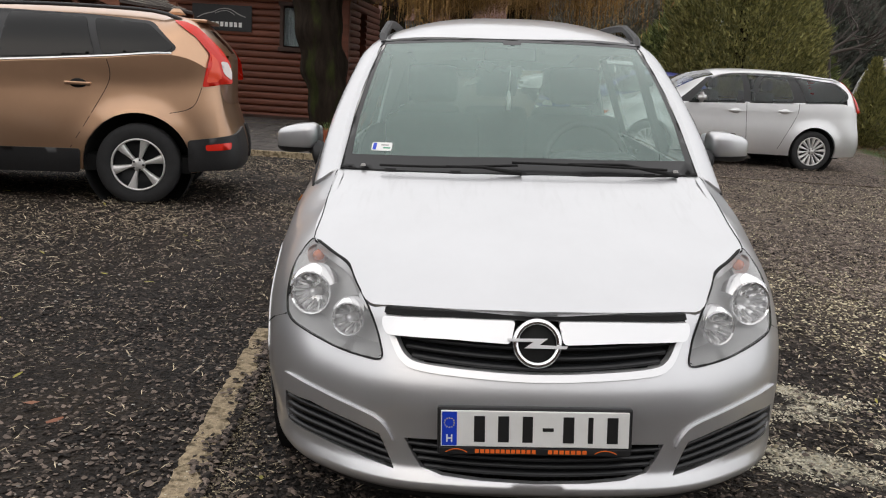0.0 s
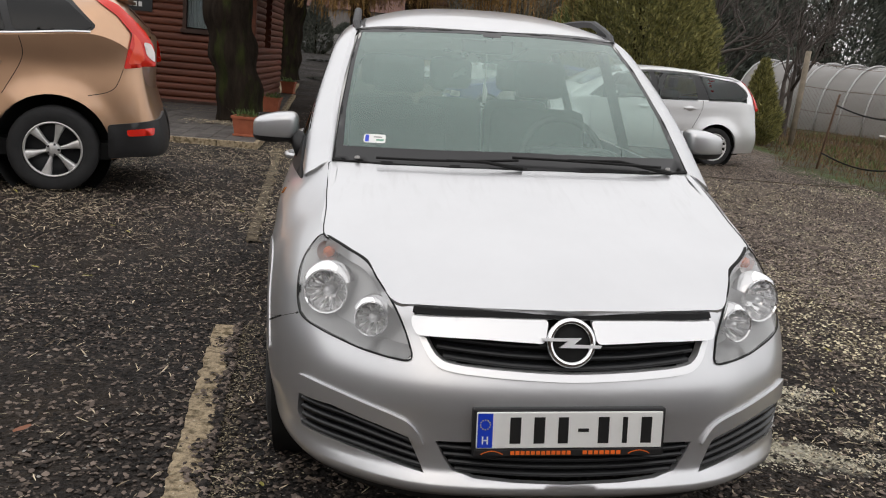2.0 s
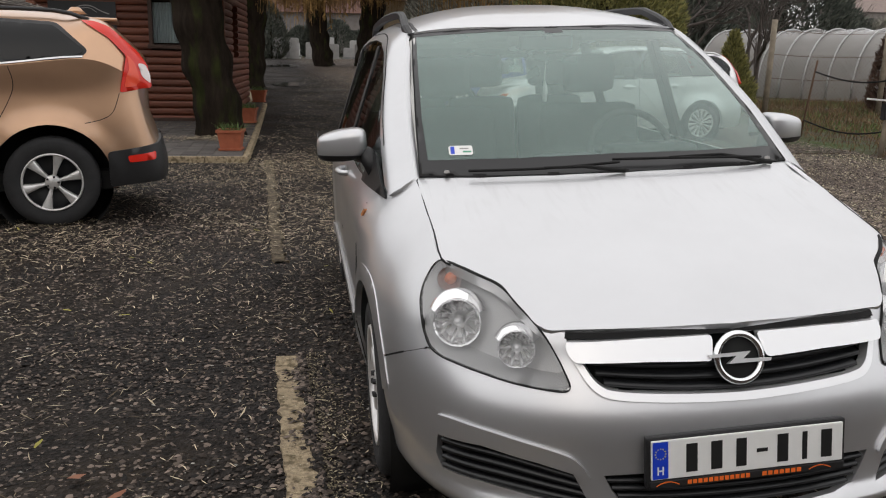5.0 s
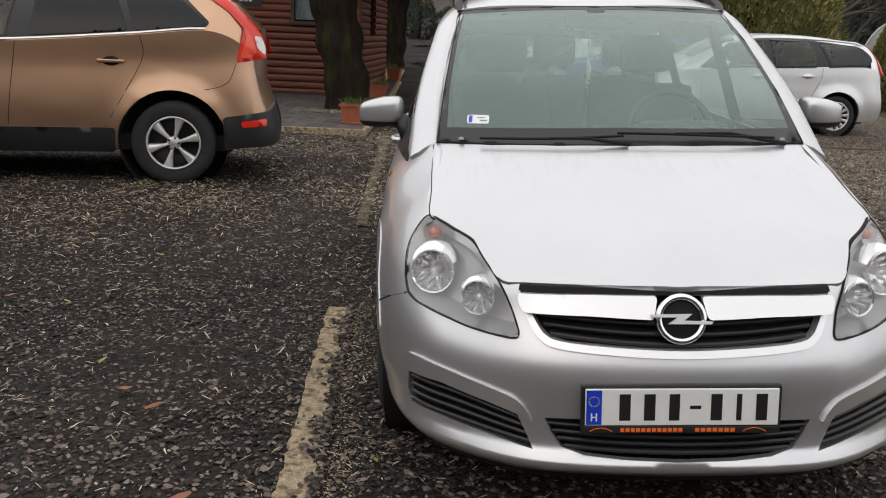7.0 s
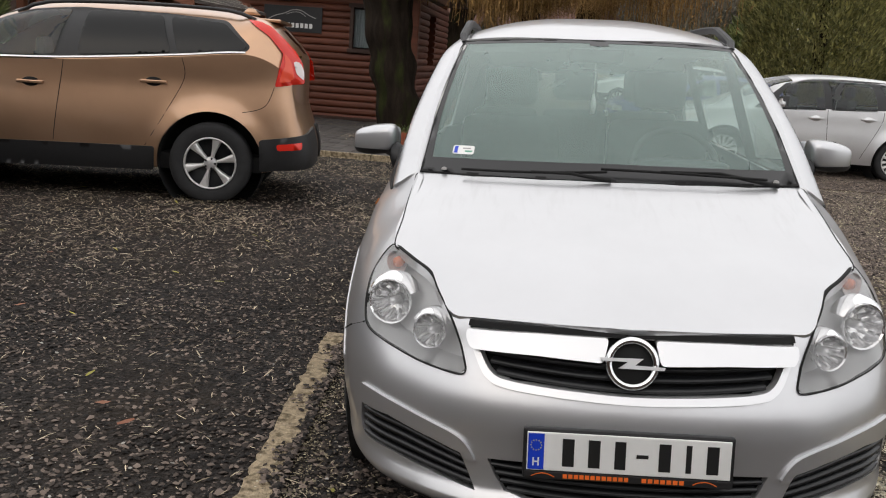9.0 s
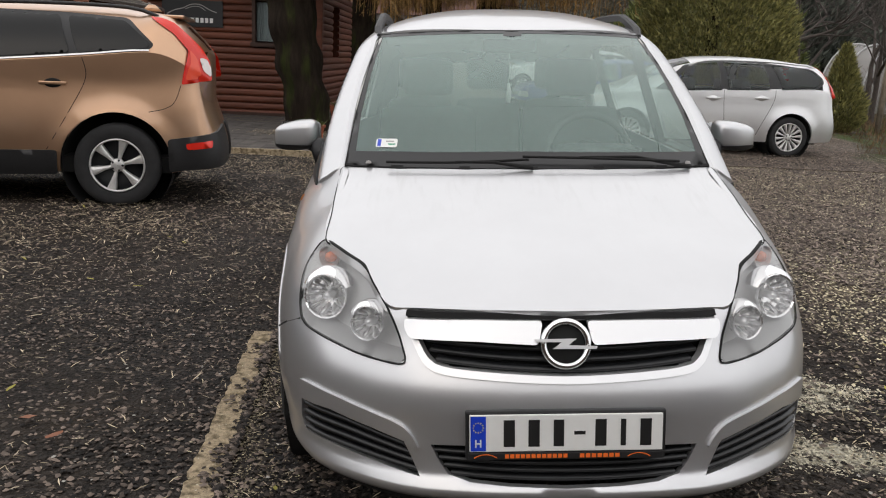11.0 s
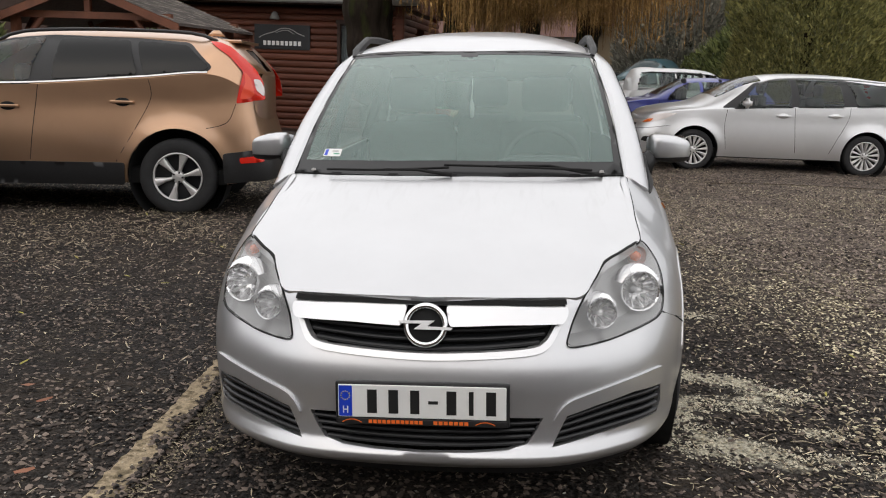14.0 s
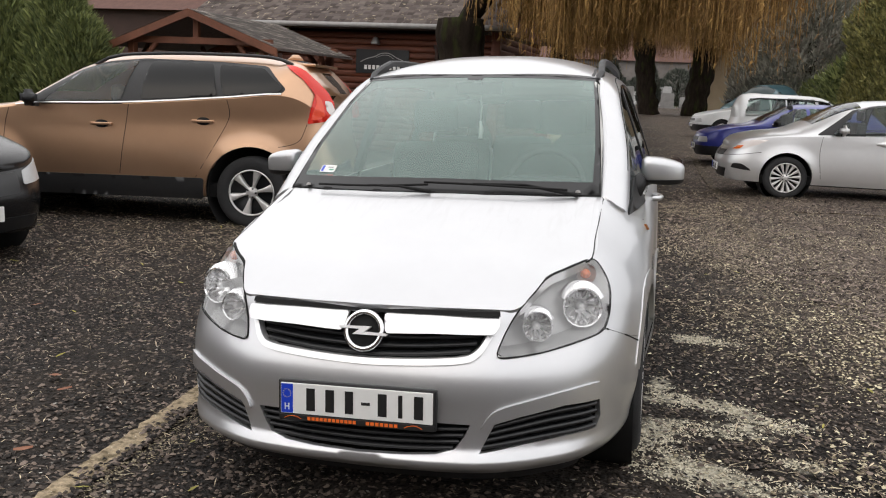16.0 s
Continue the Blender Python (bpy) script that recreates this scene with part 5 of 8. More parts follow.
def build_cabin():
    c = thing("log_cabin", pose(0, 0, 0), "red-brown log cabin with a shingled roof", "cabin")
    x0, x1, y0, y1, z0 = -9.3, -2.85, 17.85, 22.6, 0.08
    holes = [(-4.16, -3.46, 1.50, 2.36), (-8.6, -7.7, 0.2, 2.2)]
    log_wall(c, x0, x1, y0, z0, 2.75, holes)
    log_wall(c, y0, y1, x1, z0, 2.75, [(19.4, 20.3, 1.3, 2.3)], "y")
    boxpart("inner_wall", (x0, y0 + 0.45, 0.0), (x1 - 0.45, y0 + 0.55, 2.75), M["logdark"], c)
    boxpart("back_wall", (x0, y1, 0.0), (x1, y1 + 0.1, 2.75), M["log"], c)
    boxpart("side_wall", (x0 - 0.1, y0, 0.0), (x0, y1, 2.75), M["log"], c)
    cabin_window(c, -4.16, -3.46, 1.50, 2.36, y0 - 0.005)
    boxpart("door", (-8.6, y0 - 0.02, 0.12), (-7.7, y0 + 0.04, 2.2), M["logdark"], c, 0.01, "dark timber door")
    boxpart("corner_post", (x1 - 0.11, y0 - 0.09, 0.05), (x1 + 0.08, y0 + 0.09, 2.75), M["log"], c, 0.02)
    boxpart("base_board", (x0, y0 - 0.075, 0.02), (x1 - 0.12, y0 - 0.02, 0.16), M["logdark"], c)
    shingle_roof(c, x0 - 0.45, x1 + 0.45, y0 - 0.65, 2.80, 20.2, 4.35)
    shingle_roof(c, x0 - 0.45, x1 + 0.45, y1 + 0.5, 2.80, 20.2, 4.35, "rear_roof")
    gable = bmesh.new()
    for xx in (x1 - 0.02, x1 + 0.05):
        gable.faces.new([gable.verts.new(v) for v in ((xx, y0 - 0.1, 2.75), (xx, y1 + 0.1, 2.75), (xx, 20.2, 4.25))])
    part("gable", gable, M["log"], c)
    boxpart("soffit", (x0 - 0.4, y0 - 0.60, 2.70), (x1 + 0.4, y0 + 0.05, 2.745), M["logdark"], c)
    boxpart("fascia", (x0 - 0.45, y0 - 0.645, 2.66), (x1 + 0.45, y0 - 0.615, 2.78), M["logdark"], c)
    tube("gutter", [(x0 - 0.5, y0 - 0.70, 2.735), (x1 + 0.5, y0 - 0.70, 2.735)], 0.055, M["gutter"], c, 10, "grey half-round gutter")
    for a, b in (((x1 + 0.42, y0 - 0.65, 2.70), (x1 + 0.42, 20.2, 4.27)), ((x0 - 0.42, y0 - 0.65, 2.70), (x0 - 0.42, 20.2, 4.27))):
        tube("verge_board", [a, b], 0.06, M["timber"], c, 4)
    lathe("wall_lamp", [(0.001, 0.16), (0.05, 0.14), (0.10, 0.02), (0.095, 0.0), (0.001, 0.03)], M["gutter"], c, 16, "z", Matrix.Translation((-5.45, y0 - 0.2, 2.38)))
    s = thing("wall_sign", pose(-5.33, y0 - 0.075, 2.03), "dark banner with a pale car outline and lettering", "sign")
    boxpart("board", (-0.60, -0.012, -0.25), (0.60, 0.012, 0.25), M["banner"], s, 0.004)
    sf = lambda u, v, o: Vector((u, -0.014 - o, v))
    strip("car_outline", curve_pts([(-0.5, -0.02), (-0.36, 0.05), (-0.18, 0.10), (-0.02, 0.17), (0.16, 0.17), (0.34, 0.08), (0.48, 0.03)], 6), sf, 0.018, M["gutter"], s, 0.001, 0.002)
    strip("roof_outline", curve_pts([(-0.14, 0.08), (0.0, 0.13), (0.14, 0.13), (0.26, 0.06)], 6), sf, 0.012, M["gutter"], s, 0.001, 0.002)
    letter_bars("sign_character", sf, -0.42, 0.42, -0.17, -0.08, 9, M["plate"], s)
    n = thing("notice", pose(-6.65, y0 - 0.075, 1.72), "small white notice on the cabin wall", "sign")
    boxpart("sheet", (-0.06, -0.006, -0.045), (0.06, 0.006, 0.045), M["plate"], n)


build_cabin()


def build_gazebo():
    g = thing("gazebo", pose(-6.95, 13.0, 0), "open timber gazebo with a shingled gable roof", "gazebo")
    hw, dp, ez, rz = 1.62, 3.0, 2.02, 2.62
    for x in (-1.25, 1.25):
        for y in (0.15, dp - 0.15):
            boxpart("post", (x - 0.06, y - 0.06, 0.0), (x + 0.06, y + 0.06, 2.12), M["timber"], g, 0.008)
            sgn = 1 if x < 0 else -1
            tube("brace", [(x, y, 1.5), (x + sgn * 0.5, y, 2.12)], 0.05, M["timber"], g, 4)
            tube("brace", [(x, y, 1.55), (x, y + (0.5 if y < 1 else -0.5), 2.1)], 0.045, M["timber"], g, 4)
    for y in (0.15, dp - 0.15):
        boxpart("tie_beam", (-1.4, y - 0.05, 2.06), (1.4, y + 0.05, 2.17), M["timber"], g, 0.006)
        boxpart("king_post", (-0.05, y - 0.04, 2.1), (0.05, y + 0.04, 2.55), M["timber"], g, 0.006)
    for y in (-0.1, dp + 0.1):
        for sg in (-1, 1):
            bm = bmesh.new()
            a, b = Vector((0, y, rz)), Vector((sg * hw, y, ez))
            d = (b - a).normalized()
            vsx = []
            for yy in (y - 0.02, y + 0.02):
                for q in (a, b):
                    for dz in (-0.13, 0.0):
                        vsx.append(bm.verts.new((q.x, yy, q.z + dz)))
            bmesh.ops.convex_hull(bm, input=vsx)
            part("barge_board", bm, M["timber"], g, "orange-stained barge board")
    rnd = random.Random(5)
    for sg in (-1, 1):
        vs = [(0, -0.1, rz), (sg * hw, -0.1, ez), (sg * hw, dp + 0.1, ez), (0, dp + 0.1, rz)]
        vs += [(x, y, z - 0.03) for x, y, z in vs]
        roof = pymesh("roof", vs, [(0, 1, 2, 3), (7, 6, 5, 4), (0, 4, 5, 1), (1, 5, 6, 2), (2, 6, 7, 3)], M["shingle"], g, "grey-brown shingles strewn with leaves")
        tv, tt = [], []
        L = math.hypot(hw, rz - ez)
        for r in range(int(L / 0.12)):
            y = -0.12
            while y < dp + 0.1:
                s0, n0 = L - (r + 1) * 0.12, len(tv)
                f0, f1 = (s0 + 0.12 * 0 + 0.13) / L, max(0, s0 - 0.01) / L
                up = 0.014 + rnd.uniform(0, 0.006)
                for f, yy, h in ((min(1, f0), y + 0.006, up), (min(1, f0), min(y + 0.15, dp + 0.1), up), (f1, min(y + 0.15, dp + 0.1), 0.004), (f1, y + 0.006, 0.004)):
                    tv.append((sg * hw * f, yy, rz + (ez - rz) * f + h))
                tt += [(n0, n0 + 1, n0 + 2), (n0, n0 + 2, n0 + 3)]
                y += 0.155
        for k in range(260):
            f, y, a = rnd.random(), rnd.uniform(0, dp), rnd.uniform(0, 6.28)
            c = Vector((sg * hw * f, y, rz + (ez - rz) * f + 0.025))
            d = Vector((math.cos(a) * 0.9, math.sin(a), -sg * math.cos(a) * 0.33)) * 0.05
            e = Vector((-math.sin(a), math.cos(a), 0)) * 0.008
            n0 = len(tv)
            tv += [c - d, c + e, c + d]
            tt.append((n0, n0 + 1, n0 + 2))
        tagged(arrays("shingles", tv, tt, island_mat("gazebo_shingle_shades", (0.06, 0.05, 0.045), (0.30, 0.26, 0.22), 0.95, 2), roof), kind="stuff")
    boxpart("back_panel", (-1.3, dp - 0.13, 0.0), (1.3, dp - 0.09, 1.1), M["timber"], g)
    boxpart("table_top", (-0.8, 1.1, 0.72), (0.8, 1.8, 0.77), M["timber"], g)


build_gazebo()


# ---- planting ----
def planter(x, y, seed):
    z = 0.078 + ground_z(-2.5, y)
    p = thing("planter_box", pose(x, y, z, 0, 0, -3) @ Matrix.Scale(0.82, 4), "terracotta planter box with a small dry plant", "planter", "planters on the terrace")
    bm = bmesh.new()
    vs = []
    for zz, a, b in ((0.03, 0.16, 0.16), (0.30, 0.20, 0.20), (0.30, 0.22, 0.22), (0.345, 0.222, 0.222), (0.345, 0.20, 0.20), (0.29, 0.19, 0.19)):
        vs.append([bm.verts.new((sx * a, sy * b, zz)) for sx, sy in ((-1, -1), (1, -1), (1, 1), (-1, 1))])
    for u, v in zip(vs, vs[1:]):
        for k in range(4):
            bm.faces.new((u[k], u[(k + 1) % 4], v[(k + 1) % 4], v[k]))
    bm.faces.new(vs[0][::-1])
    part("pot", bm, M["terracotta"], p)
    boxpart("saucer", (-0.19, -0.19, 0.0), (0.19, 0.19, 0.035), M["terracotta"], p, 0.01)
    boxpart("soil", (-0.19, -0.19, 0.25), (0.19, 0.19, 0.30), M["soil"], p)
    rnd = random.Random(seed)
    lv, lt = [], []
    for k in range(110):
        b = Vector((rnd.uniform(-0.15, 0.15), rnd.uniform(-0.15, 0.15), 0.29))
        d = Vector((rnd.gauss(0, 0.12), rnd.gauss(0, 0.12), rnd.uniform(0.04, 0.20)))
        s = Vector((-d.y, d.x, 0)).normalized() * 0.012
        n0 = len(lv)
        lv += [b - s * 0.3, b + s * 0.3, b + d * 0.6 + s, b + d]
        lt += [(n0, n0 + 1, n0 + 2), (n0, n0 + 2, n0 + 3)]
    arrays("plant", lv, lt, M["grass"], p)


for i, (x, y) in enumerate(((-2.16, 12.95), (-2.36, 17.5), (-2.53, 22.1))):
    planter(x, y, i)


class Soup:
    """Loose triangles and tubes gathered into one mesh."""

    def __init__(self):
        self.v, self.t = [], []

    def tube(self, pts, radii, sides=5):
        vs, fs = tube_data(pts, radii, sides, False)
        n0 = len(self.v)
        self.v += [tuple(v) for v in vs]
        for a, b, c, d in fs:
            self.t += [(n0 + a, n0 + b, n0 + c), (n0 + a, n0 + c, n0 + d)]

    def leaf(self, c, d, w):
        n0 = len(self.v)
        self.v += [tuple(c - w), tuple(c + w), tuple(c + d)]
        self.t.append((n0, n0 + 1, n0 + 2))


def willow_tree(x, y, r, height, seed, label, lean=(0, 0), strands=2200, spread=4.5, low=2.4, toward=None):
    """A weeping willow: rough trunk, arched limbs, and curtains of hanging ochre twigs."""
    rnd = random.Random(seed)
    z0 = ground_z(x, y)
    t = thing("willow_tree", pose(x, y, z0), label, "tree", "willow trees")
    fork = height * 0.42
    pts, rad = [], []
    for k in range(28):
        f = k / 27
        pts.append((lean[0] * f + 0.05 * math.sin(f * 5 + seed), lean[1] * f, fork * f - 0.05))
        rad.append(r * (1.10 - 0.22 * min(1, f * 4) + 0.22 * f * f) * (1 + 0.05 * math.sin(k * 1.05 + seed)))
    vs, fs = tube_data(pts, rad, 44)
    vs = [v + (v - Vector(pts[min(i // 44, 27)])).normalized() * (0.05 * r * math.sin((i % 44) * 1.14 + (i // 44) * 0.2) + 0.13 * r * noise.noise(v * 2.2) + 0.10 * r * noise.noise((v.x * 9, v.y * 9, v.z * 1.6))) for i, v in enumerate(vs)]
    pymesh("trunk", vs, fs, M["bark"], t, "dark furrowed bark with moss", True)
    base = Vector(pts[-1])
    twigs = Soup()
    ends = []
    for k in range(8):
        a = 2 * math.pi * k / 8 + rnd.uniform(-0.3, 0.3)
        if toward is not None:
            a = radians(toward[0] + (toward[1] - toward[0]) * (k + rnd.uniform(0, 0.6)) / 8)
        p, out = base + Vector((0, 0, -0.2)), []
        for j in range(9):
            f = j / 8
            q = p + Vector((math.cos(a), math.sin(a), 0)) * spread * 0.78 * f**1.1 + Vector((0, 0, (height - fork) * math.sin(f * 1.75) * 0.8))
            q += Vector((rnd.uniform(-0.1, 0.1), rnd.uniform(-0.1, 0.1), 0)) * f
            out.append(q)
        limb = Soup()
        limb.tube(out, [r * 0.42 * (1 - 0.85 * i / 8) for i in range(9)], 8)
        ends += out[2:]
        for j in range(2, 9):
            for b in range(4):
                a2 = a + rnd.uniform(-1.3, 1.3)
                s, o2 = out[j], []
                ln = rnd.uniform(0.7, 1.9)
                for i in range(5):
                    f = i / 4
                    o2.append(s + Vector((math.cos(a2), math.sin(a2), 0)) * ln * f + Vector((0, 0, 0.5 * f - 0.6 * f * f)))
                limb.tube(o2, [0.05 * (1 - 0.8 * i / 4) for i in range(5)], 5)
                ends += o2[1:]
        arrays("limb", limb.v, limb.t, M["bark"], t)
    for k in range(strands):
        s = rnd.choice(ends) + Vector((rnd.gauss(0, 0.25), rnd.gauss(0, 0.25), rnd.gauss(0, 0.15)))
        end = low + 0.35 * math.sin(s.x * 2.3 + seed) + 0.3 * math.sin(s.y * 1.7) + rnd.random() ** 2.0 * 2.0
        ln = max(0.4, s.z - end) * rnd.uniform(0.8, 1.0)
        dx, dy = rnd.gauss(0, 0.16), rnd.gauss(0, 0.16)
        at = lambda f: s + Vector((dx * math.sin(f * 1.6), dy * math.sin(f * 1.6), -ln * f + 0.1 * math.sin(f * 3.0)))
        twigs.tube([at(f) for f in (0, 0.3, 0.6, 1.0)], [0.008, 0.007, 0.006, 0.003], 3)
        for i in range(18):
            d = Vector((rnd.gauss(0, 0.05), rnd.gauss(0, 0.05), -rnd.uniform(0.04, 0.12)))
            twigs.leaf(at(rnd.random()), d, Vector((rnd.gauss(0, 0.008), rnd.gauss(0, 0.008), 0)))
    tagged(arrays("hanging_twig_curtain", twigs.v, twigs.t, M["willow"], t), kind="stuff")
    return t


willow_tree(-2.60, 15.15, 0.385, 6.6, 1, "old weeping willow with mossy bark at the terrace", (-0.30, 0.0), 7000, 6.2, 2.35, (-25, 75))
willow_tree(-3.35, 28.5, 0.42, 8.0, 2, "weeping willow with ochre hanging twigs by the lane", (0.3, 0.2), 4500, 6.0, 2.6)
willow_tree(-1.2, 46.0, 0.5, 9.0, 3, "weeping willow with a leaning trunk down the lane", (-0.6, 0), 3500, 6.5, 3.0)
willow_tree(1.0, 47.0, 0.6, 9.0, 4, "thick weeping willow at the end of the lane", (0.3, 0), 3500, 7.0, 3.0)


def thuja(x, y, r, h, seed, material, label, n=16000, name="thuja_tree", power=0.75, base=0.1, leaf=1.0):
    """A dense conical evergreen: a trunk and a mantle of many flat sprays with an uneven outline."""
    rnd = random.Random(seed)
    t = thing(name, pose(x, y, ground_z(x, y)), label, "tree", "evergreens")
    tube("trunk", [(0, 0, -0.05), (0, 0, h * 0.5), (0.03, 0, h * 0.92)], [r * 0.1, r * 0.07, 0.02], M["bark"], t, 8)
    g = np.random.default_rng(seed)
    lobes = [(rnd.uniform(0, 6.28), rnd.uniform(0.05, 0.9), rnd.uniform(0.04, 0.16)) for _ in range(60)]
    f, a = g.random(n) ** 1.25, g.uniform(0, 6.28, n)
    rad = r * 1.25 * np.sin(np.minimum(1, (f + base) / (0.22 + base)) * math.pi / 2) * (1 - f) ** power
    for la, lf, ld in lobes:
        da = (a - la + math.pi) % (2 * math.pi) - math.pi
        rad *= 1 + ld * np.exp(-(da * 2.2) ** 2 - ((f - lf) * 9) ** 2)
    tuft = np.sin(a * 17 + f * 41) * np.sin(f * h * 7 + a * 5) + np.sin(a * 7 - f * h * 4)
    rad *= 0.78 + 0.22 * g.random(n) ** 0.5 + 0.045 * tuft
    out = np.stack([np.cos(a), np.sin(a), np.zeros(n)], 1)
    c = out * rad[:, None] + np.stack([np.zeros(n), np.zeros(n), f * h], 1)
    d = (out * 0.7 + np.array([0, 0, 0.8])) * (g.uniform(0.08, 0.26, n) * leaf)[:, None] + g.normal(0, 0.06, (n, 3)) * leaf
    w = g.normal(0, 1, (n, 3)) * np.array([0.034, 0.034, 0.018]) * leaf
    verts = np.stack([c - w, c + w, c + d], 1)
    arrays("crown", verts, np.arange(3 * n).reshape(-1, 3), material, t)
    return t


thuja(6.9, 25.2, 1.9, 7.5, 11, M["thujagold"], "tall golden-green thuja with dense sprays", 130000, leaf=0.55)
for k, (bx, by, br, bh) in enumerate(((-10.6, 12.9, 1.15, 2.70), (-9.6, 13.1, 1.0, 2.85), (-8.95, 12.7, 0.75, 2.35), (-11.7, 12.5, 1.2, 2.55), (-12.9, 12.6, 1.2, 2.6))):
    thuja(bx, by, br, bh, 60 + k, M["thuja"], "loose feathery dark green juniper bush beside the gazebo", 42000, "juniper_bush", 0.55, leaf=0.75)
thuja(-8.4, 19.0, 1.2, 4.6, 14, M["thuja"], "dark conical thuja behind the gazebo", 9000)
thuja(9.0, 21.3, 0.42, 2.0, 15, M["thujagold"], "small golden thuja by the fence", 14000, leaf=0.5)
thuja(5.4, 38.5, 2.6, 6.0, 16, M["haze"], "grey-green shrub behind the parked cars", 40000, "shrub", 0.5, leaf=1.0)
thuja(8.6, 33.0, 2.6, 5.6, 17, M["thuja"], "dark evergreen shrub behind the parked cars", 40000, "shrub", 0.5, leaf=1.0)
thuja(18.8, 47.0, 3.2, 11.0, 18, M["spruce"], "dark spruce with drooping branches", 40000, "spruce_tree", 0.9, leaf=1.5)
thuja(24.0, 48.0, 4.0, 12.5, 19, M["spruce"], "dark spruce with drooping branches", 40000, "spruce_tree", 0.9, leaf=1.5)
thuja(14.5, 44.0, 3.6, 9.5, 20, M["spruce"], "dark spruce behind the garden", 36000, "spruce_tree", 0.8, leaf=1.5)
thuja(-4.7, 58.0, 0.9, 3.4, 21, M["spruce"], "slim dark cypress among the stones", 4000, "cypress_tree", 0.6)
thuja(-7.5, 57.0, 0.8, 2.6, 22, M["thuja"], "slim dark cypress among the stones", 4000, "cypress_tree", 0.6)
thuja(15.9, 24.0, 0.50, 2.75, 23, M["rusty"], "feathery russet shrub in the garden", 6500, "shrub", 0.55, leaf=0.6)
thuja(15.0, 24.2, 0.34, 2.2, 24, M["rusty"], "feathery russet shrub in the garden", 4000, "shrub", 0.55, leaf=0.6)


def bare_tree(x, y, h, seed, label, spread=0.5):
    rnd = random.Random(seed)
    t = thing("bare_tree", pose(x, y, ground_z(x, y)), label, "tree", "bare trees")
    s = Soup()

    def grow(p, d, ln, r, depth):
        pts, q = [p], p
        for k in range(4):
            d = (d + Vector((rnd.gauss(0, 0.13), rnd.gauss(0, 0.13), rnd.gauss(0.03, 0.08)))).normalized()
            q = q + d * ln / 4
            pts.append(q)
        s.tube(pts, [r * (1 - 0.12 * k) for k in range(5)], 7 if depth < 2 else 4)
        if depth < 5:
            for k in range(3 if depth else 4):
                b = rnd.choice(pts[2:])
                nd = (d + Vector((rnd.gauss(0, spread), rnd.gauss(0, spread), rnd.gauss(0.1, spread * 0.6)))).normalized()
                grow(b, nd, ln * rnd.uniform(0.55, 0.8), r * 0.55, depth + 1)

    grow(Vector((0, 0, -0.05)), Vector((rnd.gauss(0, 0.06), 0, 1)), h * 0.34, h * 0.016, 0)
    arrays("branch_work", s.v, s.t, M["twigwood"], t)


for i, (x, y, h) in enumerate(((9.6, 27.0, 7.0), (11.0, 29.0, 7.5), (12.2, 26.5, 6.0), (10.4, 31.0, 6.5), (13.6, 30.0, 7.0), (20.5, 25.0, 5.5), (27.0, 38.0, 7.5), (36.0, 60.0, 9.0), (42.0, 75.0, 9.0), (8.9, 30.0, 6.0))):
    bare_tree(x, y, h, 40 + i, "leafless tree with fine grey twigs", 0.55)


# ---- garden: polytunnel, fence, stand ----
def build_tunnel():
    t = thing("polytunnel", pose(20.8, 31.5, 0, 0, 0, 31), "old polytunnel greenhouse with cloudy plastic film", "greenhouse")
    R, H, L = 2.3, 2.7, 7.9
    n, k = 26, 18
    vs = []
    for i in range(n + 1):
        y = L * i / n
        sag = 0.05 * math.sin(i / n * math.pi * 13) ** 2
        for j in range(k + 1):
            a = math.pi * j / k
            vs.append((R * math.cos(a) * (1 - sag * 0.5), y, (H - sag) * math.sin(a) ** 0.8))
    fs = [(i * (k + 1) + j, (i + 1) * (k + 1) + j, (i + 1) * (k + 1) + j + 1, i * (k + 1) + j + 1) for i in range(n) for j in range(k)]
    pymesh("film_cover", vs, fs, M["film"], t, "", True)
    for i in range(9):
        y = L * i / 8
        tube("hoop", [(R * 1.01 * math.cos(math.pi * j / 16), y, H * 1.01 * math.sin(math.pi * j / 16) ** 0.8) for j in range(17)], 0.035, M["metalpost"], t, 5)
    for y in (0.0, L):
        bm = bmesh.new()
        bm.faces.new([bm.verts.new((R * 0.98 * math.cos(math.pi * j / 16), y, H * 0.98 * math.sin(math.pi * j / 16) ** 0.8)) for j in range(17)])
        part("end_sheet", bm, M["film"], t)
        for x in (-0.6, 0.6):
            tube("door_post", [(x, y - 0.03, 0), (x, y - 0.03, 2.2)], 0.04, M["metalpost"], t, 5)
    rnd = random.Random(3)
    s = Soup()
    for q in range(900):
        c = Vector((rnd.uniform(-2.3, 2.3), rnd.uniform(0.3, L - 0.3), 0))
        s.leaf(c, Vector((rnd.gauss(0, 0.1), rnd.gauss(0, 0.1), rnd.uniform(0.3, 1.0))), Vector((0.03, 0.02, 0)))
    arrays("crops", s.v, s.t, M["drystem"], t)


build_tunnel()


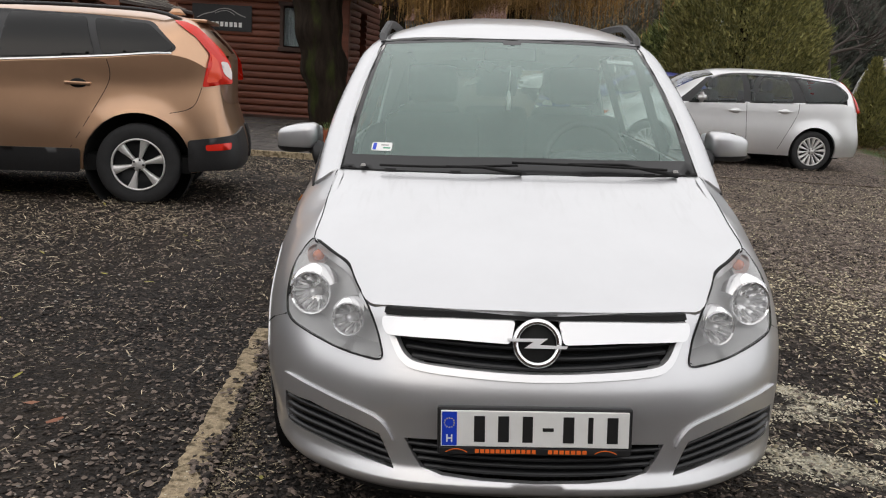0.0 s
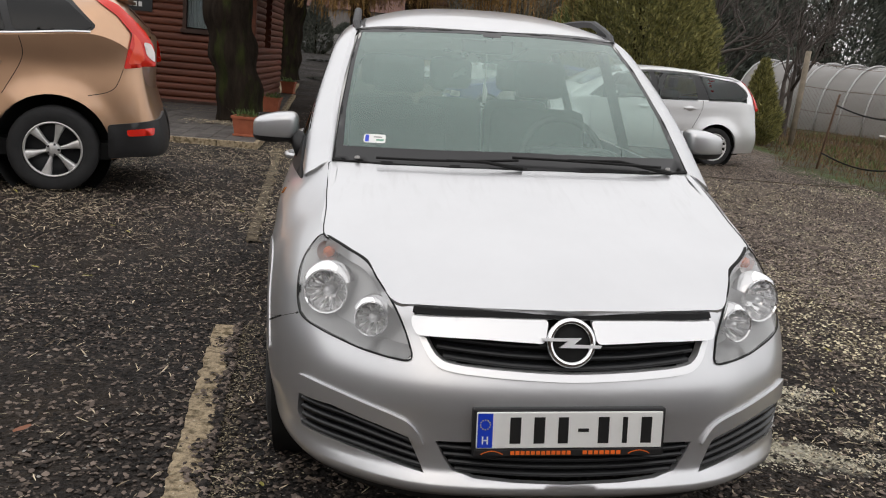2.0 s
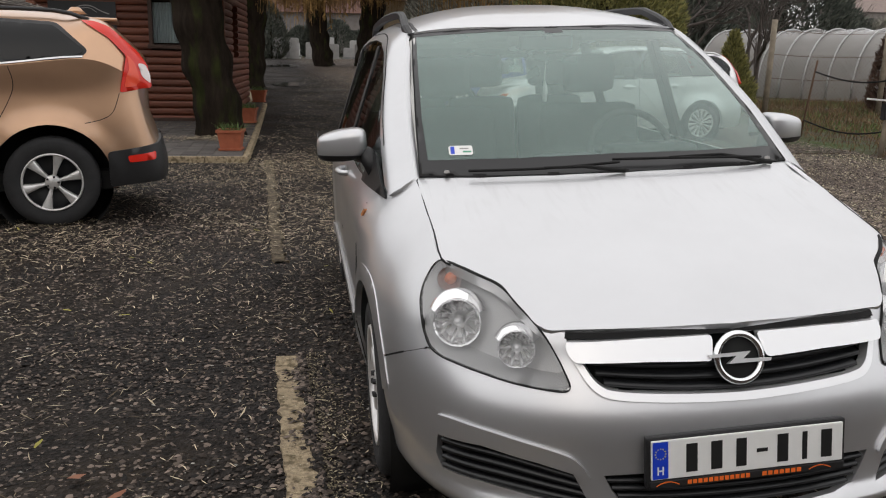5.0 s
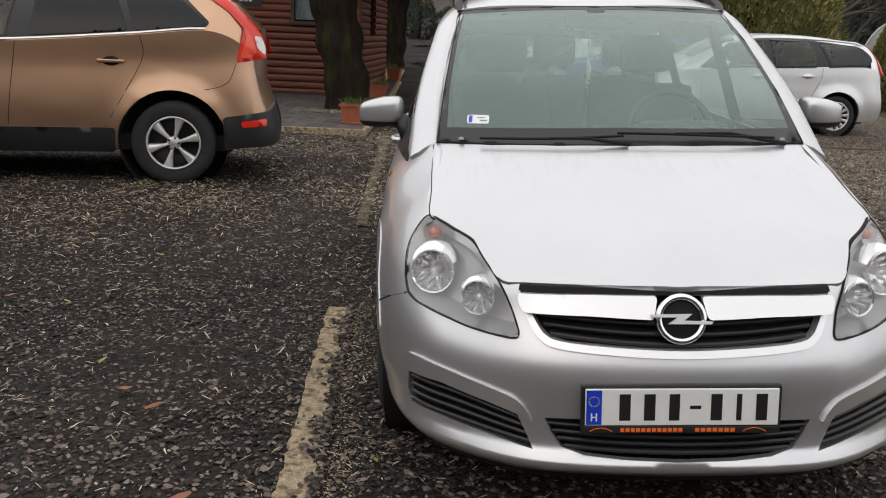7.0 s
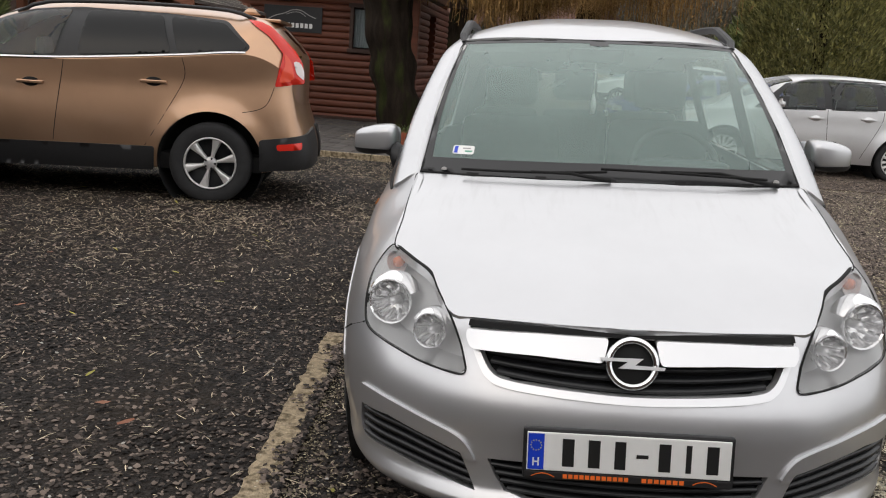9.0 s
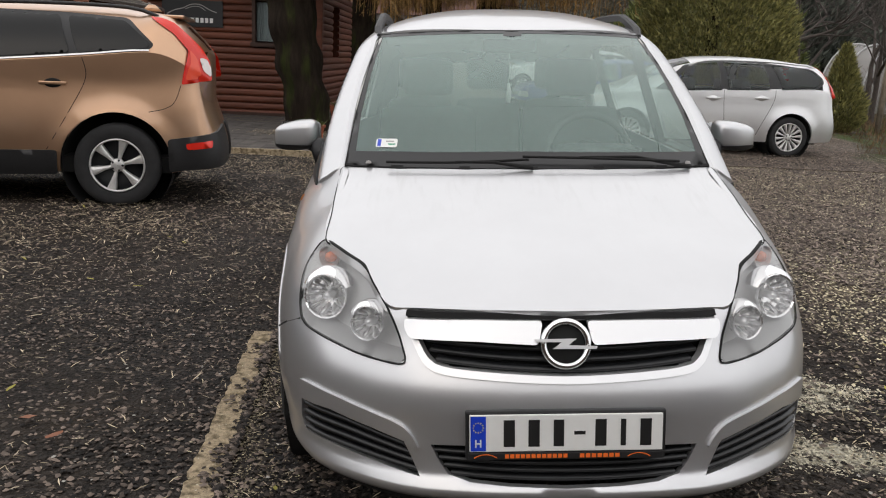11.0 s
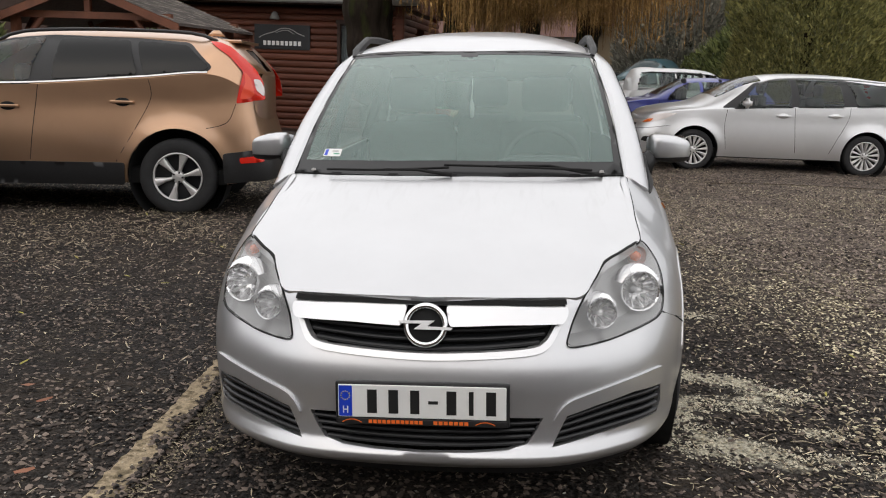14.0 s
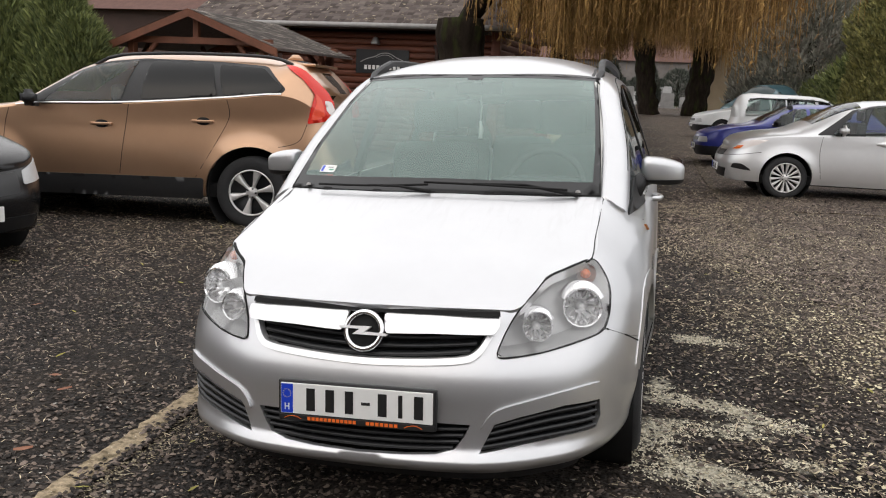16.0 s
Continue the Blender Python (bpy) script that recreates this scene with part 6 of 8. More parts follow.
def build_fence():
    f = thing("wire_fence", pose(0, 0, 0), "wire fence with weathered timber posts and sagging cables", "fence")
    tops = [((10.3, 22.0), 2.45), ((14.1, 23.0), 2.75), ((19.5, 24.4), 2.7)]
    for (x, y), h in tops:
        tube("post", [(x, y, -0.05), (x + 0.06, y, h)], 0.075, M["greywood"], f, 8, "weathered timber post")
    for h in (1.0, 1.6, 2.2):
        for (a, ha), (b, hb) in zip(tops, tops[1:]):
            tube("wire", [(a[0] + (b[0] - a[0]) * k / 8, a[1] + (b[1] - a[1]) * k / 8, h - 0.06 * math.sin(math.pi * k / 8)) for k in range(9)], 0.008, M["rust"], f, 4)
    s = Soup()
    for (a, ha), (b, hb) in zip(tops, tops[1:]):
        L = math.hypot(b[0] - a[0], b[1] - a[1])
        u = Vector(((b[0] - a[0]) / L, (b[1] - a[1]) / L, 0))
        for k in range(int(L / 0.12)):
            for sg in (1, -1):
                p = Vector((a[0], a[1], 0.1)) + u * (k * 0.12)
                e = p + u * sg * 1.5 + Vector((0, 0, 1.5))
                s.tube([p, e], [0.0025, 0.0025], 3)
    tagged(arrays("mesh_wire", s.v, s.t, M["rust"], f), kind="stuff")
    g = thing("cable_barrier", pose(0, 0, 0), "black cable slung between thin rusty rods", "barrier")
    rods = [((7.75, 15.6), (7.95, 15.6), 1.45), ((8.35, 13.7), (8.75, 13.9), 1.5), ((9.6, 9.0), (9.7, 9.0), 1.4)]
    for a, b, h in rods:
        tube("rod", [(a[0], a[1], -0.05), (b[0], b[1], h)], 0.018, M["rust"], g, 6)
    for h in (1.25, 0.38):
        for p, q in zip(rods, rods[1:]):
            A = Vector((*p[0], 0)).lerp(Vector((*p[1], 0)), h / p[2])
            B = Vector((*q[0], 0)).lerp(Vector((*q[1], 0)), h / q[2])
            tube("cable", [A.lerp(B, k / 10) + Vector((0, 0, h - 0.16 * math.sin(math.pi * k / 10))) for k in range(11)], 0.015, M["seam"], g, 6)
    s2 = thing("board_stand", pose(7.22, 12.35, 0), "white board on a short timber post with a black box", "stand")
    tube("post", [(0, 0, -0.05), (0.06, 0, 0.88)], 0.045, M["greywood"], s2, 6)
    boxpart("board", (-0.25, -0.2, 0.88), (0.34, 0.2, 0.905), M["plate"], s2, 0.004, m=Matrix.Rotation(radians(4), 4, "Y"))
    boxpart("box", (-0.06, -0.08, 0.62), (0.08, 0.02, 0.86), M["plastic"], s2, 0.01)
    for i, (x, y, L, a) in enumerate(((7.3, 15.4, 2.2, 68), (7.2, 13.4, 1.7, 28), (6.6, 13.0, 1.5, -20), (8.6, 10.9, 2.8, -52))):
        b = thing("timber_plank", pose(x, y, 0.03, 0, 2, a), "weathered plank lying on the garden edge", "plank", "planks along the garden")
        boxpart("plank", (-L / 2, -0.07, -0.03), (L / 2, 0.07, 0.04), M["greywood"], b, 0.01)


build_fence()

# ---- far things ----
def house(x, y, w, d, h, rz, wall, label, rot=0, tiles="rooftile"):
    b = thing("house", pose(x, y, ground_z(x, y), 0, 0, rot), label, "house", "far houses")
    boxpart("wall", (-w / 2, 0, -0.2), (w / 2, d, h), wall, b)
    bm = bmesh.new()
    v = [bm.verts.new(p) for p in ((-w / 2 - 0.4, -0.4, h), (w / 2 + 0.4, -0.4, h), (w / 2 + 0.4, d + 0.4, h), (-w / 2 - 0.4, d + 0.4, h), (-w / 2 - 0.4, d / 2, rz), (w / 2 + 0.4, d / 2, rz))]
    for q in ((0, 1, 5, 4), (2, 3, 4, 5), (0, 4, 3), (1, 2, 5), (3, 2, 1, 0)):
        bm.faces.new([v[i] for i in q])
    part("roof", bm, M[tiles], b)
    for k in range(max(1, int(w / 3))):
        cx = -w / 2 + (k + 0.5) * w / max(1, int(w / 3))
        boxpart("window", (cx - 0.5, -0.03, 1.0), (cx + 0.5, 0.02, 2.2), M["smoke"], b)


house(5.6, 50.0, 8.0, 8.0, 3.4, 5.6, M["render_wall"], "cream rendered house with a tiled roof", 0)
house(-4.0, 78.0, 26.0, 9.0, 3.6, 6.5, M["dullwall"], "dull grey long building behind the memorial stones")
house(-17.0, 24.0, 9.0, 7.0, 3.3, 5.6, M["logdark"], "dark timber house with a red tiled roof")
for k, (bx, by, bh) in enumerate(((38, 62, 4.0), (43, 66, 4.6), (48, 64, 3.8), (54, 70, 5.0), (60, 68, 4.2), (66, 74, 5.2), (73, 78, 5.0), (34, 70, 5.0))):
    thuja(bx, by, 3.4, bh, 80 + k, M["haze"], "grey-brown winter hedge beyond the garden", 5000, "hedge_bush", 0.5, leaf=2.4)
house(96.0, 150.0, 14.0, 8.0, 3.2, 6.0, M["dullwall"], "distant village house with a tiled roof greyed for mist", 0, "hazetile")
house(125.0, 165.0, 14.0, 8.0, 3.2, 6.0, M["dullwall"], "distant village house with a tiled roof greyed for mist", 0, "hazetile")


def memorials():
    rnd = random.Random(9)
    for k in range(46):
        x, y = rnd.uniform(-14, 3.0), rnd.uniform(58, 70)
        h, w = rnd.uniform(0.7, 1.5), rnd.uniform(0.5, 0.9)
        st = thing("memorial_stone", pose(x, y, ground_z(x, y)), "upright pale memorial stone", "gravestone", "memorial stones")
        bm = bmesh.new()
        pr = rounded([(-w / 2, 0), (w / 2, 0), (w / 2, h), (-w / 2, h)], 0.12, 3)
        a = [bm.verts.new((px, 0, pz)) for px, pz in pr]
        b = [bm.verts.new((px, 0.16, pz)) for px, pz in pr]
        bm.faces.new(a)
        bm.faces.new(b[::-1])
        for i in range(len(a)):
            bm.faces.new((a[i - 1], b[i - 1], b[i], a[i]))
        part("slab", bm, M["stone"], st)
        boxpart("base", (-w / 2 - 0.1, -0.1, -0.05), (w / 2 + 0.1, 1.2, 0.12), M["stone"], st)


memorials()
for k, (bx, by, br, bh) in enumerate(((-12.5, 72.5, 1.6, 2.6), (-9.4, 71.8, 1.3, 2.0), (-6.4, 72.6, 1.5, 3.0), (-3.4, 71.6, 1.2, 2.2), (-0.6, 72.4, 1.5, 2.8), (2.2, 71.8, 1.3, 2.4), (-2.1, 60.2, 0.6, 2.6), (-10.2, 59.5, 0.7, 3.0))):
    thuja(bx, by, br, bh, 100 + k, M["spruce"], "dark clipped evergreen among the memorial stones", 7000, "evergreen_bush", 0.5, leaf=1.0)


# ---- unseen walls added behind and beside the camera to darken reflections ----
tagged(boxpart("boundary_wall_1", (-24, -11.3, -0.2), (30, -11.0, 5.4), M["logdark"]), "unseen dark wall added to darken reflections in the cars", "wall", kind="structure")
tagged(boxpart("boundary_wall_2", (-24.3, -11.3, -0.2), (-24.0, 14.0, 5.4), M["logdark"]), "unseen dark wall added to darken reflections in the cars", "wall", kind="structure")


# ---- the silver minivan in the middle of the yard ----
VAN_AT = pose(0.336, 2.37, 0.02, 0, -2.35, 2.2)
ZFRONT = [(0.16, 0.10), (0.215, 0.06), (0.245, 0.012), (0.262, -0.002), (0.275, 0.004), (0.295, 0.026), (0.33, 0.034), (0.36, 0.037), (0.42, 0.040), (0.48, 0.042), (0.54, 0.055), (0.60, 0.085), (0.66, 0.12), (0.72, 0.138), (0.78, 0.17), (0.86, 0.22)]
ZSIDE = [(0.16, 0.06), (0.24, 0.03), (0.32, 0.012), (0.42, 0), (0.55, 0), (0.7, 0.002), (0.9, 0.006)]
ZDEPTH = [(0.2, 0.12), (0.35, 0.115), (0.55, 0.135), (0.8, 0.18), (1.1, 0.20), (1.5, 0.075), (2.0, 0.055), (4.4, 0.055)]
ZLOW = [(0.2, 0.50), (0.5, 0.54), (0.8, 0.62), (1.1, 0.72), (1.5, 0.80), (4.4, 0.80)]
ZSEAM = [(0.2, 0.73), (0.35, 0.79), (0.55, 0.86), (0.8, 0.94), (1.1, 1.02), (1.5, 0.97), (4.4, 1.0)]
AXLES, TYRE = (0.985, 3.69), 0.316


def minivan_inset(s, z, x, y, nx, ny):
    side = lerp_table(ZSIDE, z) + lerp_table(ZDEPTH, y) * max(0, min(1.3, (z - lerp_table(ZLOW, y)) / (lerp_table(ZSEAM, y) - lerp_table(ZLOW, y)))) ** 2.2
    f = max(0, -ny) ** 1.3
    flare = 0.0
    for wy in AXLES:
        q = math.hypot(y - wy, z - TYRE)
        flare += 0.009 * (1 - smoothstep(0.385, 0.50, q)) * smoothstep(0.0, 0.16, z - 0.26)
    rear = max(0, ny) ** 1.5 * (0.02 + 0.05 * max(0, z - 0.6))
    return side * (1 - f) + lerp_table(ZFRONT, z) * f + rear - flare * max(0, abs(nx) - 0.5) * 2


ZW = Wrap([(0, 0), (0.2, 0.006), (0.38, 0.03), (0.5, 0.075), (0.61, 0.145), (0.70, 0.225), (0.768, 0.325), (0.822, 0.455), (0.858, 0.61), (0.878, 0.80), (0.892, 1.05), (0.90, 1.4), (0.90, 2.2), (0.90, 3.3), (0.885, 3.9), (0.84, 4.2), (0.72, 4.38), (0.5, 4.45), (0, 4.467)], minivan_inset)


def nose_surf(u, v, off=0.0):
    p = ZW(abs(u), v, off)
    return Vector((p.x if u >= 0 else -p.x, p.y, p.z))


def hood_z(x, y):
    return lerp_table([(0.10, 0.722), (0.13, 0.742), (0.2, 0.785), (0.35, 0.852), (0.55, 0.917), (0.8, 0.992), (0.95, 1.033), (1.1, 1.074)], y) - lerp_table([(0.13, 0.27), (0.216, 0.25), (0.28, 0.20), (0.335, 0.16), (0.40, 0.118), (0.48, 0.112), (0.55, 0.12), (1.1, 0.114)], y) * x * x


def hood_surf(x, y, off=0.0):
    return Vector((x, y - off * 0.3, hood_z(x, y) + off))


def screen_surf(u, v, off=0.0):
    """The windscreen: u across from -1 to 1, v up from 0 to 1."""
    bow = math.sin(math.pi * v)
    x = u * (0.686 + (0.590 - 0.686) * v)
    y = (0.935 + 0.155 * u * u) * (1 - v) + (1.845 + 0.10 * u * u) * v - 0.012 * bow
    z = (1.030 - 0.008 * u * u) * (1 - v) + (1.532 - 0.015 * u * u) * v + 0.030 * bow
    return Vector((x, y - off * 0.5, z + off * 0.86))


BELT = [(1.1, 0.955), (1.5, 0.965), (2.5, 0.985), (3.5, 1.0), (4.3, 1.0)]
CANT = [(1.05, 1.0), (1.09, 1.022), (1.5, 1.283), (1.8, 1.45), (1.945, 1.517), (2.2, 1.548), (2.6, 1.562), (3.2, 1.555), (3.8, 1.51), (4.25, 1.43)]
ROOFEDGE = [(1.8, 1.49), (1.945, 1.517), (2.2, 1.548), (2.6, 1.562), (3.2, 1.555), (3.8, 1.51), (4.25, 1.43)]
ROOFTOP = [(1.8, 1.515), (1.845, 1.532), (1.95, 1.568), (2.1, 1.608), (2.3, 1.638), (2.6, 1.658), (3.2, 1.652), (3.8, 1.602), (4.25, 1.49)]


def cabin_side(y, z, off=0.0):
    """Pillars and side glass, leaning in towards the roof and rounded at their edge."""
    x = lerp_table([(1.05, 0.767), (1.1, 0.782), (1.5, 0.842), (2.0, 0.857), (3.5, 0.852), (4.0, 0.81), (4.3, 0.75)], y) - 0.347 * (z - lerp_table(BELT, y))
    x -= 0.062 * max(0, 1 - max(0, lerp_table(CANT, y) - z) / 0.085) ** 2
    return Vector((x + off * 0.93, y, z + off * 0.36))


def roof_surf(u, y, off=0.0):
    """The roof: u across from -1 to 1."""
    ze, zc = lerp_table(ROOFEDGE, y), lerp_table(ROOFTOP, y)
    xe = cabin_side(y, ze).x if y >= 1.945 else 0.595
    return Vector((u * xe, y, zc - (zc - ze) * abs(u) ** 2.8 + off))


def both(pts):
    """A half outline, from the middle outwards and back to the middle, joined with its mirror image."""
    return pts + [(-u, v) for u, v in pts[::-1] if abs(u) > 1e-6]


def arch(y0, r, z_from, z_to, rear=False):
    """Points on a wheel arch, from one height to the other."""
    a0, a1 = math.asin((z_from - TYRE) / r), math.asin((z_to - TYRE) / r)
    sg = 1 if rear else -1
    return [(ZW.at_y(y0 + sg * r * math.cos(a0 + (a1 - a0) * k / 14)), TYRE + r * math.sin(a0 + (a1 - a0) * k / 14)) for k in range(15)]


LAMP = [(1.095, 0.852), (1.108, 0.803), (1.075, 0.757), (1.030, 0.720), (0.985, 0.672), (0.955, 0.643), (0.90, 0.634), (0.823, 0.625), (0.72, 0.612), (0.638, 0.602), (0.55, 0.596), (0.490, 0.594), (0.473, 0.606), (0.495, 0.640), (0.522, 0.676), (0.550, 0.706), (0.582, 0.734), (0.645, 0.768), (0.717, 0.799), (0.80, 0.822), (0.90, 0.839), (1.0, 0.850)]
LAMP = [tuple(0.25 * LAMP[i - 1][k] + 0.5 * LAMP[i][k] + 0.25 * LAMP[(i + 1) % 22][k] for k in (0, 1)) if i in (1, 2, 3, 4, 5, 14, 15, 16, 17, 18, 19, 20) else LAMP[i] for i in range(22)]
GRILLE = [(0.0, 0.728), (0.23, 0.726), (0.498, 0.718), (0.480, 0.687), (0.440, 0.645), (0.398, 0.606), (0.335, 0.583), (0.163, 0.571), (0.0, 0.565)]
LOWGRILLE = [(0.0, 0.392), (0.20, 0.391), (0.374, 0.386), (0.352, 0.345), (0.322, 0.306), (0.26, 0.290), (0.15, 0.284), (0.0, 0.281)]
FOG = [(0.872, 0.421), (0.711, 0.428), (0.55, 0.408), (0.457, 0.387), (0.434, 0.348), (0.403, 0.294), (0.555, 0.315), (0.715, 0.325), (0.862, 0.322), (0.885, 0.36)]


def slats(parent, name, lines, surf, off, thick, material):
    for u0, u1, za, zb, bend in lines:
        vs, fs = [], []
        n = 24
        for i in range(n + 1):
            t = i / n
            u, z = u0 + (u1 - u0) * t, za + (zb - za) * t + bend * math.sin(math.pi * t)
            vs += [surf(u, z + thick, off - 0.02), surf(u, z + thick * 0.7, off), surf(u, z - thick * 0.5, off - 0.002), surf(u, z - thick, off - 0.02)]
        for i in range(n):
            for k in range(3):
                fs.append((i * 4 + k, i * 4 + k + 1, i * 4 + k + 5, i * 4 + k + 4))
        pymesh(name, vs, [f[::-1] for f in fs], material, parent, "", True)


def build_minivan():
    car = thing("minivan", VAN_AT, "silver compact minivan with dark grilles and clear headlamps", "car", "parked cars")
    paint = M["silver"]
    # front bumper with its openings
    seam_s = 1.205
    half = [(0.0, 0.212), (0.25, 0.214), (0.5, 0.215), (0.8, 0.218), (1.0, 0.228)] + arch(AXLES[0], 0.372, 0.24, 0.548)
    half += [(1.08, 0.596), (0.958, 0.640)] + LAMP[6:12] + LAMP[12:17] + [(0.562, 0.732), (0.50, 0.7285), (0.25, 0.731), (0.0, 0.732)]
    bumper = panel("front_bumper", both(half), nose_surf, paint, car, holes=[both(GRILLE), both(LOWGRILLE), FOG, [(-u, v) for u, v in FOG]], step=0.018, flange=0.02)
    # upper grille
    back = panel("grille_back", both(GRILLE), nose_surf, M["seam"], bumper, step=0.05, flange=0, lift=-0.035)
    slats(bumper, "grille_slat", [(-w, w, z, z, -0.016 + b) for w, z, b in ((0.415, 0.657, 0.0), (0.395, 0.634, -0.002), (0.37, 0.611, -0.004), (0.33, 0.591, -0.006))], nose_surf, 0.0, 0.008, M["grille"])
    for sg in (1, -1):
        bar = rounded([(0.062 * sg, 0.7185), (0.25 * sg, 0.7185), (0.496 * sg, 0.7115), (0.488 * sg, 0.690), (0.462 * sg, 0.668), (0.25 * sg, 0.668), (0.075 * sg, 0.662)], 0.012, 3)
        panel("grille_bar", bar, (lambda u, v, o=0.0: nose_surf(u, v, o + 0.006 + 0.022 * (0.722 - v) / 0.055)), M["satin"], bumper, step=0.012, flange=0.02, lift=0.006, flip=sg < 0, label="bright satin chrome grille bar")
    smile = curve_pts([(-0.478, 0.690), (-0.440, 0.648), (-0.392, 0.606), (-0.332, 0.588), (-0.163, 0.577), (0.0, 0.572), (0.163, 0.577), (0.332, 0.588), (0.392, 0.606), (0.440, 0.648), (0.478, 0.690)], 8)
    strip("grille_surround", smile, nose_surf, 0.019, M["satin"], bumper, 0.010, 0.025, "bright chrome grille surround")
    strip("hood_gap", [(u, 0.7265 - 0.004 * (u / 0.56) ** 2) for u in np.linspace(-0.50, 0.50, 40)], nose_surf, 0.015, M["seam"], bumper, 0.004, 0.01)
    # emblem: a plain ring with a slanted bar
    c = nose_surf(0, 0.662, 0.022)
    tilt = Matrix.Translation(c) @ Matrix.Rotation(radians(-18), 4, "X")
    lathe("emblem_disc", [(0.001, -0.004), (0.062, -0.003), (0.064, 0.006)], M["seam"], bumper, 40, "y", tilt)
    ring = [(0.060 + 0.0095 * math.cos(a), -0.006 + 0.010 * math.sin(a)) for a in np.linspace(0, 2 * math.pi, 13)]
    lathe("emblem_ring", ring, M["chrome"], bumper, 48, "y", tilt, "chrome emblem ring")
    bm = bmesh.new()
    zig = [(-0.084, 0.012), (0.028, 0.014), (0.006, -0.004), (0.084, -0.006), (0.080, -0.014), (-0.036, -0.014), (-0.012, 0.004), (-0.080, 0.004)]
    fr = [bm.verts.new(tilt @ Vector((x, -0.017, z))) for x, z in zig]
    bk = [bm.verts.new(tilt @ Vector((x, -0.006, z))) for x, z in zig]
    bm.faces.new(fr)
    for i in range(len(fr)):
        bm.faces.new((fr[i - 1], bk[i - 1], bk[i], fr[i]))
    part("emblem_bar", bm, M["satin"], bumper, "chrome emblem bar")
    # lower grille
    panel("lower_grille_back", both(LOWGRILLE), nose_surf, M["seam"], bumper, step=0.05, flange=0, lift=-0.04)
    slats(bumper, "lower_grille_slat", [(-w, w, z, z, -0.008) for w, z in ((0.365, 0.366), (0.35, 0.345), (0.335, 0.325), (0.315, 0.305))], nose_surf, -0.006, 0.0075, M["grille"])
    # fog panels and the raised trim over them
    for sg in (1, -1):
        sf = ZW if sg > 0 else mirrored(ZW)
        ins = panel("fog_panel", FOG, sf, M["seam"], bumper, step=0.04, flange=0, lift=-0.035, flip=sg < 0)
        rows = [(0.44, 0.862, 0.372 - 0.021 * i, 0.405 - 0.0255 * i, 0.017 - 0.002 * i) for i in range(4)]
        rows = [(a - 0.012 * i, b, c, d, e) for i, (a, b, c, d, e) in enumerate(rows)]
        slats(bumper, "fog_panel_slat", rows, sf, 0.0, 0.0085, M["grille"])
        trim = [(0.862, 0.484), (0.80, 0.486), (0.709, 0.479), (0.62, 0.468), (0.54, 0.455), (0.480, 0.441), (0.448, 0.426), (0.424, 0.402), (0.408, 0.375), (0.428, 0.372), (0.452, 0.392), (0.55, 0.413), (0.711, 0.433), (0.868, 0.426)]
        trim = curve_pts(trim[:9], 4) + trim[9:]
        panel("bumper_trim", trim, sf, paint, bumper, step=0.012, flange=0.016, lift=0.010, flip=sg < 0)
    # lower valance below the bumper
    panel("valance", [(-0.9, 0.225), (0.9, 0.225), (0.88, 0.165), (-0.88, 0.165)], nose_surf, M["plastic"], car, step=0.05, flange=0.01, lift=-0.03)
    # hood
    HOODSIDE = [(p.x + 0.004, p.y - 0.002) for p in (ZW(u, v) for u, v in LAMP[17:] + [(1.085, 0.856)])]
    edge = [(0.0, 0.132), (0.15, 0.141), (0.30, 0.164), (0.42, 0.194), (0.478, 0.216)] + HOODSIDE + [(0.690, 0.70), (0.692, 0.85), (0.690, 1.0), (0.684, 1.085), (0.60, 1.052), (0.45, 1.0), (0.30, 0.965), (0.15, 0.945), (0.0, 0.938)]
    edge = curve_pts(edge[:-1], 3)[:-1] + [edge[-2], edge[-1]]
    hood = panel("hood", both(edge), hood_surf, M["silverhood"], car, step=0.04, flange=0.03, flip=False)
    strip("hood_seam", [q for q in edge if q[0] > 0.47 and 0.50 < q[1] < 1.09], hood_surf, 0.0032, M["seam"], hood, 0.0012, 0.006)
    strip("hood_seam", [(-u, v) for u, v in edge if u > 0.47 and 0.50 < v < 1.09], hood_surf, 0.0032, M["seam"], hood, 0.0012, 0.006)
    for sg in (1, -1):
        lathe("washer_jet", [(0.001, 0.010), (0.008, 0.008), (0.011, 0.0)], M["gutter"], hood, 10, "z", Matrix.Translation(screen_surf(0.86 * sg, 0.012, 0.004)))
    # black box added under the hood to block light and the view through
    boxpart("engine_bay", (-0.42, 0.30, 0.26), (0.42, 1.15, 0.66), M["seam"], car)
    for sg in (1, -1):
        sf = ZW if sg > 0 else mirrored(ZW)
        gs = cabin_side if sg > 0 else mirrored(cabin_side)
        fl = sg < 0
        # headlamp: housing, two bowls, indicator, lens
        lamp = panel("headlamp", LAMP, sf, M["lens"], car, step=0.03, flange=0.0, flip=fl, lift=0.004, label="clear headlamp with two round reflectors")
        cen = (sum(u for u, v in LAMP) / len(LAMP), sum(v for u, v in LAMP) / len(LAMP))
        house_poly = [(cen[0] + (u - cen[0]) * 0.985, cen[1] + (v - cen[1]) * 0.985) for u, v in LAMP]
        wall, wf = [], []
        for u, v in house_poly:
            wall += [sf(u, v, 0.0), sf(cen[0] + (u - cen[0]) * 0.9, cen[1] + (v - cen[1]) * 0.9, -0.085)]
        k = len(house_poly)
        wf = [(2 * i, 2 * ((i + 1) % k), 2 * ((i + 1) % k) + 1, 2 * i + 1) for i in range(k)]
        pymesh("lamp_wall", wall, wf if fl else [f[::-1] for f in wf], M["lampgrey"], lamp, "", True)
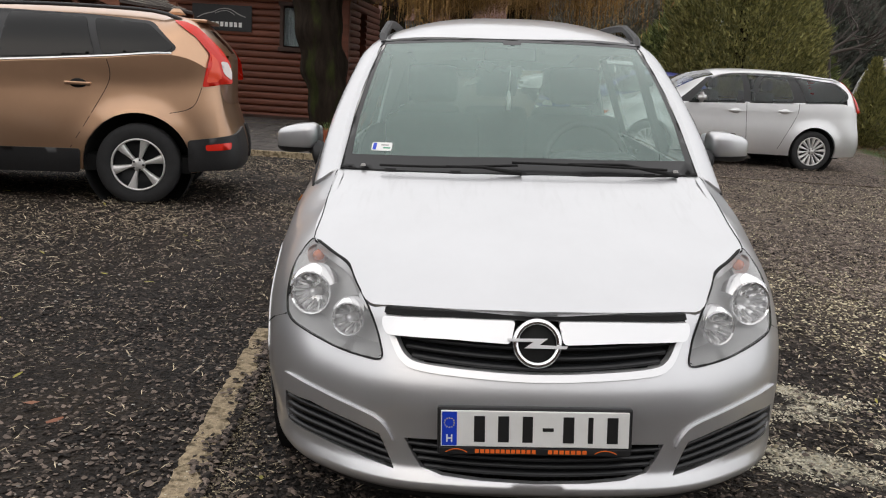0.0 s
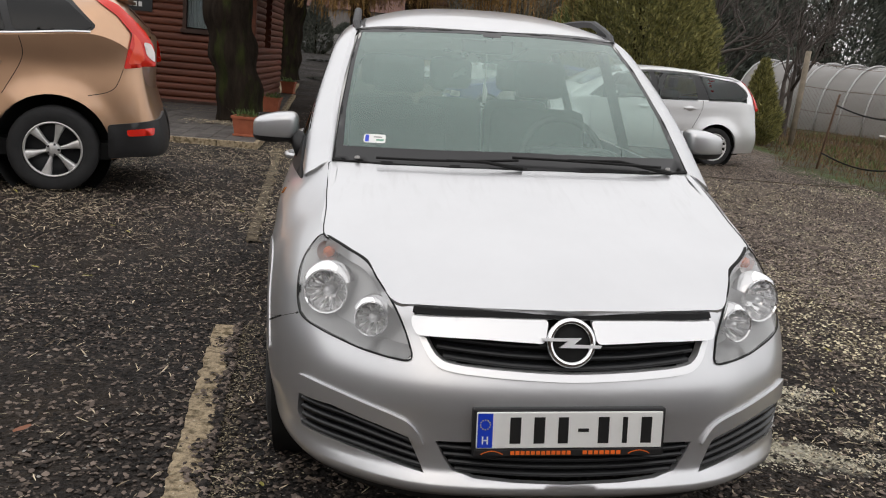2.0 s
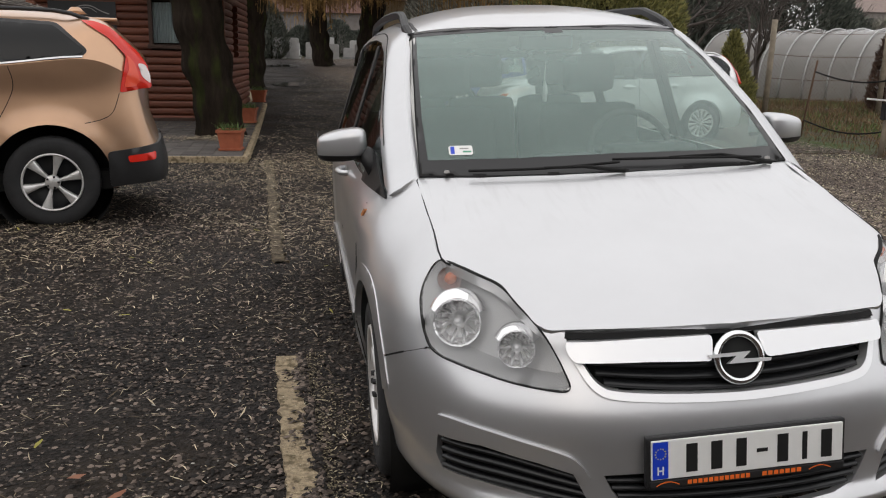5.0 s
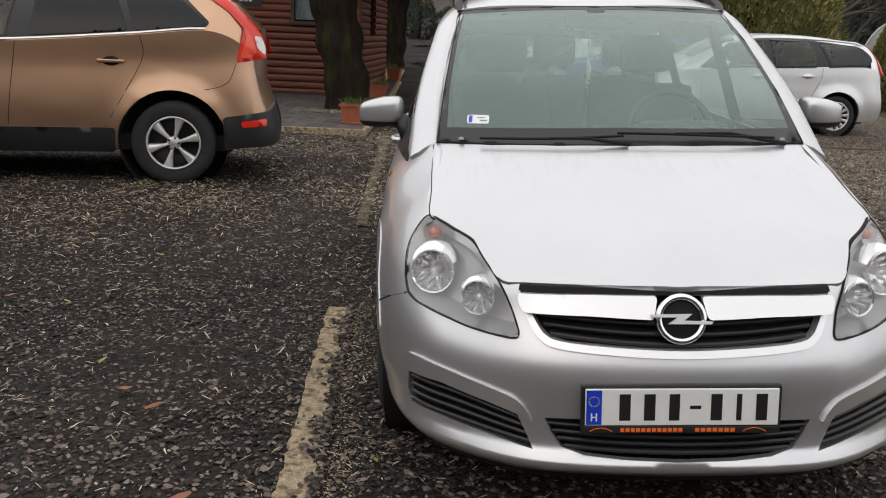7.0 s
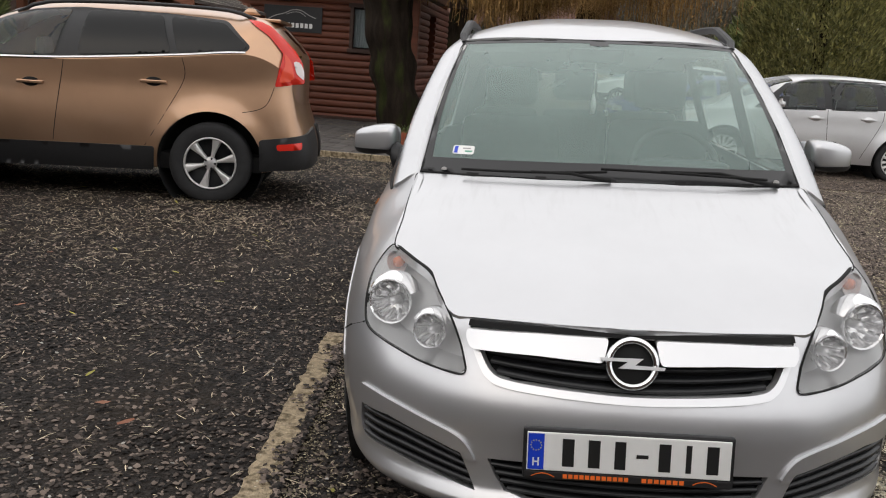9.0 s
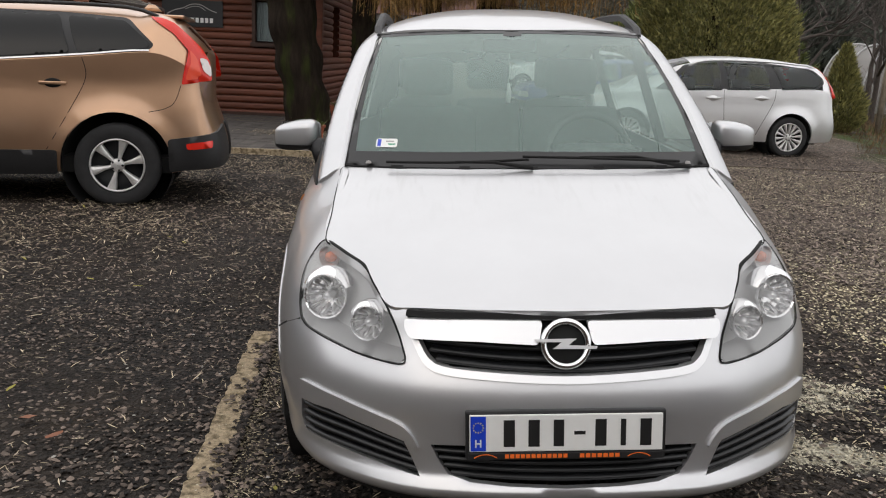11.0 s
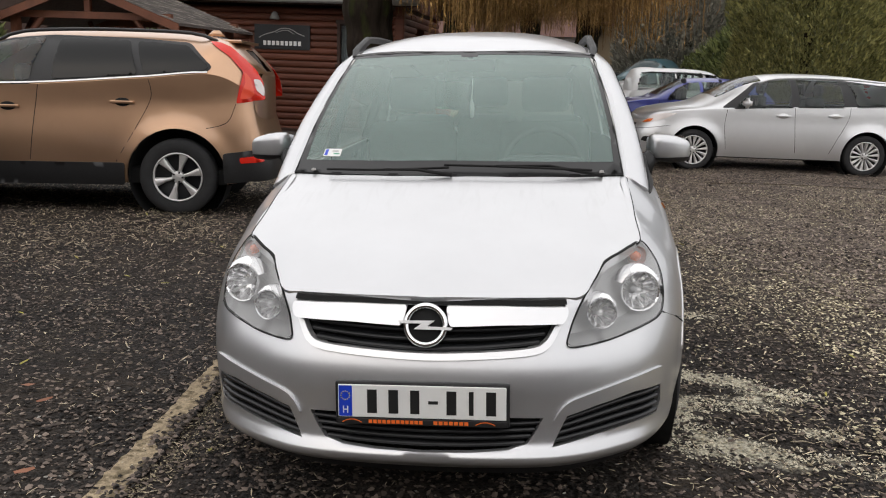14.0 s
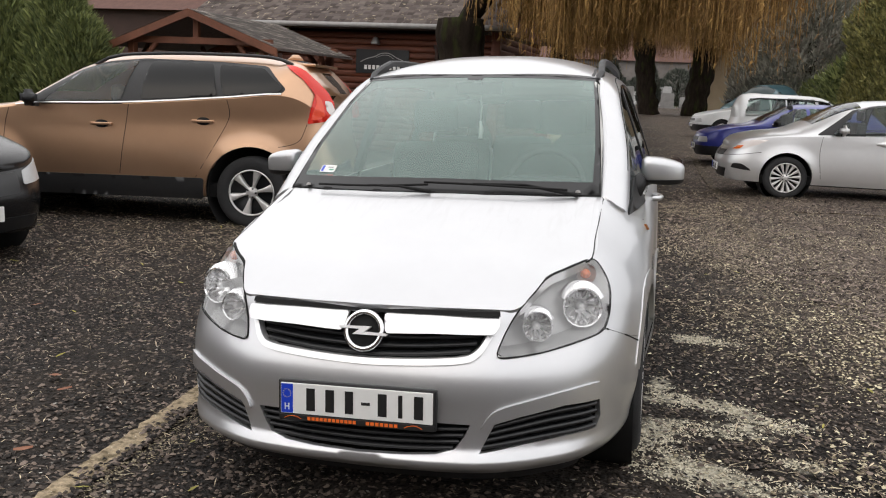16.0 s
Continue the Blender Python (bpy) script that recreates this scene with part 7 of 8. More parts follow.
        panel("lamp_back", [(cen[0] + (u - cen[0]) * 0.9, cen[1] + (v - cen[1]) * 0.9) for u, v in LAMP], sf, M["lampgrey"], lamp, step=0.04, flange=0, flip=fl, lift=-0.085)
        strip("lamp_seal", curve_pts(LAMP, 4, True), sf, 0.0032, M["seam"], lamp, 0.005, 0.008, closed=True)
        for (bx, by, bz), r, dep in (((0.674, 0.398, 0.714), 0.063, 0.05), ((0.541, 0.262, 0.673), 0.047, 0.04)):
            m = Matrix.Translation((sg * bx, by, bz)) @ Matrix.Rotation(radians(16 * sg), 4, "Z") @ Matrix.Rotation(radians(-6), 4, "X")
            bowl = lathe("reflector", [(r * 1.08, -0.012), (r * 1.06, -0.022), (r * 0.99, -0.018), (r * 0.95, 0.0), (r * 0.8, 0.022), (r * 0.55, 0.038), (r * 0.2, 0.048), (0.001, 0.05)], M["bowl"], lamp, 18, "y", m, "chrome reflector bowl", False)
            for q in range(10):
                a = 2 * math.pi * q / 10
                tube("reflector_rib", [m @ Vector((r * f * math.cos(a), h, r * f * math.sin(a))) for f, h in ((0.9, 0.002), (0.7, 0.024), (0.45, 0.036))], 0.0035, M["satin"], bowl, 5)
            lathe("bulb", [(0.001, -0.012), (0.011, -0.008), (0.013, 0.0), (0.012, 0.04)], M["satin"], bowl, 12, "y", m)
            br, bf = [], []
            for q in range(15):
                a = radians(25 + 130 * q / 14)
                for rad, h in ((r * 1.08, -0.014), (r * 1.30, -0.004), (r * 1.42, 0.030)):
                    br.append(m @ Vector((rad * math.cos(a), h, rad * math.sin(a))))
            bf = [(q * 3 + j, q * 3 + 3 + j, q * 3 + 4 + j, q * 3 + 1 + j) for q in range(14) for j in range(2)]
            pymesh("brow", br, bf, M["bowl"], bowl, "", True)
        m = Matrix.Translation(sf(1.035, 0.808, -0.035)) @ Matrix.Rotation(radians(25 * sg), 4, "Z")
        lathe("indicator_bowl", [(0.036, -0.012), (0.030, 0.012), (0.001, 0.022)], M["satin"], lamp, 20, "y", m)
        lathe("indicator_bulb", [(0.001, -0.016), (0.016, -0.010), (0.018, 0.004), (0.012, 0.02)], M["orange"], lamp, 14, "y", m, "orange indicator bulb")
        # fender
        fend = [(0.955, 0.643)] + LAMP[4::-1] + [(1.098, 0.858)]
        fend += [(ZW.at_y(y), lerp_table(ZSEAM, y)) for y in (0.62, 0.7, 0.8, 0.9, 1.0, 1.075)] + [(ZW.at_y(1.115), 0.958), (ZW.at_y(1.30), 0.90), (ZW.at_y(1.315), 0.75), (ZW.at_y(1.33), 0.45), (ZW.at_y(1.345), 0.235)]
        low = arch(AXLES[0], 0.372, 0.24, 0.548)
        top_arc = [(ZW.at_y(AXLES[0] + 0.372 * math.cos(a)), TYRE + 0.372 * math.sin(a)) for a in np.linspace(math.asin((0.235 - TYRE) / 0.372), math.pi - math.asin((0.548 - TYRE) / 0.372), 26)]
        panel("fender", fend + top_arc + [(1.08, 0.598)], sf, paint, car, step=0.018, flange=0.02, flip=fl)
        angs = np.linspace(math.asin((0.24 - TYRE) / 0.372), math.pi - math.asin((0.44 - TYRE) / 0.372), 40)
        ring_out = [(ZW.at_y(AXLES[0] + 0.426 * math.cos(q)), TYRE + 0.426 * math.sin(q)) for q in angs]
        ring_in = [(ZW.at_y(AXLES[0] + 0.366 * math.cos(q)), TYRE + 0.366 * math.sin(q)) for q in angs[::-1]]
        panel("arch_lip", ring_out + ring_in, sf, paint, car, step=0.014, flange=0.005, flip=fl, lift=0.003)
        strip("fender_seam", [(0.958, 0.641), (1.08, 0.597), (1.20, 0.549)], sf, 0.006, M["seam"], car, 0.0015, 0.004)
        # doors and quarter
        b = lambda y: lerp_table(BELT, y)
        door1 = [(ZW.at_y(1.115), 0.958), (ZW.at_y(1.30), 0.90), (ZW.at_y(1.315), 0.75), (ZW.at_y(1.33), 0.45), (ZW.at_y(1.345), 0.235), (ZW.at_y(2.40), 0.235), (ZW.at_y(2.42), 0.6)] + [(ZW.at_y(y), b(y)) for y in (2.42, 2.2, 1.9, 1.6, 1.35, 1.2)]
        panel("front_door", door1, sf, paint, car, step=0.05, flange=0.015, flip=fl)
        ra = [(ZW.at_y(AXLES[1] + 0.37 * math.cos(a)), TYRE + 0.37 * math.sin(a)) for a in np.linspace(math.pi - math.asin((0.235 - TYRE) / 0.37), math.pi - 1.0, 14)]
        door2 = [(ZW.at_y(2.42), 0.6), (ZW.at_y(2.40), 0.235)] + ra + [(ZW.at_y(3.52), 0.78)] + [(ZW.at_y(y), b(y)) for y in (3.52, 3.2, 2.9, 2.6, 2.42)]
        panel("rear_door", door2, sf, paint, car, step=0.06, flange=0.015, flip=fl)
        rb = [(ZW.at_y(AXLES[1] + 0.37 * math.cos(a)), TYRE + 0.37 * math.sin(a)) for a in np.linspace(math.pi - 1.0, math.asin((0.25 - TYRE) / 0.37), 20)]
        quarter = rb + [(ZW.at_y(4.3), 0.25), (ZW.total, 0.25), (ZW.total, 0.96), (ZW.at_y(4.40), 0.985), (ZW.at_y(4.2), 1.0), (ZW.at_y(3.8), 1.0), (ZW.at_y(3.52), b(3.52)), (ZW.at_y(3.52), 0.78)]
        panel("rear_quarter", quarter, sf, paint, car, step=0.08, flange=0.015, flip=fl)
        strip("door_seam", [(ZW.at_y(1.30), 0.905), (ZW.at_y(1.315), 0.75), (ZW.at_y(1.33), 0.45), (ZW.at_y(1.345), 0.235)], sf, 0.006, M["seam"], car, 0.0015, 0.004)
        strip("door_seam", [(ZW.at_y(2.42), 0.98), (ZW.at_y(2.42), 0.6), (ZW.at_y(2.40), 0.235)], sf, 0.006, M["seam"], car, 0.0015, 0.004)
        strip("door_moulding", [(ZW.at_y(1.42 + k * 0.1), 0.42) for k in range(20)], sf, 0.06, paint, car, 0.012, 0.012)
        for y, z in ((2.22, 0.905), (3.25, 0.92)):
            p = sf(ZW.at_y(y), z, 0.0)
            h = tube("door_handle", [p + Vector((sg * dx, dy, 0)) for dx, dy in ((-0.01, -0.10), (0.03, -0.075), (0.042, 0.0), (0.03, 0.075), (-0.01, 0.10))], [0.012, 0.014, 0.015, 0.014, 0.012], paint, car, 10)
            lathe("handle_cup", [(0.06, 0.001), (0.05, 0.002), (0.001, 0.001)], M["gutter"], h, 16, "x", Matrix.Translation(p) @ Matrix.Diagonal((sg, 1.2, 0.6, 1)))
        panel("side_repeater", rounded([(ZW.at_y(1.25), 0.864), (ZW.at_y(1.275), 0.865), (ZW.at_y(1.272), 0.888), (ZW.at_y(1.247), 0.887)], 0.006), sf, M["amber"], car, step=0.02, flange=0.010, lift=0.007, flip=fl, label="amber side repeater lamp")
        # pillars, roof side, side glass
        cant = lambda y: lerp_table(CANT, y)
        upper = [(y, cant(y)) for y in (1.085, 1.2, 1.35, 1.5, 1.65, 1.8, 1.945, 2.2, 2.5, 2.8, 3.2, 3.6, 3.9, 4.25)]
        lower_edge = [(4.30, 1.0), (4.0, 1.0), (3.93, 1.10), (3.80, 1.38), (3.5, 1.455), (3.0, 1.497), (2.6, 1.500), (2.3, 1.484), (2.05, 1.440), (1.8, 1.342), (1.55, 1.196), (1.35, 1.072), (1.20, 0.980), (1.115, 0.957), (1.085, 0.985)]
        panel("pillar_and_roof_side", upper + lower_edge, gs, paint, car, step=0.018, flange=0.02, flip=fl)
        strip("frame_seam", curve_pts([(1.35, 1.105), (1.55, 1.228), (1.8, 1.374), (2.05, 1.473), (2.3, 1.515), (2.6, 1.53), (3.0, 1.528)], 5), gs, 0.004, M["seam"], car, 0.0015, 0.004)
        opening = [(1.145, 0.940), (1.21, 0.975), (1.36, 1.066), (1.56, 1.191), (1.81, 1.337), (2.06, 1.435), (2.3, 1.479), (2.6, 1.495), (3.0, 1.492), (3.5, 1.45), (3.79, 1.375), (3.92, 1.10), (3.99, 1.0), (3.5, 1.003), (2.5, 0.988), (1.5, 0.968)]
        panel("side_glass", opening, gs, M["tintside"], car, step=0.06, flange=0.004, lift=-0.004, flip=fl)
        panel("mirror_sail", rounded([(1.13, 0.94), (1.55, 0.955), (1.50, 1.06), (1.44, 1.075), (1.25, 0.985)], 0.02), gs, M["plastic"], car, step=0.05, flange=0.01, lift=0.004, flip=fl)
        for y, w in ((2.40, 0.09), (3.48, 0.08)):
            panel("door_pillar", [(y - w / 2, 0.985), (y + w / 2, 0.985), (y + w / 2 - 0.02, 1.47), (y - w / 2 - 0.02, 1.47)], gs, M["plastic"], car, step=0.08, flange=0.03, lift=0.001, flip=fl)
        # door mirror
        vs, fs = [], []
        nu, nv = 28, 18
        cx, cy, cz, ax, ay, az = 0.922, 1.585, 1.096, 0.096, 0.078, 0.058
        sp = lambda w, e: math.copysign(abs(w) ** e, w)
        for i in range(nv + 1):
            ph = -math.pi / 2 + math.pi * i / nv
            for j in range(nu):
                th = 2 * math.pi * j / nu
                x = sp(math.cos(ph), 0.42) * sp(math.cos(th), 0.5)
                y = sp(math.cos(ph), 0.42) * sp(math.sin(th), 0.8)
                z = sp(math.sin(ph), 0.5)
                k = 1 - 0.20 * max(0, x)
                vs.append((sg * (cx + ax * x), cy + ay * y * k + 0.42 * ax * (x * 0.5 + 0.5) * 1.4 - 0.06, cz + az * z * k - 0.012 * x))
        fs = [(i * nu + j, i * nu + (j + 1) % nu, (i + 1) * nu + (j + 1) % nu, (i + 1) * nu + j) for i in range(nv) for j in range(nu)]
        mir = pymesh("door_mirror", vs, fs if sg > 0 else [f[::-1] for f in fs], paint, car, "", True)
        vs2 = [((x - sg * cx) * 1.01 + sg * cx, (y - 1.57) * 1.02 + 1.57, min(z, cz - 0.032) - 0.006) for x, y, z in vs]
        pymesh("mirror_base", vs2, fs if sg > 0 else [f[::-1] for f in fs], M["plastic"], mir, "black plastic mirror base", True)
        tube("mirror_arm", [(sg * 0.79, 1.44, 1.0), (sg * 0.83, 1.50, 1.055), (sg * 0.90, 1.56, 1.075)], [0.045, 0.035, 0.03], M["plastic"], mir, 10)
        panel("mirror_glass", rounded([(-0.09, -0.045), (0.09, -0.04), (0.09, 0.045), (-0.09, 0.045)], 0.02), lambda u, v, o: Vector((sg * (cx + u), cy + 0.10 + 0.30 * u + o, cz + v)), M["chrome"], mir, step=0.05, flange=0.004)
        # roof rail
        pts = []
        for i in range(25):
            t = i / 24
            y = 1.935 + 2.0 * t
            p = roof_surf(0.985, y)
            pts.append((sg * p.x, y, p.z + 0.066 * min(1, (t * 6.0) ** 0.7, ((1 - t) * 6.0) ** 0.7)))
        rv, rf = [], []
        for i, p in enumerate(pts):
            base = roof_surf(0.985, p[1]).z
            lowz = base - 0.01 if i < 3 or i > 21 else p[2] - 0.034
            for dx, z in ((-0.015, lowz), (-0.017, p[2] - 0.008), (-0.008, p[2]), (0.008, p[2]), (0.017, p[2] - 0.008), (0.015, lowz)):
                rv.append((p[0] + dx, p[1], z))
        rf = [(i * 6 + j, i * 6 + (j + 1) % 6, i * 6 + 6 + (j + 1) % 6, i * 6 + 6 + j) for i in range(24) for j in range(6)] + [(0, 1, 2, 3, 4, 5), (149, 148, 147, 146, 145, 144)]
        pymesh("roof_rail", rv, rf, M["plastic"], car, "black roof rail")
        strip("roof_gutter", [(0.93, y) for y in np.linspace(1.95, 4.1, 30)], (lambda u, y, o=0.0, sg=sg: roof_surf(sg * u, y, o)), 0.02, M["plastic"], car, 0.003, 0.006)
        for wy in AXLES:
            wheel(car, sg * 0.878, wy, TYRE, TYRE, 7, sg, 0.21, 0.5)
            lathe("wheel_well", [(0.37, 0.0), (0.37, -0.30), (0.05, -0.30)], M["seam"], car, 28, "x", Matrix.Translation((sg * 0.855, wy, TYRE)) @ Matrix.Diagonal((sg, 1, 1, 1)))
        boxpart("sill", (min(sg * 0.80, sg * 0.86), 1.33, 0.17), (max(sg * 0.80, sg * 0.86), 3.35, 0.26), M["plastic"], car, 0.01)
        # interior pillar trim
        strip("pillar_trim", [(1.13, 1.02), (1.5, 1.255), (1.9, 1.475)], gs, 0.075, M["trimlight"], car, -0.028, 0.006)
    # roof and lining
    front = [(u, 1.848 + 0.097 * u * u) for u in np.linspace(-1, 1, 25)]
    outline = front + [(1.0, y) for y in np.linspace(2.05, 4.25, 20)] + [(u, 4.25) for u in np.linspace(0.9, -0.9, 18)] + [(-1.0, y) for y in np.linspace(4.25, 2.05, 20)]
    panel("roof", outline, roof_surf, paint, car, step=0.07, flange=0.015)
    panel("headliner", [(u * 0.93, y) for u, y in outline], roof_surf, M["trimlight"], car, step=0.15, flange=0, lift=-0.04)
    # windscreen
    ws = both([(0.0, 0.0), (0.35, 0.0), (0.7, 0.0), (0.985, 0.005), (0.992, 0.3), (0.992, 0.7), (0.985, 0.985), (0.7, 0.99), (0.35, 0.99), (0.0, 0.99)])
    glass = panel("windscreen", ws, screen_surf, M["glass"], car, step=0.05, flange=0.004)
    inner = both([(0.0, 0.088), (0.5, 0.082), (0.945, 0.08), (0.965, 0.3), (0.968, 0.7), (0.962, 0.955), (0.5, 0.962), (0.07, 0.962), (0.065, 0.935), (0.0, 0.93)])
    panel("screen_border", ws, screen_surf, M["frit"], glass, holes=[inner], step=0.05, flange=0, lift=0.0012)
    strip("screen_seal", ws, screen_surf, 0.016, M["seam"], glass, 0.002, 0.01, closed=True)
    panel("cowl", both([(0.0, -0.10), (0.5, -0.095), (0.99, -0.05), (0.99, 0.03), (0.5, 0.015), (0.0, 0.01)]), screen_surf, M["plastic"], car, step=0.05, flange=0.0, lift=-0.025)
    for path, piv in (([(-0.76, 0.0), (-0.4, 0.004), (-0.02, 0.022)], (0.0, 0.0)), ([(-0.05, 0.036), (0.25, 0.030), (0.55, 0.018), (0.80, 0.006)], (0.86, -0.005))):
        pts = [screen_surf(u, v, 0.022) for u, v in curve_pts(path, 6)]
        wp = tube("wiper", pts, 0.005, M["seam"], car, 6)
        tube("wiper_arm", [screen_surf(piv[0], piv[1] - 0.01, 0.012), screen_surf((piv[0] + path[1][0]) / 2, path[1][1], 0.024), screen_surf(*path[1], 0.024)], [0.009, 0.006, 0.005], M["seam"], wp, 6)
    sticker_surf = lambda u, v, off=0.0: screen_surf(u + 0.015, v - 0.010, off)
    st = panel("windscreen_sticker", rounded([(-0.855, 0.112), (-0.735, 0.112), (-0.735, 0.160), (-0.855, 0.160)], 0.012), sticker_surf, M["plate"], glass, step=0.05, flange=0, lift=0.0025, label="small white sticker with blue edge")
    panel("sticker_band", [(-0.846, 0.117), (-0.826, 0.117), (-0.826, 0.155), (-0.846, 0.155)], sticker_surf, M["plateblue"], st, step=0.05, flange=0, lift=0.0035)
    panel("sticker_text", [(-0.80, 0.141), (-0.755, 0.141), (-0.755, 0.147), (-0.80, 0.147)], sticker_surf, M["gutter"], st, step=0.05, flange=0, lift=0.0035)
    panel("sticker_text", [(-0.785, 0.124), (-0.745, 0.124), (-0.745, 0.132), (-0.785, 0.132)], sticker_surf, M["greenink"], st, step=0.05, flange=0, lift=0.0035)
    # tailgate with its window
    tail = lambda x, z, off=0.0: Vector((x, 4.44 - 0.34 * max(0, z - 0.95) - 0.35 * max(0, z - 1.25) ** 1.6 - 0.10 * (abs(x) / 0.7) ** 3 + off, z))
    body = [(-0.74, 0.94), (0.74, 0.94), (0.72, 1.1), (0.62, 1.40), (0.54, 1.47), (-0.54, 1.47), (-0.62, 1.40), (-0.72, 1.1)]
    hole = rounded([(-0.62, 1.03), (0.62, 1.03), (0.55, 1.38), (-0.55, 1.38)], 0.06)
    gate = panel("tailgate", body, tail, paint, car, holes=[hole], step=0.08, flange=0.02, flip=True)
    panel("rear_window", hole, tail, M["tintside"], gate, step=0.1, flange=0.004, flip=True)
    # number plate on its holder
    pm = Matrix.Translation((-0.004, 0.020, 0.440)) @ Matrix.Rotation(radians(-4), 4, "X") @ Matrix.Rotation(radians(-0.6), 4, "Y")
    pl = thing("number_plate", VAN_AT @ pm, "white number plate in a black holder on the bumper", "number plate")
    boxpart("holder", (-0.268, -0.004, -0.072), (0.268, 0.018, 0.062), M["plastic"], pl, 0.006, "black plate holder")
    boxpart("plate", (-0.258, -0.010, -0.048), (0.258, -0.003, 0.054), M["plate"], pl, 0.003)
    boxpart("holder_strip", (-0.262, -0.010, -0.071), (0.262, -0.003, -0.050), M["plastic"], pl, 0.003)
    pf = lambda u, v, o=0.0: Vector((u, -0.0104 - o, v))
    panel("plate_band", [(-0.255, -0.045), (-0.214, -0.045), (-0.214, 0.051), (-0.255, 0.051)], pf, M["plateblue"], pl, step=0.05, flange=0, lift=0.0005)
    for k in range(12):
        a = 2 * math.pi * k / 12
        u, v = -0.2345 + 0.0135 * math.cos(a), 0.020 + 0.0135 * math.sin(a)
        panel("star", [(u + 0.0022 * math.cos(b), v + 0.0022 * math.sin(b)) for b in (0, 1.57, 3.14, 4.71)], pf, M["starink"], pl, step=0.05, flange=0, lift=0.0012)
    for lo, hi in (((-0.243, -0.035), (-0.239, -0.013)), ((-0.230, -0.035), (-0.226, -0.013)), ((-0.243, -0.026), (-0.226, -0.022))):
        panel("country_mark", [lo, (hi[0], lo[1]), hi, (lo[0], hi[1])], pf, M["whiteink"], pl, step=0.05, flange=0, lift=0.0012)
    for u, w, v0, v1 in ((-0.152, 0.030, -0.034, 0.040), (-0.086, 0.030, -0.034, 0.040), (-0.020, 0.028, -0.034, 0.040), (0.036, 0.030, -0.002, 0.008), (0.092, 0.030, -0.034, 0.040), (0.152, 0.014, -0.034, 0.040), (0.212, 0.030, -0.034, 0.040)):
        panel("plate_character", [(u - w / 2, v0), (u + w / 2, v0), (u + w / 2, v1), (u - w / 2, v1)], pf, M["ink"], pl, step=0.05, flange=0, lift=0.0006)
    for u0, u1, n in ((-0.165, 0.005, 12), (0.035, 0.145, 7)):
        for k in range(n):
            w = (u1 - u0) / n
            panel("holder_character", [(u0 + w * (k + 0.12), -0.066), (u0 + w * (k + 0.88), -0.066), (u0 + w * (k + 0.88), -0.0545), (u0 + w * (k + 0.12), -0.0545)], pf, M["orangeink"], pl, step=0.05, flange=0, lift=0.0008)
    for u in (-0.215, 0.195):
        strip("holder_mark", curve_pts([(u - 0.03, -0.064), (u - 0.018, -0.058), (u, -0.0545), (u + 0.018, -0.058), (u + 0.03, -0.064)], 4), pf, 0.0022, M["orangeink"], pl, 0.001, 0.001)
    # interior
    dash = bmesh.new()
    box(dash, (-0.66, 1.06, 0.70), (0.66, 1.62, 0.985), 0.05)
    part("dashboard", dash, M["interior2"], car, "", True)
    bm = bmesh.new()
    box(bm, (0.17, 1.50, 0.93), (0.55, 1.70, 1.05), 0.05)
    part("instrument_cowl", bm, M["interior2"], car, "", True)
    bm = bmesh.new()
    box(bm, (-0.14, 1.45, 0.90), (0.14, 1.66, 1.02), 0.04)
    part("console_hood", bm, M["interior2"], car, "", True)
    wm = Matrix.Translation((0.36, 1.80, 0.99)) @ Matrix.Rotation(radians(-24), 4, "X")
    rim = [(0.185 + 0.016 * math.cos(a), 0.016 * math.sin(a)) for a in np.linspace(0, 2 * math.pi, 11)]
    sw = lathe("steering_wheel", rim, M["interior2"], car, 40, "y", wm)
    lathe("wheel_boss", [(0.001, -0.02), (0.06, -0.015), (0.075, 0.02)], M["interior2"], sw, 20, "y", wm)
    for a in (0.15, 2.99, 4.71):
        tube("wheel_spoke", [wm @ Vector((0.05 * math.cos(a), 0.0, 0.05 * math.sin(a))), wm @ Vector((0.18 * math.cos(a), 0.0, 0.18 * math.sin(a)))], 0.018, M["interior2"], sw, 6)
    for y, xs in ((2.25, (-0.37, 0.37)), (3.15, (-0.42, 0.0, 0.42))):
        for x in xs:
            bm = bmesh.new()
            w = 0.25 if y < 3 else 0.2
            box(bm, (x - w, y - 0.45, 0.45), (x + w, y + 0.02, 0.62), 0.05)
            box(bm, (x - w, y, 0.55), (x + w, y + 0.17, 1.19), 0.07, Matrix.Translation((0, y, 0.55)) @ Matrix.Rotation(radians(-10), 4, "X") @ Matrix.Translation((0, -y, -0.55)))
            seat = part("seat", bm, M["interior"], car, "", True)
            bm = bmesh.new()
            box(bm, (x - 0.13, y + 0.14, 1.22), (x + 0.13, y + 0.25, 1.41), 0.045)
            part("headrest", bm, M["interior"], seat, "", True)
    bm = bmesh.new()
    box(bm, (-0.12, 1.90, 1.435), (0.12, 1.935, 1.50), 0.015)
    rv = part("interior_mirror", bm, M["interior2"], car, "", True)
    boxpart("mirror_stem", (-0.015, 1.86, 1.48), (0.015, 1.92, 1.535), M["interior2"], rv)
    tube("pendant_cord", [(0.0, 1.93, 1.45), (0.005, 1.935, 1.38), (0.0, 1.93, 1.30)], 0.003, M["whiteink"], rv, 5)
    tube("pendant_tassel", [(0.0, 1.93, 1.30), (0.004, 1.93, 1.26), (0.0, 1.93, 1.21)], [0.006, 0.012, 0.010], M["whiteink"], rv, 7)
    boxpart("sun_visor", (-0.56, 1.93, 1.47), (-0.16, 2.08, 1.50), M["trimlight"], car, 0.01)
    boxpart("sun_visor", (0.16, 1.93, 1.47), (0.56, 2.08, 1.50), M["trimlight"], car, 0.01)
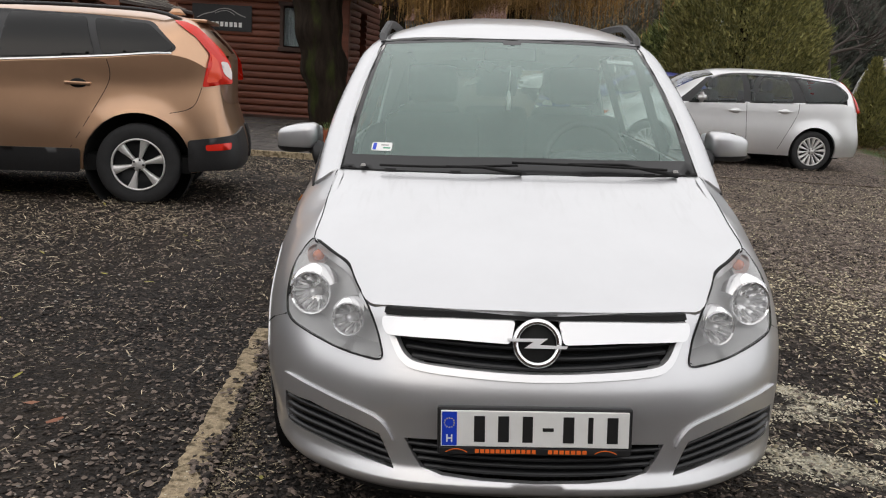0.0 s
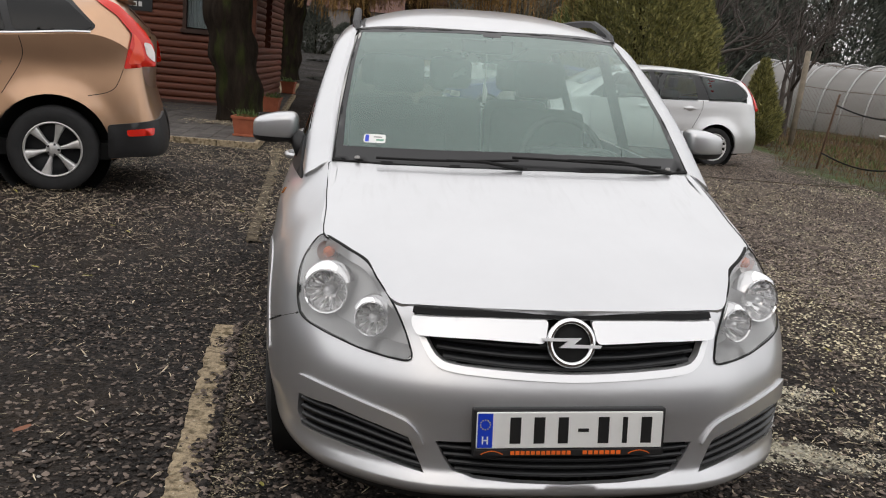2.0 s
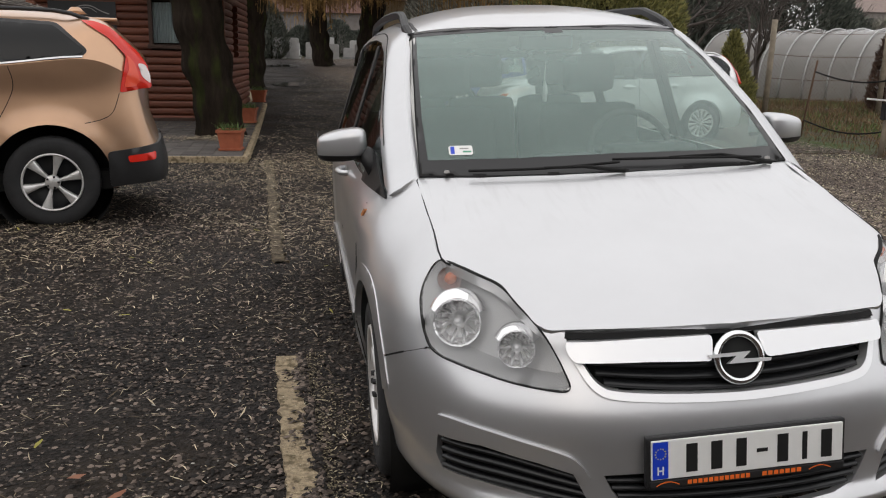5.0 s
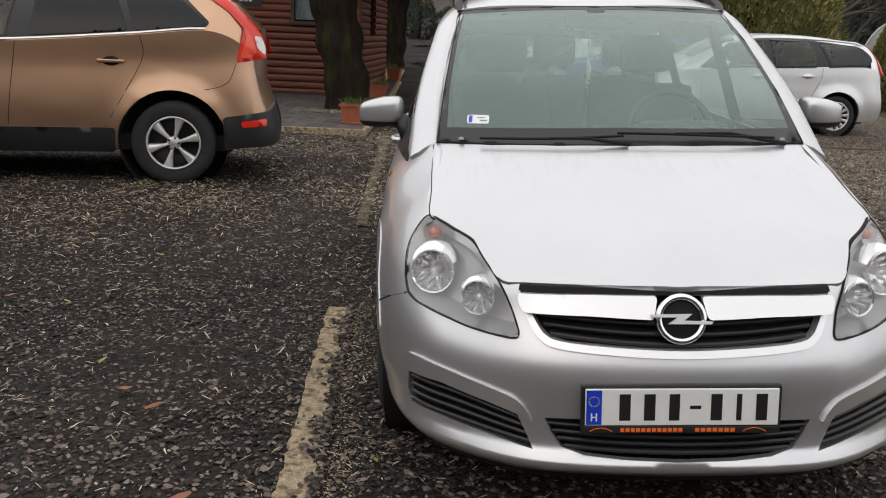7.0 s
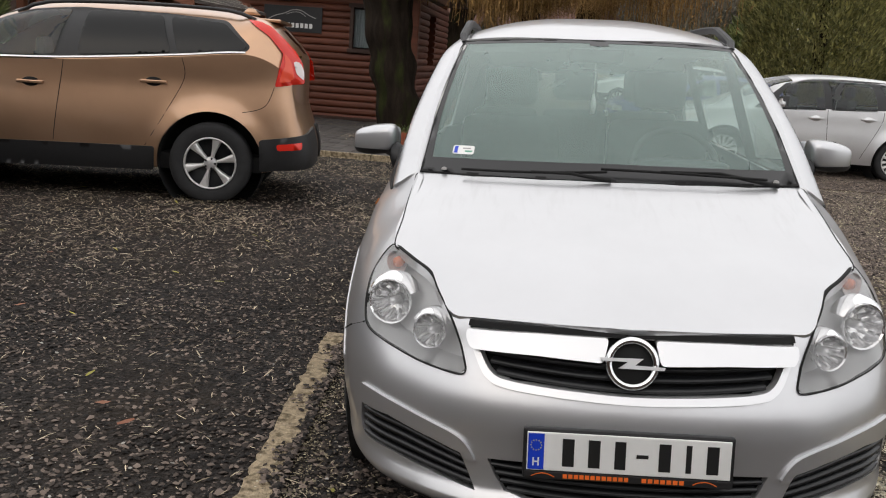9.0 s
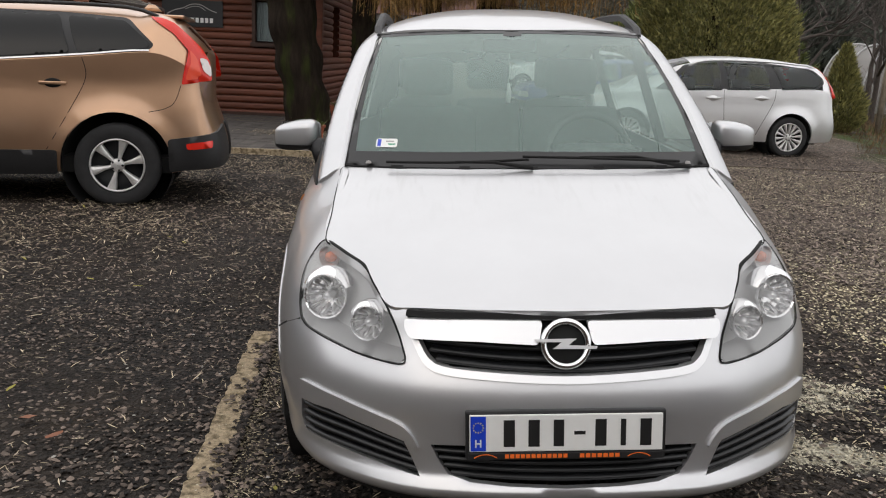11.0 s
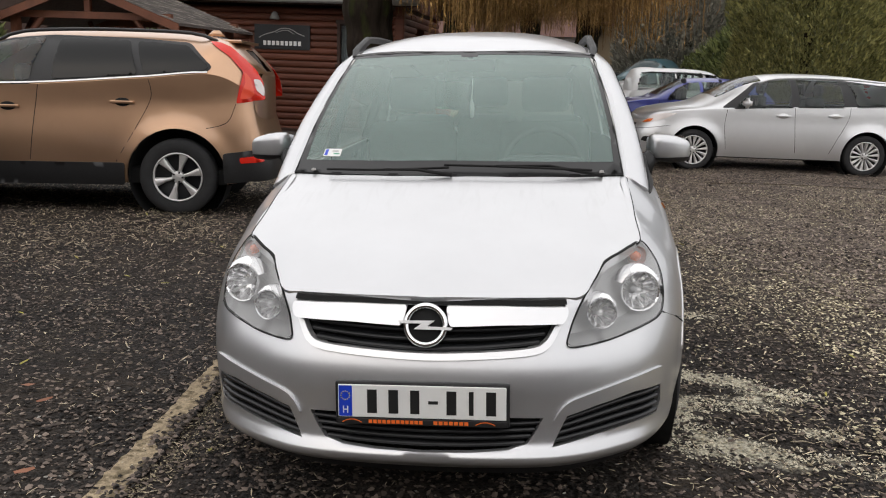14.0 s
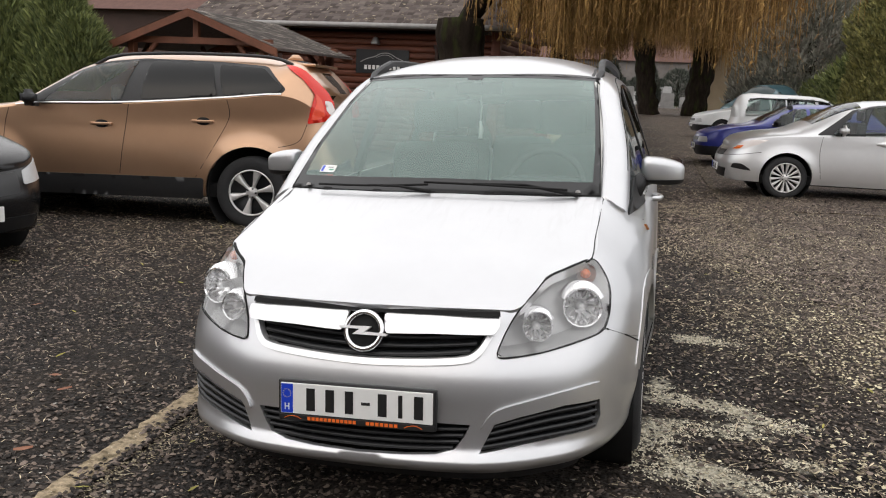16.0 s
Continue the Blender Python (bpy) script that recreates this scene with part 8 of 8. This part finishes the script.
    # black floor, also there to block light from below
    boxpart("floor_pan", (-0.8, 0.75, 0.20), (0.8, 4.25, 0.32), M["seam"], car)


M["amber"] = mat("amber_lens", (0.36, 0.14, 0.05), 0.2)
M["frit"] = mat("screen_black", (0.010, 0.010, 0.011), 0.3)
M["tintside"] = glass_mat("side_glass", (0.72, 0.80, 0.77), 1.5)
build_minivan()


# ---- loose stones, straw and leaves on the yard ----
rng = np.random.default_rng(7)


def heights(x, y):
    """The lie of the land for many places at once."""
    st = lambda a, b, v: (lambda t: t * t * (3 - 2 * t))(np.clip((v - a) / (b - a), 0, 1))
    z = 0.050 * st(-0.45, 1.25, x) * (1 - st(7.5, 11.0, y)) * (1 - st(2.5, 6.0, x))
    z += 0.095 * st(1.0, 3.0, x) * st(8.5, 12.5, y) * (1 - st(7.0, 10.0, x)) * (1 - st(17, 24, y))
    z += np.interp(y, [13, 17, 20, 22.5, 30, 60], [0.0, 0.02, 0.10, 0.18, 0.38, 1.05]) * (1 - st(6, 12, x))
    return z


def places(n, x0, x1, y0, y1, power):
    """Places on the yard, denser near the front of it."""
    u = rng.random(n)
    a, b = y0 ** (1 - power), y1 ** (1 - power)
    y = (a + (b - a) * u) ** (1 / (1 - power))
    x = rng.uniform(x0, x1, n)
    keep = ~((y > 12.0) & (x < -1.82)) & ~((x > 7.0) & (y > 10.6))
    mid = x + 0.545 + 0.09 * y
    on_edge = (mid > -0.062) & (mid < 0.058) & (y < 4.5) & (rng.random(n) < np.clip(0.99 - 3.5 * np.clip(mid + 0.01, 0, 1) - 0.12 * np.sin(y * 23), 0, 1))
    keep &= ~on_edge
    return x[keep], y[keep]


STONE_V = np.array([(1, 0, 0), (0.4, 0.9, 0.1), (-0.6, 0.7, -0.1), (-1, -0.1, 0.1), (-0.3, -0.9, 0), (0.6, -0.7, -0.1), (0.1, 0.05, 0.75), (0, 0, -0.6)], float)
STONE_T = np.array([(0, 1, 6), (1, 2, 6), (2, 3, 6), (3, 4, 6), (4, 5, 6), (5, 0, 6)])


def stones(name, x, y, lo, hi, material, label, sink=0.25):
    n = len(x)
    s = lo + (hi - lo) * rng.random(n) ** 2.2
    a = rng.uniform(0, 2 * np.pi, n)
    v = STONE_V[None] * (1 + rng.uniform(-0.3, 0.3, (n, 8, 3)))
    v = v * s[:, None, None] * np.stack([np.ones(n), rng.uniform(0.55, 1.0, n), rng.uniform(0.45, 0.85, n)], 1)[:, None]
    tilt = rng.uniform(-0.35, 0.35, n)
    v[:, :, 2] += v[:, :, 0] * tilt[:, None]
    c, d = np.cos(a)[:, None], np.sin(a)[:, None]
    out = np.empty_like(v)
    out[:, :, 0] = v[:, :, 0] * c - v[:, :, 1] * d + x[:, None]
    out[:, :, 1] = v[:, :, 0] * d + v[:, :, 1] * c + y[:, None]
    out[:, :, 2] = v[:, :, 2] + (heights(x, y) + s * sink)[:, None]
    t = STONE_T[None] + (np.arange(n) * 8)[:, None, None]
    ob = arrays(name, out, t, material)
    return tagged(ob, label, "gravel", kind="stuff")


def blades(name, x, y, l0, l1, w0, w1, material, label, curl=0.25, lift=0.012, cat="litter"):
    """Straw, chips and leaves: bent slivers lying at all angles."""
    n = len(x)
    L, W = rng.uniform(l0, l1, n) * 0.5, rng.uniform(w0, w1, n) * 0.5
    a = rng.uniform(0, 2 * np.pi, n)
    dx, dy = np.cos(a), np.sin(a)
    h = heights(x, y) + lift + rng.uniform(0, 0.012, n)
    tz = rng.uniform(-curl, curl, n)
    bend = rng.normal(0, 0.07, n)
    v = np.empty((n, 6, 3))
    for k, (f, g) in enumerate(((-1, 0.25), (-1, -0.25), (0, 1), (0, -1), (1, 0.3), (1, -0.3))):
        off = bend * L * (1 - abs(f))
        v[:, k, 0] = x + dx * L * f - dy * (W * g + off)
        v[:, k, 1] = y + dy * L * f + dx * (W * g + off)
        v[:, k, 2] = h + L * f * tz + (abs(f) * 0.25 * W if k % 2 else 0) + (1 - abs(f)) * L * 0.06
    t = np.array([(0, 1, 3), (0, 3, 2), (2, 3, 5), (2, 5, 4)])[None] + (np.arange(n) * 6)[:, None, None]
    return tagged(arrays(name, v, t, material), label, cat, kind="stuff")


def lime(x, y):
    return sum(np.exp(-((x - a) / c) ** 2 - ((y - b) / d) ** 2) for a, b, c, d in LIME)


def patchy(x, y):
    return np.sin(x * 2.3 + 0.4 * y) + np.sin(y * 1.7 - x) + np.sin(x * 4.1 + y * 3.3 + 1)


def spread(n, x0, x1, y0, y1, power, chance=None):
    """Places in sight on the yard, none under the minivan."""
    x, y = places(n, x0, x1, y0, y1, power)
    ok = ~((x > -0.25) & (x < 0.95) & (y > 2.9) & (y < 6.4)) & (np.abs(x) < 1.7 + 1.0 * y)
    if chance is not None:
        ok &= rng.random(len(x)) < chance(x, y)
    return x[ok], y[ok]


x, y = spread(210000, -6.0, 7.5, 1.2, 8.0, 1.05, lambda x, y: np.where(lime(x, y) > 0.42, 0.35, 1.0))
stones("gravel", x, y, 0.005, 0.016, M["pebble"], "dark grey broken gravel stones covering the yard", 0.4)
x, y = spread(34000, -7.0, 8.5, 7.0, 14.0, 0.5)
stones("far_gravel", x, y, 0.009, 0.026, M["pebble"], "dark grey broken gravel at the back of the yard")
x, y = spread(7000, -6.0, 3.0, 1.2, 11.0, 1.1)
stones("pale_gravel", x, y, 0.003, 0.010, M["palestone"], "scattered pale limestone chips among dark gravel", 0.8)
x, y = spread(110000, 1.0, 8.0, 2.2, 12.5, 0.9, lambda x, y: np.clip((x - 1.15) / 1.4, 0.05, 1) * np.clip(0.65 + 0.35 * patchy(x, y), 0.12, 1))
stones("yellow_gravel", x, y, 0.005, 0.014, M["yellowstone"], "pale yellowish pebbles among dark gravel", 0.7)
y = rng.uniform(1.2, 4.4, 2600)
x = -0.545 - 0.09 * y + rng.uniform(-0.055, 0.05, 2600)
stones("strip_grains", x, y, 0.002, 0.006, M["limestone"], "pale grains on the worn concrete strip", 2.2)
y = rng.uniform(1.2, 4.5, 3600)
x = -0.545 - 0.09 * y + 0.075 - np.abs(rng.normal(0, 0.030, 3600)) * (1 + 0.5 * np.sin(y * 11) + 0.4 * np.sin(y * 29))
stones("strip_gravel", x, y, 0.006, 0.014, M["pebble"], "dark gravel strewn over the edge of the concrete strip", 1.7)
y = rng.uniform(1.2, 4.5, 5200)
x = -0.545 - 0.09 * y + 0.04 + np.abs(rng.normal(0, 0.085, 5200)) * (1 + 0.45 * np.sin(y * 7))
stones("crumbled_grains", x, y, 0.002, 0.0065, M["stripgrain"], "sandy grains crumbled off the concrete strip", 2.4)
x, y = rng.normal(-2.55, 0.42, 900), rng.normal(14.45, 0.22, 900)
blades("swept_leaves", x, y, 0.03, 0.08, 0.010, 0.02, M["straw"], "pale fallen leaves heaped round the willow trunk", lift=0.09)
x, y = rng.uniform(0.9, 2.3, 60000), rng.uniform(2.4, 5.7, 60000)
ok = lime(x, y) * (0.75 + 0.35 * np.sin(x * 31 + 3 * np.sin(y * 17)) * np.sin(y * 37 + 2 * np.sin(x * 23))) > 0.36 + 0.3 * rng.random(60000)
stones("lime_crumbs", x[ok], y[ok], 0.003, 0.008, M["limestone"], "pale lime crumbs in patches beside the car", 0.3)
x, y = spread(16000, -6.0, 3.0, 1.2, 13.0, 0.4)
blades("straw_litter", x, y, 0.008, 0.055, 0.002, 0.006, M["straw"], "pale dry willow leaves and straw on the gravel")
x, y = spread(60000, -7.0, 2.0, 3.5, 13.0, 0.0, lambda x, y: np.clip((y - 4.2) / 3.5, 0.02, 1) * np.clip(0.6 + 0.35 * patchy(x, y), 0.15, 1))
blades("drifted_straw", x, y, 0.015, 0.085, 0.004, 0.010, M["straw"], "drifts of pale straw and willow leaves at the back of the yard", lift=0.02)
x, y = places(60000, 1.0, 8.0, 5.0, 22.0, 0.9)
ok = (x + 0.45 * y > 5.2)
blades("wood_chip_litter", x[ok], y[ok], 0.025, 0.075, 0.008, 0.022, M["chip"], "silvery brown dead leaves and wood chips on the ground", lift=0.02)
x, y = spread(42000, 0.9, 8.0, 2.3, 15.0, 0.7, lambda x, y: np.clip((x - 0.7) / 1.2, 0.15, 1) * np.clip(0.6 + 0.35 * patchy(y, x), 0.1, 1))
blades("pale_straw", x, y, 0.010, 0.055, 0.003, 0.008, M["straw"], "pale straw among the pebbles", lift=0.016)
x, y = places(26000, -7.0, 3.0, 11.0, 42.0, 0.9)
blades("leaf_litter", x, y, 0.02, 0.08, 0.006, 0.016, M["straw"], "pale fallen willow leaves along the lane")
x, y = spread(90, -5.0, 5.0, 1.6, 8.0, 0.8)
blades("yellow_leaves", x, y, 0.035, 0.07, 0.012, 0.022, M["yellowleaf"], "a few yellow-green fallen leaves", 0.3, 0.02)
bx, by = np.array([-1.58, -1.42, -2.6, -1.1, 2.2, -3.1]), np.array([3.25, 3.12, 4.3, 2.5, 3.3, 5.4])
blades("brown_leaves", bx, by, 0.06, 0.085, 0.030, 0.042, M["brownleaf"], "a few broad brown fallen leaves", 0.2, 0.02)


def garden_growth():
    n = 60000
    x, y = rng.uniform(6.3, 24, n), rng.uniform(10.5, 30, n)
    ok = np.array([inside((a, b), GARDEN) for a, b in zip(x, y)]) & (np.sin(x * 1.3) + np.sin(y * 1.1 + 1) + rng.normal(0, 0.5, n) > 0.1)
    x, y = x[ok], y[ok]
    n = len(x)
    h = rng.uniform(0.03, 0.12, n)
    a = rng.uniform(0, 6.28, n)
    v = np.empty((n, 3, 3))
    v[:, 0] = np.stack([x - 0.012 * np.cos(a), y - 0.012 * np.sin(a), np.zeros(n)], 1)
    v[:, 1] = np.stack([x + 0.012 * np.cos(a), y + 0.012 * np.sin(a), np.zeros(n)], 1)
    v[:, 2] = np.stack([x + rng.normal(0, 0.05, n), y + rng.normal(0, 0.05, n), h], 1)
    tagged(arrays("grass", v, np.arange(3 * n).reshape(-1, 3), M["grass"]), "rough green grass in the garden", "grass", kind="stuff")
    n = 16000
    x, y = rng.uniform(7.0, 24, n), rng.uniform(11, 30, n)
    ok = np.array([inside((a, b), GARDEN) for a, b in zip(x, y)])
    x, y = x[ok], y[ok]
    n = len(x)
    h = rng.uniform(0.05, 0.30, n)
    v = np.empty((n, 3, 3))
    v[:, 0] = np.stack([x - 0.01, y, np.zeros(n)], 1)
    v[:, 1] = np.stack([x + 0.01, y, np.zeros(n)], 1)
    v[:, 2] = np.stack([x + rng.normal(0, 0.12, n), y + rng.normal(0, 0.12, n), h], 1)
    tagged(arrays("dry_weeds", v, np.arange(3 * n).reshape(-1, 3), M["drystem"]), "dry brown weed stems in the garden", "weeds", kind="stuff")


garden_growth()
for nm, px, py, rx, ry in (("puddle_1", -2.25, 30.2, 0.42, 1.3), ("puddle_2", -3.3, 45.5, 0.7, 1.6)):
    pts = [(px + rx * math.cos(a) * (1 + 0.25 * math.sin(3 * a + px)), py + ry * math.sin(a) * (1 + 0.2 * math.cos(2 * a))) for a in np.linspace(0, 2 * math.pi, 40)[:-1]]
    tagged(pymesh(nm, [(a, b, ground_z(a, b) + 0.02) for a, b in pts], [tuple(range(len(pts)))], M["puddle"]), "shallow rain puddle on the lane", "water", kind="structure")
